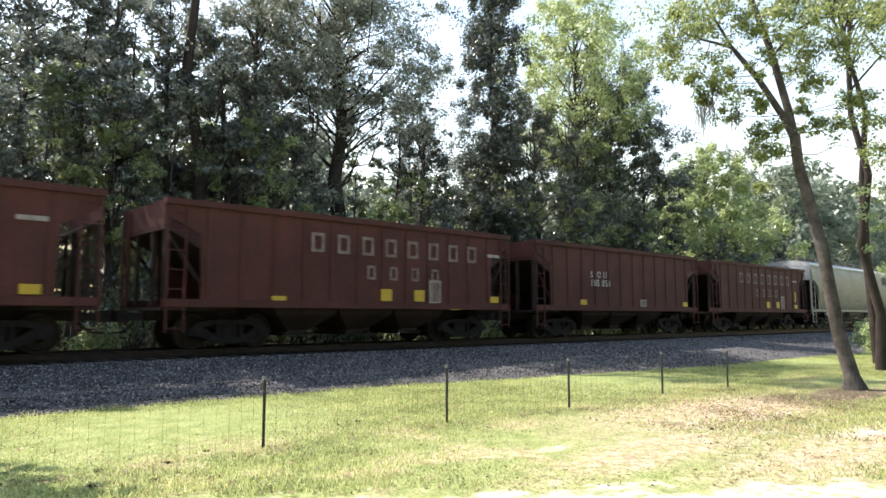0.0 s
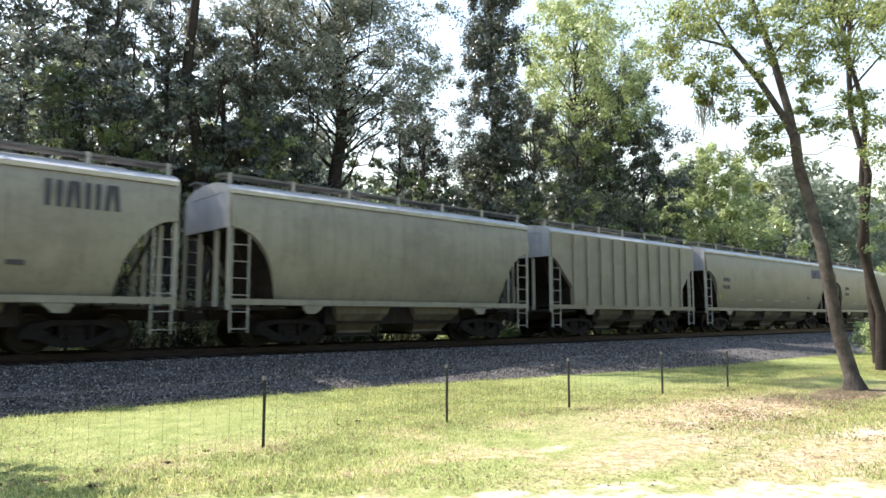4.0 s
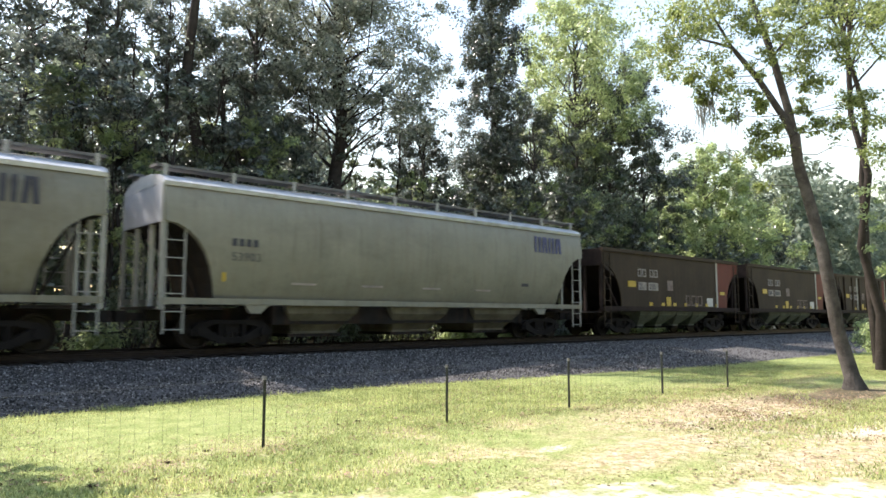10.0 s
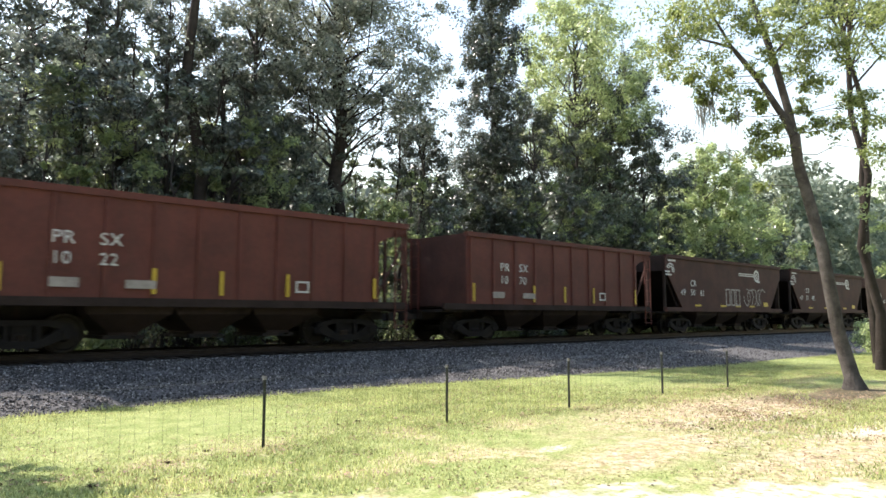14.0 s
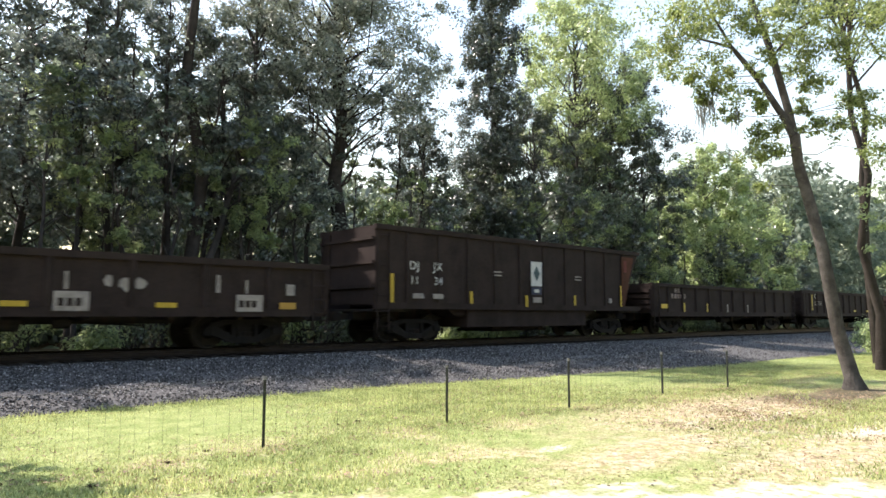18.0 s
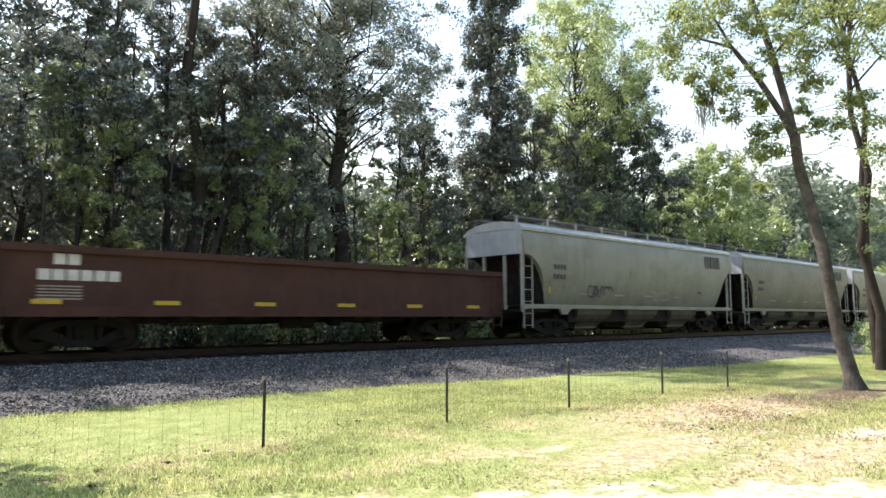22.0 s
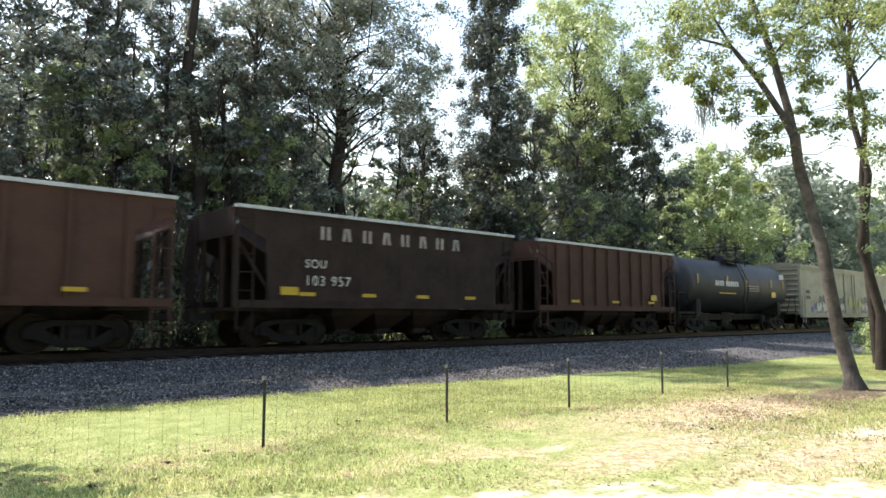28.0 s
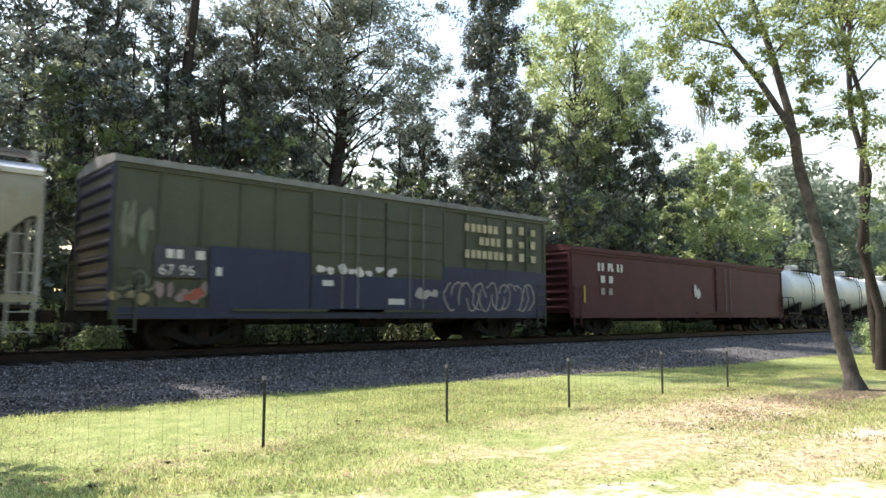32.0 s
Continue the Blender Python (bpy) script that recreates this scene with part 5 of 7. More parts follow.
def covered_hopper(label, u0, u1, paint="hop_grey", style="round", bays=3, cut=1.35, cut_top=3.2, end_paint="end_skylit", bay="bay_shaded",
                   rail="rail_pale", pale_truck=False, ribs=0, boards=True, eave=4.26, rib_depth=0.08, curved=False):
    car, h = freight_car("covered_hopper_car", label, "hopper car", u0, u1)
    dz = eave - 4.26
    # shell: sections along the car; towards the ends its underside sweeps up
    stations = sorted({round(s * v, 3) for s in (-1, 1) for v in (0, h - cut - 0.002, *[h - cut * math.cos(a * math.pi / 2 / 7) for a in range(8)])})
    rings, roof = [], []
    for x in stations:
        d = h - abs(x)
        if d >= cut:
            zb = 1.30
        elif style == "round":
            zb = 1.30 + (cut_top - 1.30) * math.sqrt(max(0.0, 1 - (d / cut) ** 2))
        else:
            zb = 1.95 + (cut_top - 1.95) * min(1.0, (cut - d) / (cut - 0.15))
        zs = [zb + (4.16 + dz - zb) * q for q in (0, 0.08, 0.18, 0.29, 0.42, 0.56, 0.75, 0.92, 1.0)]
        w = [side_width(z - dz) if style == "round" or curved else 1.54 for z in zs]
        ring = [(x, -a, z) for a, z in zip(w, zs)]
        ring += [(x, a, z) for a, z in zip(w[::-1], zs[::-1])]
        rings.append(ring)
    bm = bmesh.new()
    loft(bm, rings)
    bmesh.ops.recalc_face_normals(bm, faces=bm.faces)
    smooth(part("shell", bm, M[paint], car), 35)
    # sloping end sheets under the swept-up shell; their shade is put into dark steel
    for s in (-1, 1):
        bm = bmesh.new()
        sec = [r for r in rings if s * r[0][0] > h - cut - 0.01]
        low = [[(r[0][0], -1.40, r[0][2] - 0.012), (r[0][0], 1.40, r[0][2] - 0.012), (r[0][0], 1.40, r[0][2] + 0.02), (r[0][0], -1.40, r[0][2] + 0.02)] for r in sec]
        loft(bm, low)
        bmesh.ops.recalc_face_normals(bm, faces=bm.faces)
        part("slope_sheet", bm, M["steel_dark"], car)
    # curved roof in its own sheet, paler than the shell, resting on it
    bm = bmesh.new()
    rr = []
    for x in (-h - 0.02, h + 0.02):
        arc = [(-1.50, 4.10), (-1.53, 4.20), (-1.40, 4.30), (-1.05, 4.42), (-0.55, 4.50), (0, 4.52), (0.55, 4.50), (1.05, 4.42), (1.40, 4.30), (1.53, 4.20), (1.50, 4.10)]
        rr.append([(x, y, z + dz) for y, z in arc] + [(x, 0.9, 4.17 + dz), (x, -0.9, 4.17 + dz)])
    loft(bm, rr)
    bmesh.ops.recalc_face_normals(bm, faces=bm.faces)
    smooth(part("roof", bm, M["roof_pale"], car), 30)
    part("hatch_trough", soft_box(-h + 0.9, h - 0.9, -0.36, 0.36, 4.50 + dz, 4.60 + dz), M[paint], car)
    for s in (-1, 1):
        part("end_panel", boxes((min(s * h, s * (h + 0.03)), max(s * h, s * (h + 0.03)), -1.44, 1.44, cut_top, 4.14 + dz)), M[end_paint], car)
        part("side_sill", boxes((-h, h, min(s * 1.40, s * 1.52), max(s * 1.40, s * 1.50), 1.15, 1.31)), M[paint], car)
        if boards:
            bm = boxes((-h - 0.1, h + 0.1, min(s * 0.62, s * 1.12), max(s * 0.62, s * 1.12), 4.62 + dz, 4.69 + dz))
            part("running_board", bm, M["board_grey"], car)
            n = max(4, int(2 * h / 1.75))
            for k in range(n + 1):
                x = -h + 0.12 + (2 * h - 0.24) * k / n
                bm = bmesh.new()
                box(bm, x - 0.05, x + 0.05, min(s * 1.08, s * 1.14), max(s * 1.08, s * 1.14), 4.36 + dz, 4.71 + dz)
                box(bm, x - 0.03, x + 0.03, min(s * 0.6, s * 1.1), max(s * 0.6, s * 1.1), 4.58 + dz, 4.62 + dz)
                part("board_bracket", bm, M[rail], car)
        part("end_platform", boxes((min(s * (h - 1.6), s * (h + 0.05)), max(s * (h - 1.6), s * (h + 0.05)), -1.42, 1.42, 1.02, 1.10)), M["steel_dark"], car)
        # posts that carry the roof over the open end
        for y in (-0.55, 0.55):
            bm = boxes((min(s * (h - 0.12), s * h), max(s * (h - 0.12), s * h), y - 0.035, y + 0.035, 1.10, cut_top + 0.3))
            part("end_post", bm, M[rail], car)
        for sy in (-1, 1):
            bm = boxes((min(s * (h - 0.02), s * (h + 0.05)), max(s * (h - 0.02), s * (h + 0.05)), sy * 1.46 - 0.03, sy * 1.46 + 0.03, 1.02, 4.16 + dz))
            part("corner_post", bm, M[rail], car)
            ladder(car, s * (h - 0.06) - 0.0, s * (h - 0.55), sy * 1.50, 0.42, 3.72 + dz if sy < 0 else 3.2, rail, 8)
            # drop bracket where the sill meets the truck
            bm = bmesh.new()
            prism(bm, [(s * (h - 2.9), 1.14), (s * (h - 2.2), 1.14), (s * (h - 2.35), 0.92), (s * (h - 2.65), 0.92)], sy * 1.40, sy * 1.50)
            bmesh.ops.recalc_face_normals(bm, faces=bm.faces)
            part("bracket", bm, M[paint], car)
        # slope sheet braces
        for y in (-0.9, 0.9):
            part("end_brace", rod(bmesh.new(), (s * (h - 1.25), y, 1.1), (s * (h - 0.25), y, cut_top - 0.1), 0.04, 5), M["steel_dark"], car)
    brake_wheel(car, h + 0.08, 2.3)
    if ribs:
        for sy in (-1, 1):
            for k in range(ribs + 1):
                x = -(h - cut) + 2 * (h - cut) * k / ribs
                part("side_post", boxes((x - 0.045, x + 0.045, min(sy * 1.54, sy * (1.54 + rib_depth)), max(sy * 1.54, sy * (1.54 + rib_depth)), 1.32, 4.12 + dz)), M[paint], car)
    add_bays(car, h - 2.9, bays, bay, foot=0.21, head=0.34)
    # Dark box between the bays: it stands for the shaded slopes there.
    part("slope_sheet", boxes((-(h - 3.2), h - 3.2, -1.12, 1.12, 0.62, 1.14)), M["steel_dark"], car)
    add_center_sill(car, h)
    add_couplers(car, h)
    add_trucks(car, h - 2.05, pale_truck)
    return car, h


def soft_box(x0, x1, y0, y1, z0, z1, c=0.04):
    bm = bmesh.new()
    prism(bm, [(y0, z0), (y1, z0), (y1, z1 - c), (y1 - c, z1), (y0 + c, z1), (y0, z1 - c)], x0, x1, "yz")
    bmesh.ops.recalc_face_normals(bm, faces=bm.faces)
    return bm


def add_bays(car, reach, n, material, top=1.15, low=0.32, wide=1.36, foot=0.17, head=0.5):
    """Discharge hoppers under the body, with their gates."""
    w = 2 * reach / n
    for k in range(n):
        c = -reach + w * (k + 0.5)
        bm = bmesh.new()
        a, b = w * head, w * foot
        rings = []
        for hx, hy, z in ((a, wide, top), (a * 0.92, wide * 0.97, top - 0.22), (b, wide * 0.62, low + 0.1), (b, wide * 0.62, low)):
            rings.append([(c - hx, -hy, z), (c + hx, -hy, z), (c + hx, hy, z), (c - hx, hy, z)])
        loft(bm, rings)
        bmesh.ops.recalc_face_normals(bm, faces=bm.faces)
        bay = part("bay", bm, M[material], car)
        bm = boxes((c - b - 0.12, c + b + 0.12, -wide * 0.66, wide * 0.66, low - 0.06, low + 0.03))
        rod(bm, (c + b * 0.6, -wide * 0.8, low), (c + b * 0.6, wide * 0.8, low), 0.03, 6)
        part("gate", bm, M["steel_dark"], bay)


def open_hopper(label, u0, u1, paint="red", style="open", top=3.74, posts=8, post_in=0.0, bays=3, bay=None, end_paint=None, name="open_hopper_car",
                pale_rim=False, chord=None, low=1.22, post_depth=0.09):
    """Coal hopper: sides cut away over the trucks in the manner of its kind, sloping end sheets, posts and a top rim."""
    car, h = freight_car(name, label, "hopper car", u0, u1)
    if style == "open":
        pts = [(-(h - 0.95), low), (h - 0.95, low), (h - 0.90, 2.9), (h - 0.1, 3.3), (h, top - 0.05), (h, top), (-h, top), (-h, top - 0.05), (-(h - 0.1), 3.3), (-(h - 0.90), 2.9)]
        cutx = h - 0.95
    elif style == "diag":
        pts = [(-(h - 1.5), low), (h - 1.5, low), (h - 0.12, 2.95), (h, 3.0), (h, top), (-h, top), (-h, 3.0), (-(h - 0.12), 2.95)]
        cutx = h - 1.5
    elif style == "round":
        arc = [(h - 1.4 * math.cos(a * math.pi / 14), low + (3.1 - low) * math.sin(a * math.pi / 14)) for a in range(8)]
        pts = arc + [(h, top), (-h, top)] + [(-x, z) for x, z in arc[::-1]]
        cutx = h - 1.4
    elif style == "caged":
        pts = [(-h + 1.05, low), (h - 1.1, low), (h - 1.1, 3.1), (h - 0.7, 3.3), (h, 3.4), (h, top), (-h + 1.05, top)]
        cutx = h - 1.1
    elif style == "flared":
        pts = [(-h, low), (h - 1.15, low), (h - 0.95, 2.0), (h, top), (-h, top)]
        cutx = h - 1.1
    else:
        pts = [(-h, low), (h, low), (h, top), (-h, top)]
        cutx = h
    for s in (-1, 1):
        bm = bmesh.new()
        prism(bm, pts, s * 1.50, s * 1.55)
        bmesh.ops.recalc_face_normals(bm, faces=bm.faces)
        part("side_sheet", bm, M[paint], car)
        part("top_chord", boxes((-h - 0.03 + (1.05 if style == "caged" else 0), h + 0.03, min(s * 1.47, s * 1.62), max(s * 1.47, s * 1.62), top - (0.05 if pale_rim else 0.12), top + 0.04)), M["roof_pale" if pale_rim else (chord or paint)], car)
        part("side_sill", boxes((-h, h, min(s * 1.46, s * 1.60), max(s * 1.46, s * 1.60), low - 0.14, low + 0.06)), M[paint if style not in ("round", "caged") else "dark_brown"], car)
        lim = cutx - 0.15 if style != "vert" else h - 0.05
        for k in range(posts + 1):
            x = -lim + 2 * lim * k / posts
            if post_in:
                continue
            part("side_post", boxes((x - 0.05, x + 0.05, min(s * 1.55, s * (1.55 + post_depth)), max(s * 1.55, s * (1.55 + post_depth)), low + 0.06, top - 0.12)), M[chord or paint], car)
        ex = s * h
        if style == "flared" and s > 0:
            bm = bmesh.new()
            prism(bm, [(h - 1.2, low), (h - 1.15, low), (h, top), (h - 0.05, top)], -1.5, 1.5)
            bmesh.ops.recalc_face_normals(bm, faces=bm.faces)
            part("end_sheet", bm, M[end_paint or paint], car)
        elif style in ("vert", "flared"):
            part("end_sheet", boxes((min(ex, ex - s * 0.05), max(ex, ex - s * 0.05), -1.5, 1.5, low, top)), M[end_paint or paint], car)
            for k in range(3):
                z = low + 0.5 + k * 0.75
                part("end_rib", boxes((min(ex, ex + s * 0.09), max(ex, ex + s * 0.09), -1.5, 1.5, z, z + 0.1)), M[end_paint or paint], car)
        elif style == "caged":
            # upright end sheets set in, and a cage of posts over each end platform
            ix = s * (h - 1.1)
            part("end_sheet", boxes((min(ix, ix - s * 0.05), max(ix, ix - s * 0.05), -1.5, 1.5, low, top)), M[end_paint or paint], car)
            for z in (1.9, 2.7) if s > 0 else ():
                part("end_rib", boxes((min(ix, ix + s * 0.08), max(ix, ix + s * 0.08), -1.45, 1.45, z, z + 0.1)), M[end_paint or paint], car)
            for y in (-1.46, -0.5, 0.5, 1.46) if s > 0 else ():
                part("end_post", boxes((min(ex - s * 0.02, ex - s * 0.12), max(ex - s * 0.02, ex - s * 0.12), y - 0.045, y + 0.045, 1.08, top - 0.1)), M["red_rust"], car)
            if s > 0:
                part("end_beam", boxes((min(ex, ex - s * 0.14), max(ex, ex - s * 0.14), -1.5, 1.5, top - 0.14, top)), M[paint], car)
            for y in (-1.42, 1.42) if s > 0 else ():
                part("end_brace", rod(bmesh.new(), (ix, y, low + 0.2), (ex - s * 0.1, y, 3.1), 0.045, 5), M["red_rust"], car)
        else:
            # slope sheet from the end's top down to the bays, and the end posts
            # Their dark brown carries the shade inside the open end.
            bm = bmesh.new()
            prism(bm, [(ex, 3.05), (ex, 3.11), (s * (h - 3.4), low + 0.03), (s * (h - 3.4), low - 0.03)], -1.5, 1.5)
            bmesh.ops.recalc_face_normals(bm, faces=bm.faces)
            part("slope_sheet", bm, M["dark_brown"], car)
            part("end_sheet", boxes((min(ex, ex - s * 0.05), max(ex, ex - s * 0.05), -1.5, 1.5, 3.0, top)), M[end_paint or paint], car)
            for y in (-1.42, -0.6, 0.6, 1.42):
                part("end_post", boxes((min(ex - s * 0.02, ex - s * 0.14), max(ex - s * 0.02, ex - s * 0.14), y - 0.05, y + 0.05, 1.1, 3.05)), M["dark_brown"], car)
            for y in (-1.40, 1.40):
                part("end_brace", rod(bmesh.new(), (s * (h - 1.3), y, low), (ex - s * 0.1, y, 2.9), 0.045, 5), M["dark_brown"], car)
        part("end_platform", boxes((min(s * (h - 1.5), ex), max(s * (h - 1.5), ex), -1.45, 1.45, 1.0, 1.08)), M["steel_dark"], car)
        if style != "diag" and not (style == "flared" and s > 0) and not (style == "caged" and s < 0):
            ladder(car, ex - s * 0.06, ex - s * 0.5, -1.60, 0.45, top - 0.2 if style != "vert" else 2.6, chord or paint, 7)
        end_ladder(car, ex + s * 0.06 + (1.05 if style == "caged" and s < 0 else 0), 0.95, 1.4, 0.6, top - 0.1, chord or paint, 7)
    brake_wheel(car, h + 0.1, 2.4)
    # floor and ridge inside, so that no light falls through
    part("floor_sheet", boxes((-(h - 3.35) if style not in ("vert", "caged", "flared") else 1.15 - h, (h - 3.35) if style not in ("vert", "caged", "flared") else h - 1.15, -1.49, 1.49, low - 0.05, low + 0.05)), M["dark_brown"], car)
    # Unless given, the bays' dark brown holds the underside's shade.
    add_bays(car, h - 3.1 if style != "vert" else h - 3.3, bays, bay or "dark_brown", low - 0.1, 0.36, 1.40)
    add_center_sill(car, h)
    add_couplers(car, h)
    add_trucks(car, h - 1.95)
    return car, h


def gondola(label, u0, u1, paint="dark_brown", top=2.42, posts=10, ribs_end=3, low=1.02, post_mat=None):
    car, h = freight_car("gondola_car", label, "gondola car", u0, u1)
    for s in (-1, 1):
        part("side_sheet", boxes((-h, h, min(s * 1.45, s * 1.50), max(s * 1.45, s * 1.50), low, top)), M[paint], car)
        part("top_chord", boxes((-h - 0.03, h + 0.03, min(s * 1.42, s * 1.59), max(s * 1.42, s * 1.59), top - 0.13, top + 0.03)), M[paint], car)
        part("side_sill", boxes((-h, h, min(s * 1.42, s * 1.57), max(s * 1.42, s * 1.57), low - 0.18, low + 0.05)), M[paint], car)
        for k in range(posts + 1):
            x = -h + 0.08 + (2 * h - 0.16) * k / posts
            bm = bmesh.new()
            y0, y1 = s * 1.50, s * 1.585
            prism(bm, [(x - 0.09, y0), (x - 0.05, y1), (x + 0.05, y1), (x + 0.09, y0)], low + 0.05, top - 0.13, "xy")
            bmesh.ops.recalc_face_normals(bm, faces=bm.faces)
            part("side_post", bm, M[post_mat or paint], car)
        ex = s * h
        part("end_sheet", boxes((min(ex, ex - s * 0.05), max(ex, ex - s * 0.05), -1.45, 1.45, low, top)), M[paint], car)
        for k in range(ribs_end):
            z = low + 0.15 + k * (top - low - 0.3) / ribs_end
            part("end_rib", boxes((min(ex, ex + s * 0.10), max(ex, ex + s * 0.10), -1.45, 1.45, z, z + 0.16)), M[paint], car)
        ladder(car, ex - s * 0.08, ex - s * 0.5, -1.60, 0.45, top - 0.1, paint, 5)
        end_ladder(car, ex + s * 0.14, 0.95, 1.38, 0.5, top - 0.05, paint, 5)
    part("floor_sheet", boxes((-h + 0.05, h - 0.05, -1.44, 1.44, low - 0.02, low + 0.04)), M["dark_brown"], car)
    # underframe: cross bearers and brake gear
    for k in range(7):
        x = -h + 2.6 + (2 * h - 5.2) * k / 6
        part("cross_bearer", boxes((x - 0.08, x + 0.08, -1.40, 1.40, low - 0.26, low - 0.02)), M["steel_dark"], car)
    add_brake_gear(car)
    add_center_sill(car, h, 0.66, low - 0.02)
    add_couplers(car, h)
    add_trucks(car, h - 2.3)
    return car, h


def add_brake_gear(car):
    bm = bmesh.new()
    tube(bm, [(-0.5, -0.9, 0.68), (0.5, -0.9, 0.68)], 0.17, 10)
    part("air_reservoir", bm, M["steel_dark"], car)
    bm = bmesh.new()
    tube(bm, [(1.2, -0.7, 0.7), (1.55, -0.7, 0.7)], 0.14, 10)
    part("brake_cylinder", bm, M["steel_dark"], car)
    part("brake_rod", rod(bmesh.new(), (1.5, -0.7, 0.7), (3.4, -0.3, 0.62), 0.02, 5), M["steel_dark"], car)
    part("brake_rod", rod(bmesh.new(), (-3.4, -0.3, 0.62), (-0.5, -0.6, 0.66), 0.02, 5), M["steel_dark"], car)


def boxcar(label, u0, u1, paint, top=4.35, roof_paint="roof_pale", posts=14, doors=((-1.6, 1.6),), end_ribs=9, low=0.98, end_paint=None, door_paint=None,
           rod_gap=0.55, peak=0.22):
    car, h = freight_car("boxcar", label, "boxcar", u0, u1)
    body = boxes((-h, h, -1.50, 1.50, low, top))
    soft_edges(part("body", body, M[paint], car), 0.02)
    bm = bmesh.new()
    prism(bm, [(-1.60, top - 0.10), (1.60, top - 0.10), (1.60, top + 0.06), (0, top + peak), (-1.60, top + 0.06)], -h - 0.06, h + 0.06, "yz")
    bmesh.ops.recalc_face_normals(bm, faces=bm.faces)
    part("roof", bm, M[roof_paint], car)
    n = int(2 * h / 1.15)
    bm = bmesh.new()
    for k in range(n + 1):
        x = -h + 2 * h * k / n
        for s in (-1, 1):
            v = [(x - 0.04, 0, top + peak + 0.03), (x + 0.04, 0, top + peak + 0.03), (x + 0.04, s * 1.58, top + 0.09), (x - 0.04, s * 1.58, top + 0.09)]
            q = [bm.verts.new(p) for p in v] + [bm.verts.new((p[0], p[1], p[2] - 0.05)) for p in v]
            for f in ((0, 1, 2, 3), (0, 4, 5, 1), (2, 6, 7, 3), (1, 5, 6, 2), (3, 7, 4, 0)):
                bm.faces.new([q[i] for i in f])
    bmesh.ops.recalc_face_normals(bm, faces=bm.faces)
    part("roof_ribs", bm, M[roof_paint], car)
    for s in (-1, 1):
        part("side_sill", boxes((-h, h, min(s * 1.44, s * 1.54), max(s * 1.44, s * 1.54), low - 0.20, low + 0.08)), M[paint], car)
        part("top_plate", boxes((-h, h, min(s * 1.50, s * 1.55), max(s * 1.50, s * 1.55), top - 0.22, top - 0.10)), M[paint], car)
        for k in range(posts + 1):
            x = -h + 0.06 + (2 * h - 0.12) * k / posts
            if any(a - 0.05 < x < b + 0.05 for a, b in doors):
                continue
            part("side_post", boxes((x - 0.045, x + 0.045, min(s * 1.50, s * 1.55), max(s * 1.50, s * 1.55), low + 0.08, top - 0.22)), M[paint], car)
        for a, b in doors:
            door = part("door", boxes((a, b, min(s * 1.50, s * 1.575), max(s * 1.50, s * 1.575), low + 0.10, top - 0.20)), M[door_paint or paint], car)
            for k in range(1, 6):
                z = low + 0.1 + (top - low - 0.3) * k / 6
                part("door_rib", boxes((a + 0.08, b - 0.08, min(s * 1.575, s * 1.605), max(s * 1.575, s * 1.605), z - 0.035, z + 0.035)), M[door_paint or paint], door)
            bm = bmesh.new()
            for x in (a + (b - a) * 0.5 - rod_gap / 2, a + (b - a) * 0.5 + rod_gap / 2):
                rod(bm, (x, s * 1.625, low + 0.1), (x, s * 1.625, top - 0.25), 0.022, 6)
            part("lock_rod", bm, M["roof_grey"], door)
            part("door_track", boxes((a - (b - a) * 0.9, b, min(s * 1.52, s * 1.63), max(s * 1.52, s * 1.63), low + 0.0, low + 0.07)), M[paint], car)
        ex = s * h
        for k in range(end_ribs):
            z = low + 0.2 + (top - low - 0.45) * k / (end_ribs - 1)
            bm = bmesh.new()
            prism(bm, [(ex, z - 0.09), (ex + s * 0.085, z - 0.02), (ex + s * 0.085, z + 0.04), (ex, z + 0.09)], -1.38, 1.38)
            bmesh.ops.recalc_face_normals(bm, faces=bm.faces)
            part("end_rib", bm, M[end_paint or paint], car)
        for sy in (-1, 1):
            part("corner_post", boxes((min(ex, ex + s * 0.05), max(ex, ex + s * 0.05), sy * 1.50 - 0.09 * (sy > 0), sy * 1.50 + 0.09 * (sy < 0), low, top - 0.1)), M[end_paint or paint], car)
        ladder(car, ex - s * 0.10, ex - s * 0.55, -1.585, 0.45, 2.1, paint, 5)
        end_ladder(car, ex + s * 0.15, 0.95, 1.38, 0.5, 2.3, paint, 5)
    brake_wheel(car, h + 0.2, 2.2)
    for k in range(5):
        x = -h + 3 + (2 * h - 6) * k / 4
        part("cross_bearer", boxes((x - 0.08, x + 0.08, -1.40, 1.40, low - 0.3, low)), M["steel_dark"], car)
    add_brake_gear(car)
    add_center_sill(car, h, 0.62, low)
    add_couplers(car, h)
    add_trucks(car, h - 2.4)
    return car, h


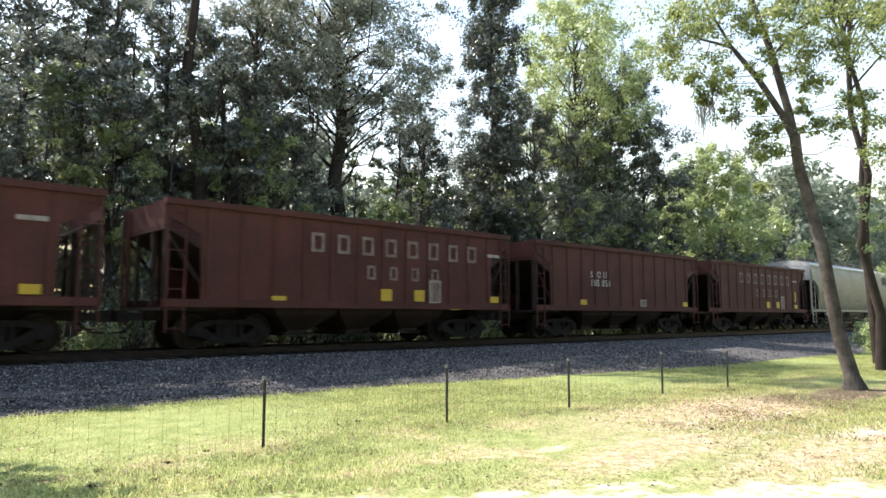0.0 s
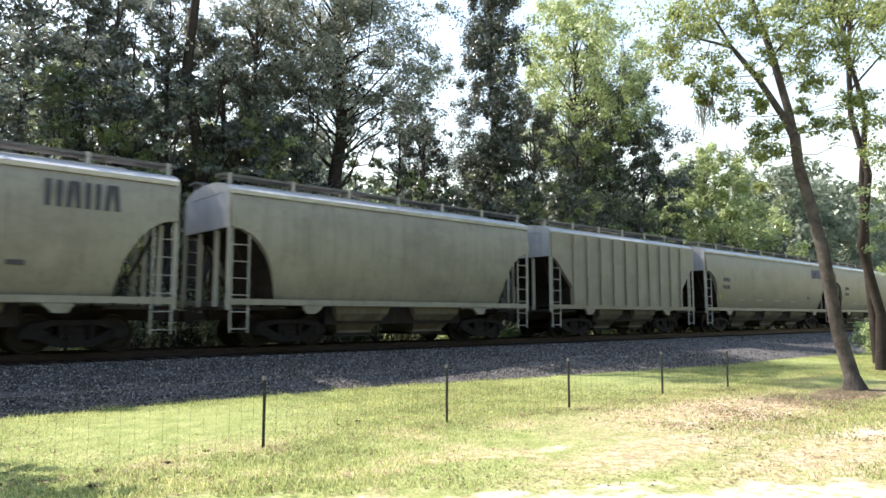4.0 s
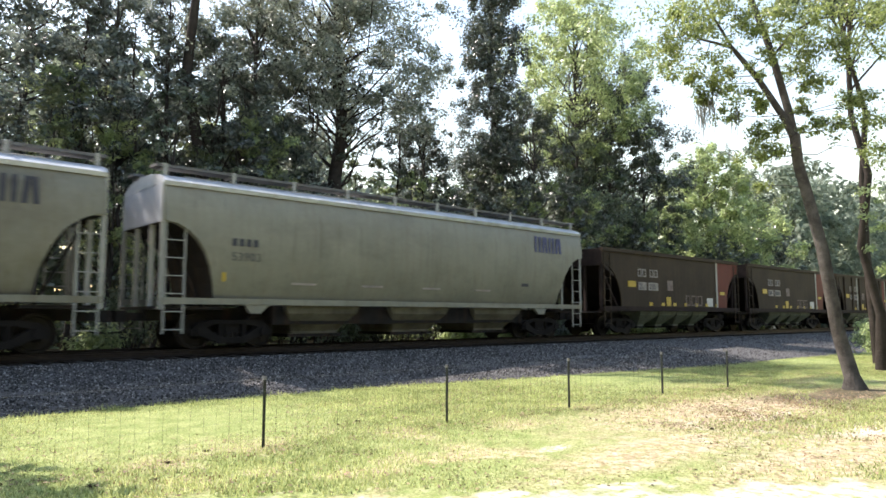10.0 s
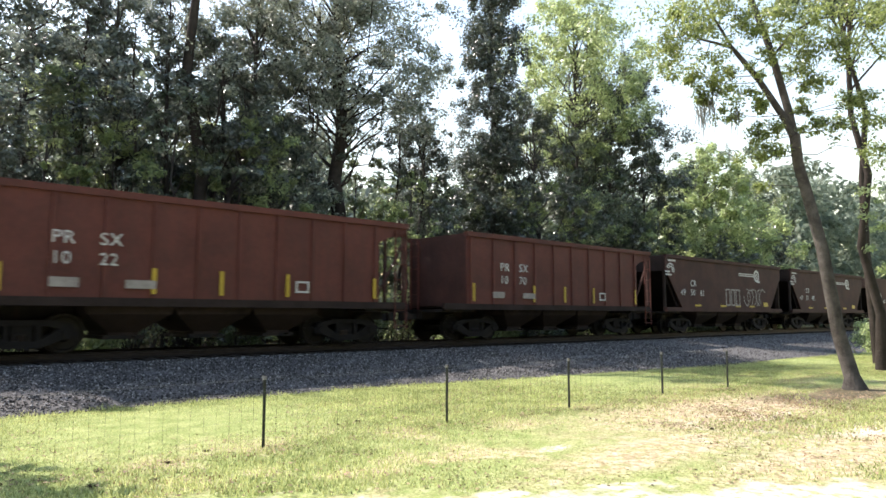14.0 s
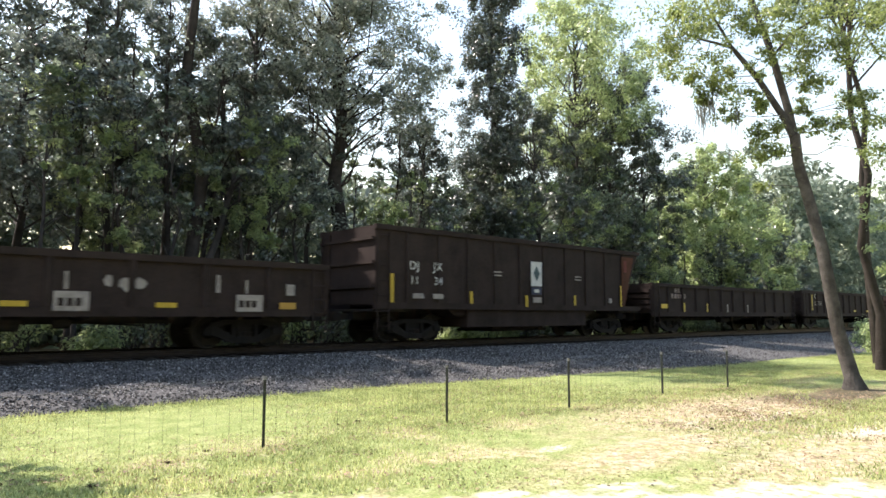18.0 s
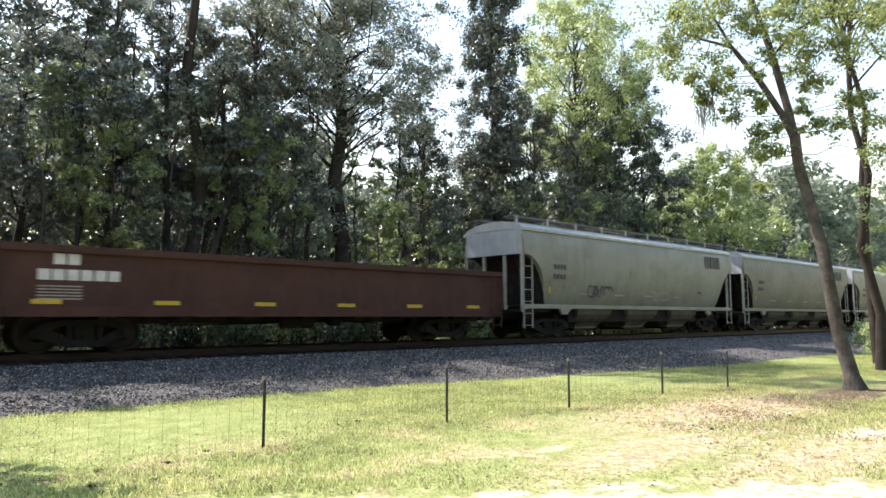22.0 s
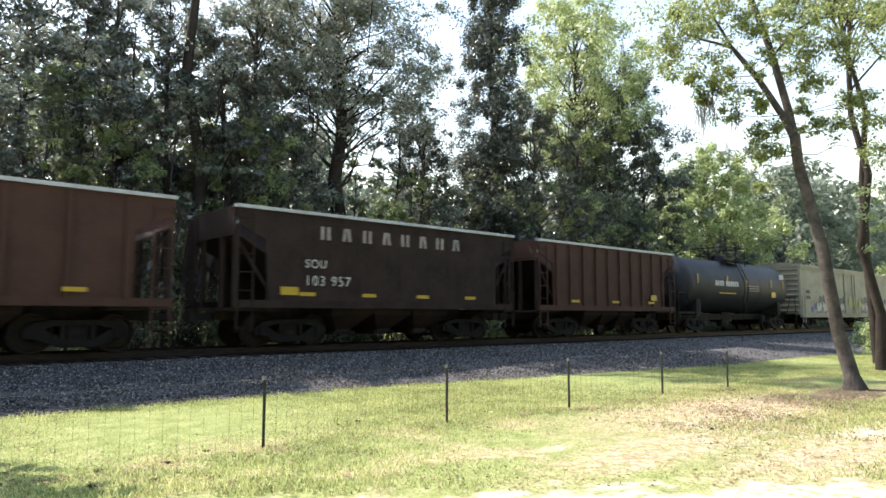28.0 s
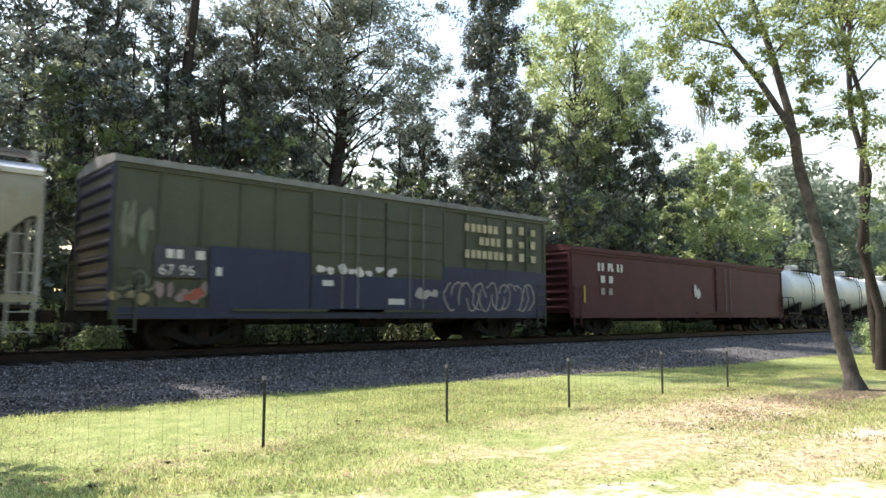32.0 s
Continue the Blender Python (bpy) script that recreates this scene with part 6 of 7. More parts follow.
def tank_car(label, u0, u1, paint, radius=1.42, zc=2.50, overhang=0.9, platform=2.6, rail="rail_pale", dome_x=0.0, beam=False, saddle="steel_dark", side_ladder=True):
    car, h = freight_car("tank_car", label, "tank car", u0, u1)
    sh = h - overhang
    rings = []
    n = 36
    st = [(-sh - 0.0, 0.04), (-sh + 0.05, 0.45), (-sh + 0.16, 0.70), (-sh + 0.34, 0.88), (-sh + 0.56, 0.97), (-sh + 0.78, 1.0)]
    st = st + [(-x, q) for x, q in st[::-1]]
    for x, q in st:
        rings.append([(x, radius * q * math.cos(2 * math.pi * k / n), zc + radius * q * math.sin(2 * math.pi * k / n)) for k in range(n)])
    bm = bmesh.new()
    loft(bm, rings)
    bmesh.ops.recalc_face_normals(bm, faces=bm.faces)
    smooth(part("tank_shell", bm, M[paint], car), 50)
    for x in (-sh + 0.78, -sh * 0.33, sh * 0.33, sh - 0.78):
        bm = bmesh.new()
        loft(bm, [[(x + d, (radius + 0.006) * math.cos(2 * math.pi * k / n), zc + (radius + 0.006) * math.sin(2 * math.pi * k / n)) for k in range(n)] for d in (-0.02, 0.02)])
        bmesh.ops.recalc_face_normals(bm, faces=bm.faces)
        smooth(part("weld_band", bm, M[paint], car))
    # manway, valves, platform and rails on top
    zt = zc + radius
    bm = bmesh.new()
    tube(bm, [(dome_x, 0, zt - 0.15), (dome_x, 0, zt + 0.30)], [0.46, 0.46], 18)
    tube(bm, [(dome_x, 0, zt + 0.30), (dome_x, 0, zt + 0.36)], [0.52, 0.40], 18)
    part("manway", bm, M[paint], car)
    bm = bmesh.new()
    for dx in (0.62, 0.84, -0.66):
        tube(bm, [(dome_x + dx, 0.15, zt - 0.05), (dome_x + dx, 0.15, zt + 0.34)], 0.07, 8)
    part("valve", bm, M["steel_dark"], car)
    if platform:
        p = platform / 2
        bm = boxes((dome_x - p, dome_x + p, -1.05, -0.5, zt - 0.05, zt), (dome_x - p, dome_x + p, 0.5, 1.05, zt - 0.05, zt))
        part("platform", bm, M["steel_dark"], car)
        bm = bmesh.new()
        for y in (-1.05, 1.05):
            for x in (-p, 0, p):
                rod(bm, (dome_x + x, y, zt - 0.3), (dome_x + x, y, zt + 0.72), 0.026, 6)
            for z in (0.38, 0.72):
                rod(bm, (dome_x - p, y, zt + z), (dome_x + p, y, zt + z), 0.024, 6)
        for x in (-p, p):
            rod(bm, (dome_x + x, -1.05, zt + 0.72), (dome_x + x, 1.05, zt + 0.72), 0.024, 6)
        part("platform_rail", bm, M[rail], car)
        for s in (-1, 1) if side_ladder else ():
            bm = bmesh.new()
            for x in (-0.22, 0.22):
                pts = [(dome_x + x, s * 1.06, zt), (dome_x + x, s * (radius + 0.12), zc + 0.3), (dome_x + x, s * (radius + 0.14), zc - 0.3), (dome_x + x, s * 1.35, 1.0)]
                tube(bm, pts, 0.022, 6)
            for k in range(7):
                z = 1.1 + k * 0.38
                y = s * (radius + 0.12 if z < zc + 0.3 else radius + 0.12 - (z - zc - 0.3) * 0.30)
                rod(bm, (dome_x - 0.22, y, z), (dome_x + 0.22, y, z), 0.016, 5)
            part("ladder", bm, M[rail if paint == "tank_white" else "steel_dark"], car)
    for s in (-1, 1):
        x = s * (h - 2.2)
        bm = bmesh.new()
        prism(bm, [(-1.30, 0.9), (1.30, 0.9), (1.30, zc - 0.80), (1.0, zc - 1.0), (0.45, zc - radius + 0.05), (-0.45, zc - radius + 0.05), (-1.0, zc - 1.0), (-1.30, zc - 0.80)], x - 0.22, x + 0.22, "yz")
        bmesh.ops.recalc_face_normals(bm, faces=bm.faces)
        part("saddle", bm, M[saddle], car)
        ex = s * h
        part("end_platform", boxes((min(ex, ex - s * 1.5), max(ex, ex - s * 1.5), -1.45, 1.45, 0.98, 1.08)), M[saddle], car)
        bm = bmesh.new()
        for y in (-1.42, 1.42):
            rod(bm, (ex - s * 0.05, y, 0.5), (ex - s * 0.05, y, 2.0), 0.024, 6)
            rod(bm, (ex - s * 1.35, y, 1.05), (ex - s * 0.75, y, 2.0), 0.024, 6)
            rod(bm, (ex - s * 0.75, y, 2.0), (ex - s * 0.05, y, 2.0), 0.024, 6)
        rod(bm, (ex - s * 0.05, -1.42, 2.0), (ex - s * 0.05, 1.42, 2.0), 0.024, 6)
        part("end_rail", bm, M[rail], car)
        if beam:
            part("walkway", boxes((-h + 0.2, h - 0.2, min(s * 1.30, s * 1.46), max(s * 1.30, s * 1.46), 1.02, 1.10)), M[rail], car)
            bm = bmesh.new()
            for k in range(7):
                x = -h + 1.8 + (2 * h - 3.6) * k / 6
                box(bm, x - 0.04, x + 0.04, min(s * 0.3, s * 1.34), max(s * 0.3, s * 1.34), 0.94, 1.03)
            part("walkway_bracket", bm, M[saddle], car)
    bm = boxes((-0.5, 0.5, -0.35, 0.35, 0.55, zc - radius + 0.1))
    tube(bm, [(0, 0, 0.3), (0, 0, 0.6)], 0.16, 10)
    part("outlet", bm, M["steel_dark"], car)
    add_center_sill(car, h, 0.66, 1.0)
    add_couplers(car, h)
    add_trucks(car, h - 2.2)
    return car, h


# ---- the train, car after car ----
def southern(u0, u1, big=True, shift=0.0):
    car, h = open_hopper("weathered oxide-red open coal hopper car with faded lettering", u0, u1, "soot_red", "open", posts=11, top=3.74, post_depth=0.03)
    y = -1.585
    if big:
        blocks(car, shift - 2.1, y, 2.68, (0.42,) * 8, 0.46, 0.56, "worn_paint", 0.09)
        mark(car, shift + 5.05, y, 2.92, 0.62, 0.11, "grey_paint")
        blocks(car, shift - 0.15, y, 1.96, (0.3,) * 4, 0.56, 0.42, "worn_paint", 0.07)
    for x in (() if big else (-0.88, 1.72)):
        mark(car, x, y, 1.10, 0.55, 0.11, "yellow", "reflector")
    for x, t in (((0.37, 0.36), (1.70, 0.36), (5.18 if shift == 0 else h - 1.85, 0.22)) if big else ((-3.42, 0.20), (4.72, 0.20))):
        mark(car, x, y, 1.32, 0.42, t, "yellow", "reflector")
    mark(car, 2.32 if big else 0.95, y, 1.24, 0.52, 0.80 if big else 0.34, "worn_paint", "stencil_panel", "faded white-framed stencil panel")
    blocks(car, 2.34 if big else 0.97, y - 0.006, 1.28, (0.48,), 0.1, 0.72 if big else 0.31, "grey_paint", 0.04, "small white stencil frame")
    return car, h


def build_train():
    southern(-8.9, 4.75)
    car, h = southern(6.15, 18.55)
    for x, w, z, t in ((-3.3, 0.42, 1.20, 0.20), (-0.35, 0.40, 1.08, 0.09), (3.3, 0.40, 1.06, 0.09)):
        mark(car, x, -1.585, z, w, t, "yellow", "reflector")
    car, h = southern(20.0, 32.4, False)
    number(car, "105 051", -2.73, -1.585, 2.10, 0.27, "white_paint", 1.15)
    for k, c in enumerate("SOU"):
        number(car, c, -2.73 + 0.45 * k, -1.585, 2.45, 0.26, "white_paint")
    car, h = southern(33.85, 46.25, shift=-0.87)
    mark(car, h - 1.75, -1.585, 1.72, 0.14, 0.62, "yellow", "reflector")

    # pale covered hoppers
    def gatx(u0, u1, label, paint="hop_grey", ink="black_paint", no="", **kw):
        car, h = covered_hopper(label, u0, u1, paint, **kw)
        blocks(car, h - 2.95, -1.60, 3.28, (0.34, 0.32, 0.32, 0.36), 0.08, 0.60, ink, 0.11, "dark painted company letters in plain blocks")
        blocks(car, -h + 1.75, -1.60, 2.68, (0.13,) * 4, 0.07, 0.20, "black_paint", 0.05)
        if no:
            number(car, no, -h + 1.75, -1.568, 2.30, 0.22, "black_paint", 1.1)
        else:
            blocks(car, -h + 1.75, -1.568, 2.30, (0.13,) * 4, 0.07, 0.20, "black_paint", 0.05)
        mark(car, h - 3.6, -1.49, 1.95, 0.36, 0.15, "black_paint", "placard")
        mark(car, -h + 1.55, -1.47, 1.75, 0.10, 0.45, "yellow", "reflector")
        for k in range(4):
            blocks(car, -h + 3.6 + k * 2.4, -1.415, 1.72, (0.8,), 0.1, 0.08, "grey_paint", 0, "small faded stencil line")
        return car, h

    gatx(47.5, 64.7, "pale grey covered hopper car with rust streaks")
    gatx(66.05, 83.2, "pale grey covered hopper car with bright roof", no="7602")
    covered_hopper("short pale grey covered hopper car", 84.6, 96.4, "hop_grey", bays=2)
    covered_hopper("pale ribbed covered hopper car stained with rust", 97.8, 108.9, "hop_cream", "slant", bays=2, ribs=9)
    gatx(110.2, 127.1, "yellowed cream covered hopper car with a dusty side", "hop_cream", "navy_paint", boards=True)
    gatx(128.5, 145.3, "cream covered hopper car with dark blue letters", "hop_cream", "navy_paint")

    car, h = tank_car("long black tank car with white marks", 145.7, 162.0, "tank_black", 1.47, 2.52, 0.8, platform=2.4, rail="steel_dark")
    blocks(car, -5.43, -1.405, 1.97, (0.17, 0.16, 0.17, 0.17, -0.15, 0.16, 0.16, 0.16, 0.16, 0.16), 0.09, 0.18, "grey_paint", 0.06, "faded painted tank letters in plain blocks")
    for x in (-6.85, 5.9):
        mark(car, x, -1.49, 2.30, 0.09, 0.55, "yellow", "reflector")
    mark(car, 5.0, -1.36, 3.05, 1.0, 0.32, "rail_pale", "panel")
    scrawl(car, 2.5, 3.7, -1.48, 1.85, 2.30, "bay_green", 5, 5, 0.014)
    mark(car, 3.9, -1.45, 2.05, 0.5, 0.3, "rail_pale", "placard")

    car, h = covered_hopper("faded blue-grey ribbed covered hopper car with dusty trucks", 162.5, 179.2, "hop_faded", "slant", bays=3, ribs=16, cut=1.75, cut_top=3.4,
                            pale_truck=True, end_paint="hop_faded", rib_depth=0.022, bay="steel_dark")
    for k, w in enumerate((0.62, 0.70, 0.66)):
        x = -6.80 + 0.71 * k
        mark(car, x, -1.575, 2.02, w, 0.62, "black_paint", "panel")
        mark(car, x + 0.12, -1.582, 2.20, 0.34, 0.26, "grey_paint", "stencil")
    mark(car, -4.66, -1.575, 2.02, 0.72, 0.64, "white_paint", "panel")
    mark(car, -4.42, -1.582, 2.24, 0.10, 0.26, "black_paint", "stencil")
    for x, z, w, t in ((-6.96, 1.46, 0.18, 0.95), (-3.88, 1.60, 0.16, 2.0), (h - 2.2, 1.5, 0.14, 0.8)):
        mark(car, x, -1.575, z, w, t, "amber", "reflector")
    for x in (5.2, 5.9):
        mark(car, x, -1.575, 1.62, 0.30, 0.16, "black_paint", "placard")
    gatx(180.6, 197.6, "pale grey-green covered hopper car with rusty streaks", "hop_soiled")
    gatx(198.95, 215.75, "clean cream covered hopper car", "hop_cream", "navy_paint", no="53903")

    for i, (a, b) in enumerate(((217.2, 229.7), (230.9, 243.3), (244.6, 257.0))):
        car, h = open_hopper("dusty gold-brown open hopper car with a red end panel", a, b, "gold_brown", "round", posts=6 if i else 9, post_in=0 if i == 2 else 1,
                             bays=4, bay="bay_green", end_paint="dark_brown")
        part("end_panel", end_panel_mesh(h), M["bright_red"], car, "bright red painted end panel")
        for x in ((h - 2.5,), (h - 2.5,), (-2.1, 0.05, 4.4))[i]:
            mark(car, x, -1.57, 1.3, 0.16, 2.35, "rail_pale", "stripe")
        mark(car, h - 2.1, -1.575, 1.95, 0.5, 0.16, "yellow", "reflector")
        for k in range(7):
            mark(car, -h + 3.6 + k * 1.05, -1.56, 1.33, 0.26, 0.15, "yellow", "reflector")
        mark(car, -h + 5.1, -1.56, 1.33, 0.38, 0.42, "yellow", "reflector")
        mark(car, h - 3.5, -1.56, 1.34, 0.62, 0.42, "white_paint", "panel")
        blocks(car, -h + 2.7, -1.56, 2.62, (0.3, 0.3, -0.2, 0.3, 0.3), 0.06, 0.36, "grey_paint", 0.06)
        for x, w, text in ((-h + 2.72, 0.66, "20"), (-h + 3.55, 0.82, "296")):
            mark(car, x, -1.56, 2.02, w, 0.36, "grey_paint", "panel")
            if i == 0:
                number(car, text, x + 0.08, -1.568, 2.08, 0.24, "black_paint")
            else:
                blocks(car, x + 0.08, -1.568, 2.09, (0.14,) * len(text), 0.08, 0.22, "black_paint")
        mark(car, -h + 1.9, -1.57, 2.15, 0.6, 0.26, "yellow", "reflector")
        mark(car, -h + 5.2, -1.56, 2.05, 0.5, 0.48, "worn_paint", "panel")
        blocks(car, h - 5.6, -1.56, 1.36, (0.4, 0.5, 0.45), 0.12, 0.5, "worn_paint", 0.06, "faded spray-painted shapes")

    for i, (a, b, no) in enumerate(((258.4, 270.8, "10 31"), (272.2, 284.6, "10 22"), (286.2, 298.9, "10 70"))):
        car, h = open_hopper("oxide-red high-sided coal car with white numbers", a, b, "red", "caged", posts=9, post_in=1 if i < 1 else 0, post_depth=0.05, end_paint="red_rust", bays=3)
        side = -1.557 if i < 1 else -1.607
        lx = -h + (1.67, 2.3, 2.68)[i]
        for k, (mark_text, figures) in enumerate((("PR", no[:2]), ("SX", no[3:]))):
            number(car, mark_text, lx + 1.0 * k, side, 2.48, 0.29, "white_paint", 1.1)
            number(car, figures, lx + 1.0 * k, side, 2.02, 0.28, "white_paint", 1.1)
        for x in (-h + 1.3, 0.3 - h + 4.2, 0.0, 1.9, h - 1.35):
            mark(car, x, side, 1.38, 0.10, 0.62, "yellow", "reflector")
        blocks(car, -h + 2.3, side, 1.5, (0.6,), 0.1, 0.22, "grey_paint")
        blocks(car, -h + 3.9, side, 1.5, (0.7,), 0.1, 0.20, "grey_paint")
        blocks(car, h - 4.0, side, 1.5, (0.42,), 0.1, 0.32, "white_paint", 0.05, "small white stencil frame")

    for i, (a, b) in enumerate(((300.3, 313.3), (314.9, 328.0), (329.6, 342.8))):
        car, h = open_hopper("brown-red open hopper car with white marks and graffiti", a, b, "red_rust", "diag", posts=9, post_in=1, end_paint="dark_brown")
        number(car, "49", -h + 1.35, -1.555, 1.87, 0.30, "white_paint", 1.1)
        number(car, ("50", "51", "52")[i], -h + 2.3, -1.555, 1.87, 0.30, "white_paint", 1.1)
        number(car, ("61", "40", "68")[i], -h + 3.25, -1.555, 1.87, 0.30, "white_paint", 1.1)
        number(car, "CR", -h + 2.3, -1.555, 2.33, 0.30, "white_paint", 1.05)
        part("emblem", emblem_mesh(-h + 0.45, -1.555, 3.05), M["white_paint"], car, "white painted curved emblem")
        part("emblem", ring_mesh(h - 3.2, -1.555, 3.1), M["white_paint"], car, "white painted ring emblem with a bar")
        for x in (-h + 2.7, -h + 5.4, 0.6, h - 4.2):
            mark(car, x, -1.555, 1.34, 0.6, 0.09, "yellow", "reflector")
        mark(car, h - 2.4, -1.555, 1.40, 0.55, 0.22, "yellow", "reflector")
        if i == 2:
            bubbles(car, -1.77, 0.89, -1.555, 1.12, 2.24, "red_rust", "grey_paint", 4, 9, inner=0.93)
            bubbles(car, 0.85, 3.55, -1.555, 1.10, 1.90, "red_rust", "grey_paint", 5, 10, inner=0.92)
            mark(car, 3.62, -1.555, 1.55, 0.42, 0.24, "grey_paint", "stencil")
            splash(car, -2.75, -1.9, -1.553, 1.3, 1.78, "orange_spray", 4, 2)
        elif i == 0:
            blocks(car, -0.5, -1.555, 1.4, (0.5, 0.45, 0.5), 0.1, 0.9, "grey_paint", 0.08, "spray-painted scrawl")
            scrawl(car, 1.8, 4.2, -1.555, 1.4, 2.4, "grey_paint", 12, 6, 0.03)

    car, h = gondola("low dark brown gondola car with pale plates", 344.1, 360.2, "dark_brown", 2.30, 9)
    for x in (-h + 0.6, 0.0, 3.2):
        mark(car, x, -1.59, 1.06, 0.5, 0.12, "yellow", "reflector")
    mark(car, 6.5, -1.59, 1.04, 0.5, 0.18, "amber", "reflector")
    for x, w in ((-2.9, 0.7), (1.0, 0.72), (5.25, 0.75)):
        mark(car, x, -1.59, 0.97, w, 0.44, "grey_paint", "panel")
        blocks(car, x + 0.08, -1.60, 1.08, (0.12,) * 3, 0.06, 0.18, "dark_brown", 0, "dark stencil on a pale plate")
    splash(car, 2.05, 2.9, -1.51, 1.42, 1.80, "grey_paint", 8, 3, "pale splashed paint")
    mark(car, 4.7, -1.59, 1.45, 0.10, 0.45, "grey_paint", "panel")
    mark(car, 6.7, -1.59, 1.42, 0.25, 0.30, "grey_paint", "panel")
    mark(car, 1.2, -1.59, 1.45, 0.07, 0.4, "grey_paint", "panel")
    mark(car, 5.5, -1.59, 1.45, 0.06, 0.35, "grey_paint", "panel")
    car, h = open_hopper("tall dark rusty scrap car with a white notice", 361.9, 376.5, "dark_brown", "flared", posts=9, top=3.66, bays=1, post_depth=0.05)
    part("belly", boxes((-h + 4.0, h - 3.9, -1.48, 1.48, 0.48, 1.10)), M["dark_brown"], car)
    y = -1.607
    mark(car, -0.1, y, 1.98, 0.62, 0.92, "white_paint", "notice", "white notice with a blue-green emblem")
    prism_mark = bmesh.new()
    prism(prism_mark, [(0.02, 2.45), (0.21, 2.18), (0.40, 2.45), (0.21, 2.74)], y - 0.018, y - 0.010)
    bmesh.ops.recalc_face_normals(prism_mark, faces=prism_mark.faces)
    part("notice_emblem", prism_mark, M["teal_paint"], car)
    mark(car, -0.08, y, 1.66, 0.58, 0.28, "blue_box", "notice", "dark blue notice")
    mark(car, 0.08, y - 0.01, 1.74, 0.26, 0.12, "white_paint", "stencil")
    mark(car, 0.0, y, 1.36, 0.48, 0.2, "grey_paint", "stencil")
    for k, (text, figures) in enumerate((("DJ", "11"), ("JX", "34"))):
        number(car, text, -6.0 + 1.02 * k, y, 2.34, 0.27, "white_paint", 1.1)
        number(car, figures, -5.97 + 1.02 * k, y, 1.88, 0.25, "white_paint", 1.1)
        mark(car, -5.85 + 0.85 * k, y, 1.42, 0.45, 0.16, "grey_paint", "stencil")
    for x, z, t in ((-6.75, 1.28, 0.90), (-3.3, 1.28, 0.42), (-0.42, 1.20, 0.42), (2.5, 1.28, 0.40)):
        mark(car, x, y, z, 0.12, t, "yellow", "reflector")
    for x in (-2.1, 2.6):
        for z in (2.28, 2.40):
            mark(car, x, y, z, 0.4, 0.05, "grey_paint", "stencil")
    mark(car, 4.9, y, 1.4, 0.2, 0.2, "grey_paint", "stencil")
    wedge = prism(bmesh.new(), [(5.9, 1.30), (6.08, 1.30), (6.42, 2.35), (6.85, 3.42), (5.9, 3.42)], y - 0.004, y + 0.004)
    bmesh.ops.recalc_face_normals(wedge, faces=wedge.faces)
    part("paint_patch", wedge, M["orange_dull"], car, "dull rust-orange painted end wedge")
    mark(car, 5.75, y, 1.26, 0.1, 0.9, "yellow", "reflector")
    mark(car, 6.05, y - 0.006, 2.75, 0.22, 0.5, "bright_red", "paint_patch")
    for i, (a, b, p) in enumerate(((377.6, 393.8, "dark_brown"), (395.1, 411.2, "dark_brown"), (412.5, 429.4, "dark_brown"), (430.7, 446.6, "red_rust"))):
        car, h = gondola(("sooty dark brown gondola car with yellow reflectors", "dark brown gondola car with yellow reflectors", "brown gondola car with many yellow reflectors",
                          "oxide-red gondola car with white letters")[i], a, b, p, (2.36, 2.46, 2.46, 2.40)[i], (12, 13, 11, 1)[i], 4)
        if i == 3:
            for k, z in enumerate((2.0, 1.65)):
                blocks(car, -h + 1.5 - 0.3 * k, -1.50, z, (0.24,) * (2 + 4 * k), 0.05, 0.24, "white_paint", 0.06)
            for k in range(5):
                blocks(car, -h + 1.2, -1.50, 1.5 - 0.07 * k, (0.9,), 0.05, 0.03, "grey_paint")
            reflectors(car, h, -1.50, 1.12, 6, 0.6, 0.10, 1.4)
        else:
            if i == 1:
                mark(car, -h + 1.45, -1.59, 1.22, 0.14, 1.0, "yellow", "reflector")
                for x in (-1.9, 1.2, 3.9, 6.4):
                    mark(car, x, -1.59, 1.16, 0.42, 0.12, "yellow", "reflector")
            elif i == 0:
                mark(car, -7.4, -1.59, 1.22, 0.55, 0.20, "yellow", "reflector")
                for x, ink in ((-5.35, "yellow"), (-3.05, "yellow"), (-0.85, "grey_paint"), (1.55, "grey_paint")):
                    mark(car, x, -1.59, 1.06, 0.11, 0.42, ink, "reflector")
                blocks(car, -6.35, -1.51, 1.70, (0.2,) * 5, 0.08, 0.22, "worn_paint", 0.05)
                blocks(car, -6.05, -1.51, 1.98, (0.2,) * 2, 0.08, 0.22, "worn_paint", 0.05)
            else:
                for k in range(7):
                    x = -h + 1.2 + (2 * h - 3.4) * k / 6
                    mark(car, x, -1.59, 1.35, 0.11, 0.48, "yellow", "reflector")
                mark(car, h - 1.5, -1.59, 1.45, 0.55, 0.25, "yellow", "reflector")
            if i == 2:
                mark(car, 1.0, -1.59, 1.75, 0.09, 0.42, "white_paint", "panel")
            if i == 1:
                number(car, "CR", -h + 2.2, -1.50, 2.0, 0.28, "white_paint", 1.1)
                number(car, "581070", -h + 2.1, -1.50, 1.55, 0.28, "grey_paint", 1.1)

    gatx(447.8, 464.6, "pale covered hopper car with graffiti low on its side", "hop_grey")
    scrawl(TRAIN[-1][0], -4.3, -2.7, -1.515, 1.62, 2.12, "black_paint", 21, 7, 0.035)
    scrawl(TRAIN[-1][0], 0.6, 2.0, -1.47, 1.55, 1.95, "grey_paint", 22, 6, 0.022)
    gatx(466.1, 482.6, "pale grey covered hopper car with a dusty roof", "hop_soiled")
    gatx(483.9, 500.8, "cream covered hopper car with small graffiti", "hop_cream", "black_paint")
    scrawl(TRAIN[-1][0], 1.95, 3.55, -1.485, 1.55, 2.0, "black_paint", 23, 9, 0.03)
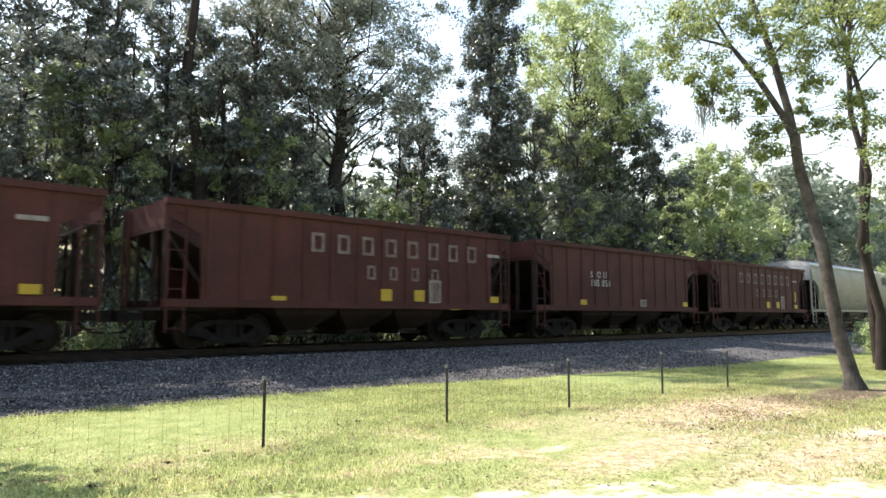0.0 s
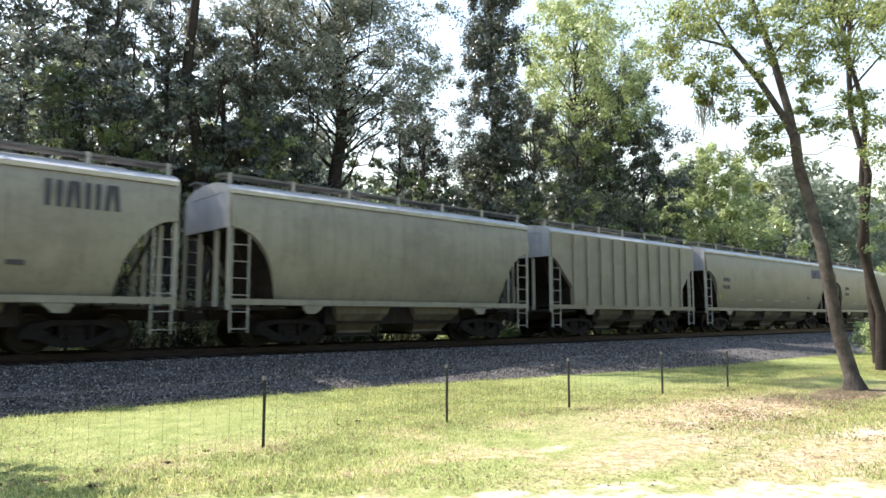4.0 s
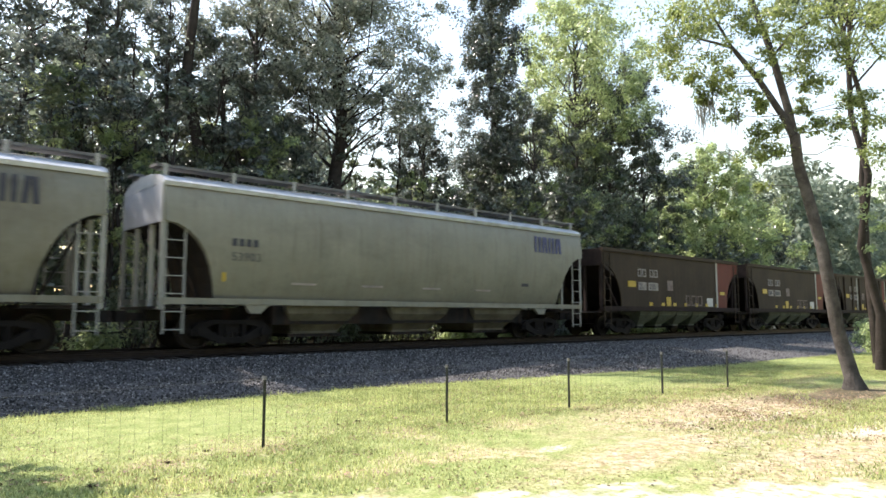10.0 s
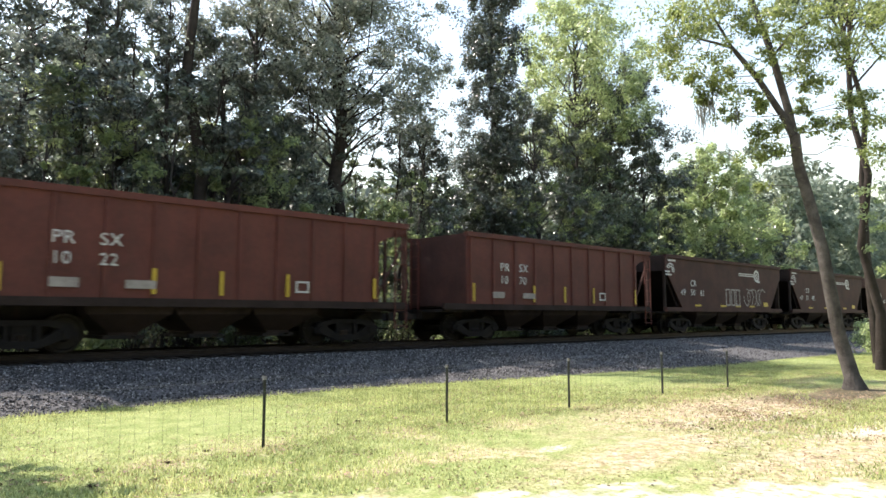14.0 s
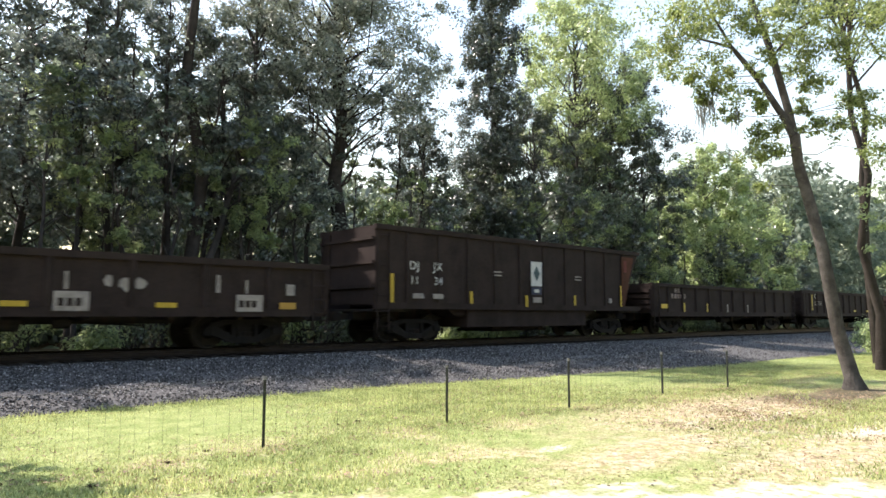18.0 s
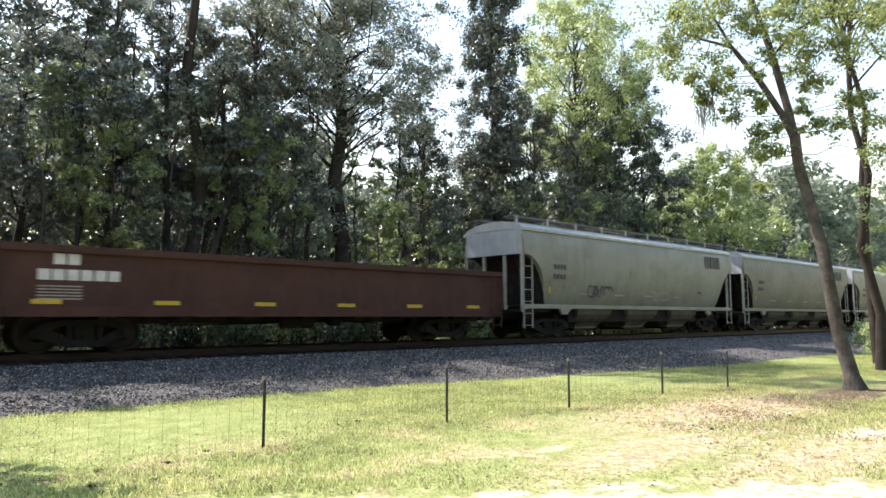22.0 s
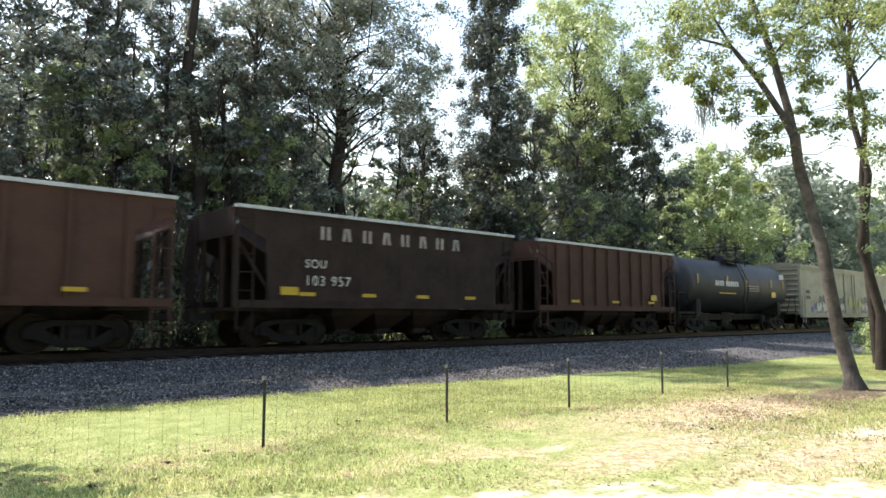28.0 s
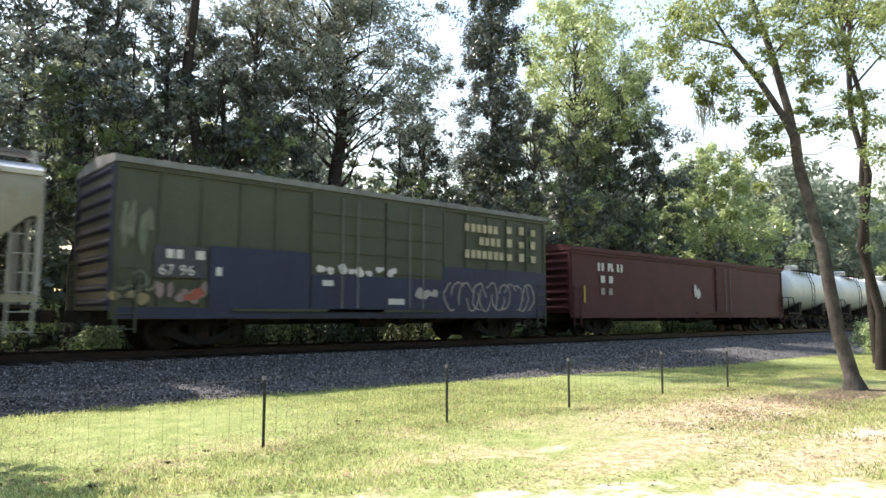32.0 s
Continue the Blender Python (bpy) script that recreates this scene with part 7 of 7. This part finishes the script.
    scrawl(TRAIN[-1][0], 3.9, 5.3, -1.45, 1.42, 1.82, "black_paint", 24, 8, 0.028)
    mark(TRAIN[-1][0], 5.4, -1.42, 1.45, 0.42, 0.16, "black_paint", "paint_patch")
    car, h = tank_car("short white tank car with a railed platform", 501.3, 515.5, "tank_white", 1.28, 2.42, 0.75, platform=3.0, beam=True, saddle="tank_white", side_ladder=False)
    for k in range(7):
        mark(car, -2.9 + k * 0.25, -1.285, 2.45, 0.13, 0.24, ("grey_paint", "amber", "navy_paint")[k % 3], "lettering")
    mark(car, 0.1, -1.285, 2.45, 0.75, 0.3, "amber", "placard")
    for x in (-4.9, 4.2):
        mark(car, x, -1.28, 2.1, 0.08, 0.6, "orange_spray", "reflector")
    mark(car, 5.4, -1.20, 2.5, 0.4, 0.3, "black_paint", "placard")

    car, h = open_hopper("brown ribbed coal hopper car under dust", 516.7, 529.7, "gold_brown", "open", posts=10, end_paint="dark_brown", top=3.85)
    blocks(car, -h + 3.2, -1.65, 2.6, (0.3, -0.3, 0.3), 0.06, 0.36, "white_paint", 0.09)
    car, h = open_hopper("ochre coal hopper car with ribbed sides", 531.0, 542.4, "ochre", "diag", posts=9, end_paint="dark_brown", top=3.95)
    blocks(car, -h + 3.2, -1.65, 2.6, (0.3, -0.3, 0.3), 0.06, 0.36, "white_paint", 0.09)
    mark(car, h - 3.6, -1.65, 1.6, 0.7, 0.5, "white_paint", "panel")
    car, h = open_hopper("brown-red coal hopper car with ribbed sides", 543.4, 554.4, "rust_brown", "open", posts=7, pale_rim=True, top=3.78)
    reflectors(car, h, -1.65, 1.40, 4, 0.5, 0.1, 2.2)
    splash(car, -h + 2.6, -h + 4.6, -1.556, 1.35, 1.85, "worn_paint", 61, 2, "pale rubbed patches on rusty paint")
    car, h = open_hopper("dark brown coal hopper car with white lettering", 556.0, 566.8, "dark_brown", "open", posts=1, post_in=1, pale_rim=True, top=3.78)
    blocks(car, -h + 2.6, -1.55, 3.05, (0.32,) * 8, 0.42, 0.38, "grey_paint", 0.08)
    number(car, "103 957", -h + 2.1, -1.55, 1.72, 0.28, "white_paint", 1.2)
    number(car, "SOU", -h + 2.1, -1.55, 2.22, 0.24, "white_paint", 1.1)
    reflectors(car, h, -1.55, 1.42, 4, 0.5, 0.1, 2.2)
    mark(car, -h + 1.35, -1.55, 1.44, 0.55, 0.22, "yellow", "reflector")
    car, h = open_hopper("brown-red coal hopper car with close ribs", 568.2, 578.2, "rust_brown", "open", posts=9, pale_rim=True, top=3.78)
    reflectors(car, h, -1.65, 1.40, 3, 0.5, 0.1, 2.2)
    mark(car, h - 2.2, -1.65, 1.55, 0.45, 0.25, "yellow", "reflector")

    car, h = tank_car("black tank car with white stencils", 578.8, 593.0, "tank_black", 1.45, 2.50, 0.6, platform=2.2, rail="steel_dark")
    blocks(car, -3.3, -1.455, 2.45, (0.16,) * 4 + (-0.1,) + (0.16,) * 6, 0.09, 0.27, "white_paint", 0.06, "white painted tank letters in plain blocks")
    blocks(car, -2.9, -1.455, 2.05, (1.9,), 0.05, 0.05, "yellow", 0, "thin yellow stencil line")
    for k in range(3):
        blocks(car, 0.6, -1.455, 2.5 - k * 0.13, (1.3,), 0.05, 0.05, "grey_paint", 0, "faded stencil lines")
    for x in (-5.2, -2.0, 0.3, 3.5, 5.2):
        mark(car, x, -1.46, 2.5, 0.09, 0.5, "yellow", "reflector")
    mark(car, 3.6, -1.44, 1.95, 0.55, 0.3, "yellow", "placard")
    mark(car, 5.0, -1.35, 3.05, 0.6, 0.3, "white_paint", "placard")

    # long off-white boxcar with graffiti
    car, h = boxcar("long off-white boxcar covered in graffiti", 593.6, 612.9, "white_box", 4.05, "white_box", posts=2, doors=((-1.84, 1.41),), end_ribs=9)
    y = -1.55
    splash(car, -8.0, -6.9, y + 0.043, 1.10, 1.75, "blue_spray", 31, 2)
    splash(car, -6.6, -1.6, y + 0.045, 1.55, 2.25, "teal_paint", 34, 8)
    spikes(car, -7.2, -1.75, y + 0.035, 0.84, 2.12, "pale_spray", "black_paint", "pink_spray", 5, 38)
    splash(car, -1.25, 1.3, y - 0.075, 1.12, 2.2, "yellow_spray", 35, 3)
    splash(car, 1.5, 7.6, y + 0.045, 1.55, 2.35, "teal_paint", 37, 9)
    spikes(car, 1.65, 7.5, y + 0.035, 0.86, 2.2, "pale_spray", "black_paint", "pink_spray", 7, 39)
    splash(car, -1.9, -1.2, y + 0.03, 1.2, 2.0, "blue_spray", 47, 1)
    mark(car, 7.6, y + 0.03, 1.04, 1.0, 1.05, "black_paint", "paint_patch", "black painted-over patch")
    splash(car, -9.6, -8.9, y + 0.045, 0.9, 2.5, "stain", 49, 2, "yellow-brown stain on the side")
    for k in range(3):
        mark(car, -8.62 + 0.22 * k, y + 0.047, 2.30, 0.15, 0.22, "black_paint", "letter_block")
        mark(car, -8.64 + 0.24 * k, y + 0.047, 1.95, 0.14, 0.22, "black_paint", "letter_block")
    car, h = covered_hopper("cream covered hopper car with streaked bays darkened for shade", 614.4, 631.9, "hop_dusty", "slant", bays=4, cut=1.35, cut_top=3.1, eave=4.1, curved=True)
    blocks(car, -h + 3.4, -1.60, 2.7, (0.2,) * 4, 0.07, 0.24, "grey_paint", 0.05)
    blocks(car, -h + 3.4, -1.58, 2.3, (0.2,) * 4, 0.07, 0.22, "grey_paint", 0.05)
    for k in range(5):
        part("end_rib", boxes((-h - 0.10, -h, -1.42, 1.42, 1.75 + 0.42 * k, 1.87 + 0.42 * k)), M["end_skylit"], car)
    mark(car, -h + 2.1, -1.56, 1.2, 0.45, 0.1, "orange_spray", "reflector")

    # green and blue boxcar
    car, h = boxcar("tall olive green boxcar with blue painted-over lower side", 633.4, 649.1, "green_box", 4.60, "roof_grey", posts=15, doors=((-2.55, 0.04), (0.12, 2.48)), end_ribs=10, end_paint="blue_box")
    for a, b, top in ((-5.52, -2.58, 2.64), (-2.55, 2.46, 2.04), (2.48, h - 0.05, 2.50)):
        mark(car, a, -1.58 if a != -2.55 else -1.612, 1.06, b - a, top - 1.06, "blue_box", "repainted_panel", "deep blue repainted panel")
    mark(car, -h + 0.1, -1.56, 0.80, 2 * h - 0.2, 0.26, "blue_box", "repainted_panel")
    for k, (n, x, z) in enumerate(((6, 3.5, 3.78), (4, 4.2, 3.34), (7, 3.5, 2.86))):
        blocks(car, x, -1.585, z, (0.20,) * n, 0.085, 0.28, "cream_paint_mark", 0.045 if k == 1 else 0, "cream company letters in plain blocks")
    for k in range(9):
        mark(car, 5.62 + 0.66 * (k % 3), -1.585, 2.86 + 0.50 * (k // 3), 0.26, 0.30 if k % 2 else 0.24, "cream_paint_mark", "emblem")
    mark(car, -6.91, -1.57, 1.80, 1.30, 0.78, "black_paint", "number_panel")
    blocks(car, -6.62, -1.58, 2.27, (0.17, 0.17, -0.22, 0.22), 0.06, 0.22, "white_paint", 0.05)
    number(car, "67 96", -6.80, -1.585, 1.86, 0.26, "white_paint", 1.05)
    mark(car, -5.35, -1.588, 1.88, 0.14, 0.22, "white_paint", "letter_block")
    splash(car, -6.9, -5.5, -1.575, 1.12, 1.68, "pink_spray", 53, 6)
    splash(car, -6.3, -5.6, -1.583, 1.2, 1.55, "red_spray", 52, 2, "red spray-painted patch")
    splash(car, -7.8, -6.95, -1.556, 2.3, 3.7, "bay_green", 46, 4, "pale green smeared paint")
    splash(car, -7.85, -6.9, -1.56, 1.1, 1.45, "stain", 43, 3)
    scrawl(car, -7.75, -6.95, -1.566, 1.45, 1.95, "bay_green", 42, 4, 0.035)
    splash(car, -2.4, 0.65, -1.616, 2.02, 2.38, "white_paint", 44, 9)
    splash(car, 1.2, 2.3, -1.616, 1.4, 1.9, "rail_pale", 54, 3)
    mark(car, 0.18, -1.622, 1.21, 0.62, 0.18, "white_paint", "placard")
    mark(car, -2.2, -1.622, 1.72, 0.36, 0.16, "white_paint", "placard")
    scrawl(car, 2.7, 6.9, -1.585, 1.0, 2.05, "grey_paint", 45, 13, 0.028)
    car, h = boxcar("plain maroon boxcar with white letters", 650.7, 671.2, "maroon", 3.62, "maroon", posts=1, doors=((1.9, 4.3),), end_ribs=8)
    blocks(car, -h + 1.8, -1.55, 2.75, (0.42, 0.42, 0.42), 0.28, 0.34, "white_paint", 0.08)
    blocks(car, -h + 2.0, -1.55, 2.25, (0.28, 0.28), 0.3, 0.30, "white_paint", 0.06)
    blocks(car, -h + 2.0, -1.55, 1.75, (0.26, 0.26), 0.3, 0.28, "grey_paint", 0.06)
    mark(car, -h + 0.8, -1.56, 1.4, 0.09, 0.7, "yellow", "reflector")
    splash(car, -0.4, 0.3, -1.55, 1.7, 2.5, "white_paint", 51, 2)
    for a in (672.3, 681.4, 690.5):
        tank_car("short white tank car with a yellowed lower shell", a, a + 8.3, "tank_white", 1.30, 2.55, 0.35, platform=2.2, rail="steel_dark")


def end_panel_mesh(h):
    """Painted end of a hopper's side, above its cut corner."""
    bm = bmesh.new()
    arc = [(h - 1.35 * math.cos(a * math.pi / 14), 1.27 + 1.86 * math.sin(a * math.pi / 14)) for a in range(8)]
    prism(bm, [(h - 2.4, 1.27)] + arc + [(h, 3.6), (h - 2.4, 3.6)], -1.56, -1.552)
    bmesh.ops.recalc_face_normals(bm, faces=bm.faces)
    return bm


def ring_mesh(x, y, z):
    """A ring with a tail, and two bars that run up to it."""
    bm = bmesh.new()
    n = 20
    for a, b in ((0.22, 0.34), (0.08, 0.15)):
        vi = [bm.verts.new((x + a * math.cos(6.2832 * k / n), y, z + a * math.sin(6.2832 * k / n))) for k in range(n)]
        vo = [bm.verts.new((x + b * math.cos(6.2832 * k / n), y, z + b * math.sin(6.2832 * k / n))) for k in range(n)]
        for k in range(n):
            bm.faces.new((vi[k], vi[(k + 1) % n], vo[(k + 1) % n], vo[k]))
    for dz in (-0.06, 0.04):
        box(bm, x - 2.2, x - 0.34, y - 0.004, y, z + dz, z + dz + 0.05)
    box(bm, x + 0.1, x + 0.42, y - 0.005, y - 0.001, z - 0.36, z - 0.26)
    return bm


def emblem_mesh(x, y, z):
    """Curved bars over two short level ones."""
    bm = bmesh.new()
    n = 12
    for a, b in ((0.14, 0.21), (0.27, 0.34)):
        for k in range(n):
            t0, t1 = -0.4 + 3.2 * k / n, -0.4 + 3.2 * (k + 1) / n
            q = [bm.verts.new((x + r * math.cos(t), y, z + r * math.sin(t))) for r, t in ((a, t0), (b, t0), (b, t1), (a, t1))]
            bm.faces.new(q)
    box(bm, x - 0.5, x - 0.05, y - 0.004, y, z - 0.12, z - 0.05)
    box(bm, x - 0.45, x + 0.1, y - 0.004, y, z - 0.26, z - 0.19)
    box(bm, x - 0.2, x + 0.5, y - 0.004, y, z + 0.42, z + 0.50)
    return bm


build_ground()
build_track()
build_fence()
build_train()
build_woods()
build_yard_tree()
build_ballast()
build_grass()


def run(t):
    """How far the train has come after t seconds: it gathers a little speed."""
    return 19.128 * t + 0.01526 * t * t + 0.0000219 * t ** 3


def motions():
    times = [0, 4, 8, 12, 16, 20, 24, 28, 32]
    for ob, u in TRAIN:
        walk(ob, [(t, pose(u - run(t), TRACK_Y, RAIL_Z)) for t in times])
    # the axles roll; all front axles share one path in their truck, all rear axles another
    for which, dx in ((0, -0.89), (1, 0.89)):
        same = [w for w, k in WHEELSETS if k == which]
        walk(same[0], [(f / 30, pose(dx, 0, WHEEL_R, 0, -math.degrees(run(f / 30) / WHEEL_R), 0)) for f in range(961)])
        keys = same[0].animation_data
        for w in same[1:]:
            w.rotation_mode = "QUATERNION"
            w.animation_data_create()
            w.animation_data.action = keys.action
            w.animation_data.action_slot = keys.action_slot


motions()
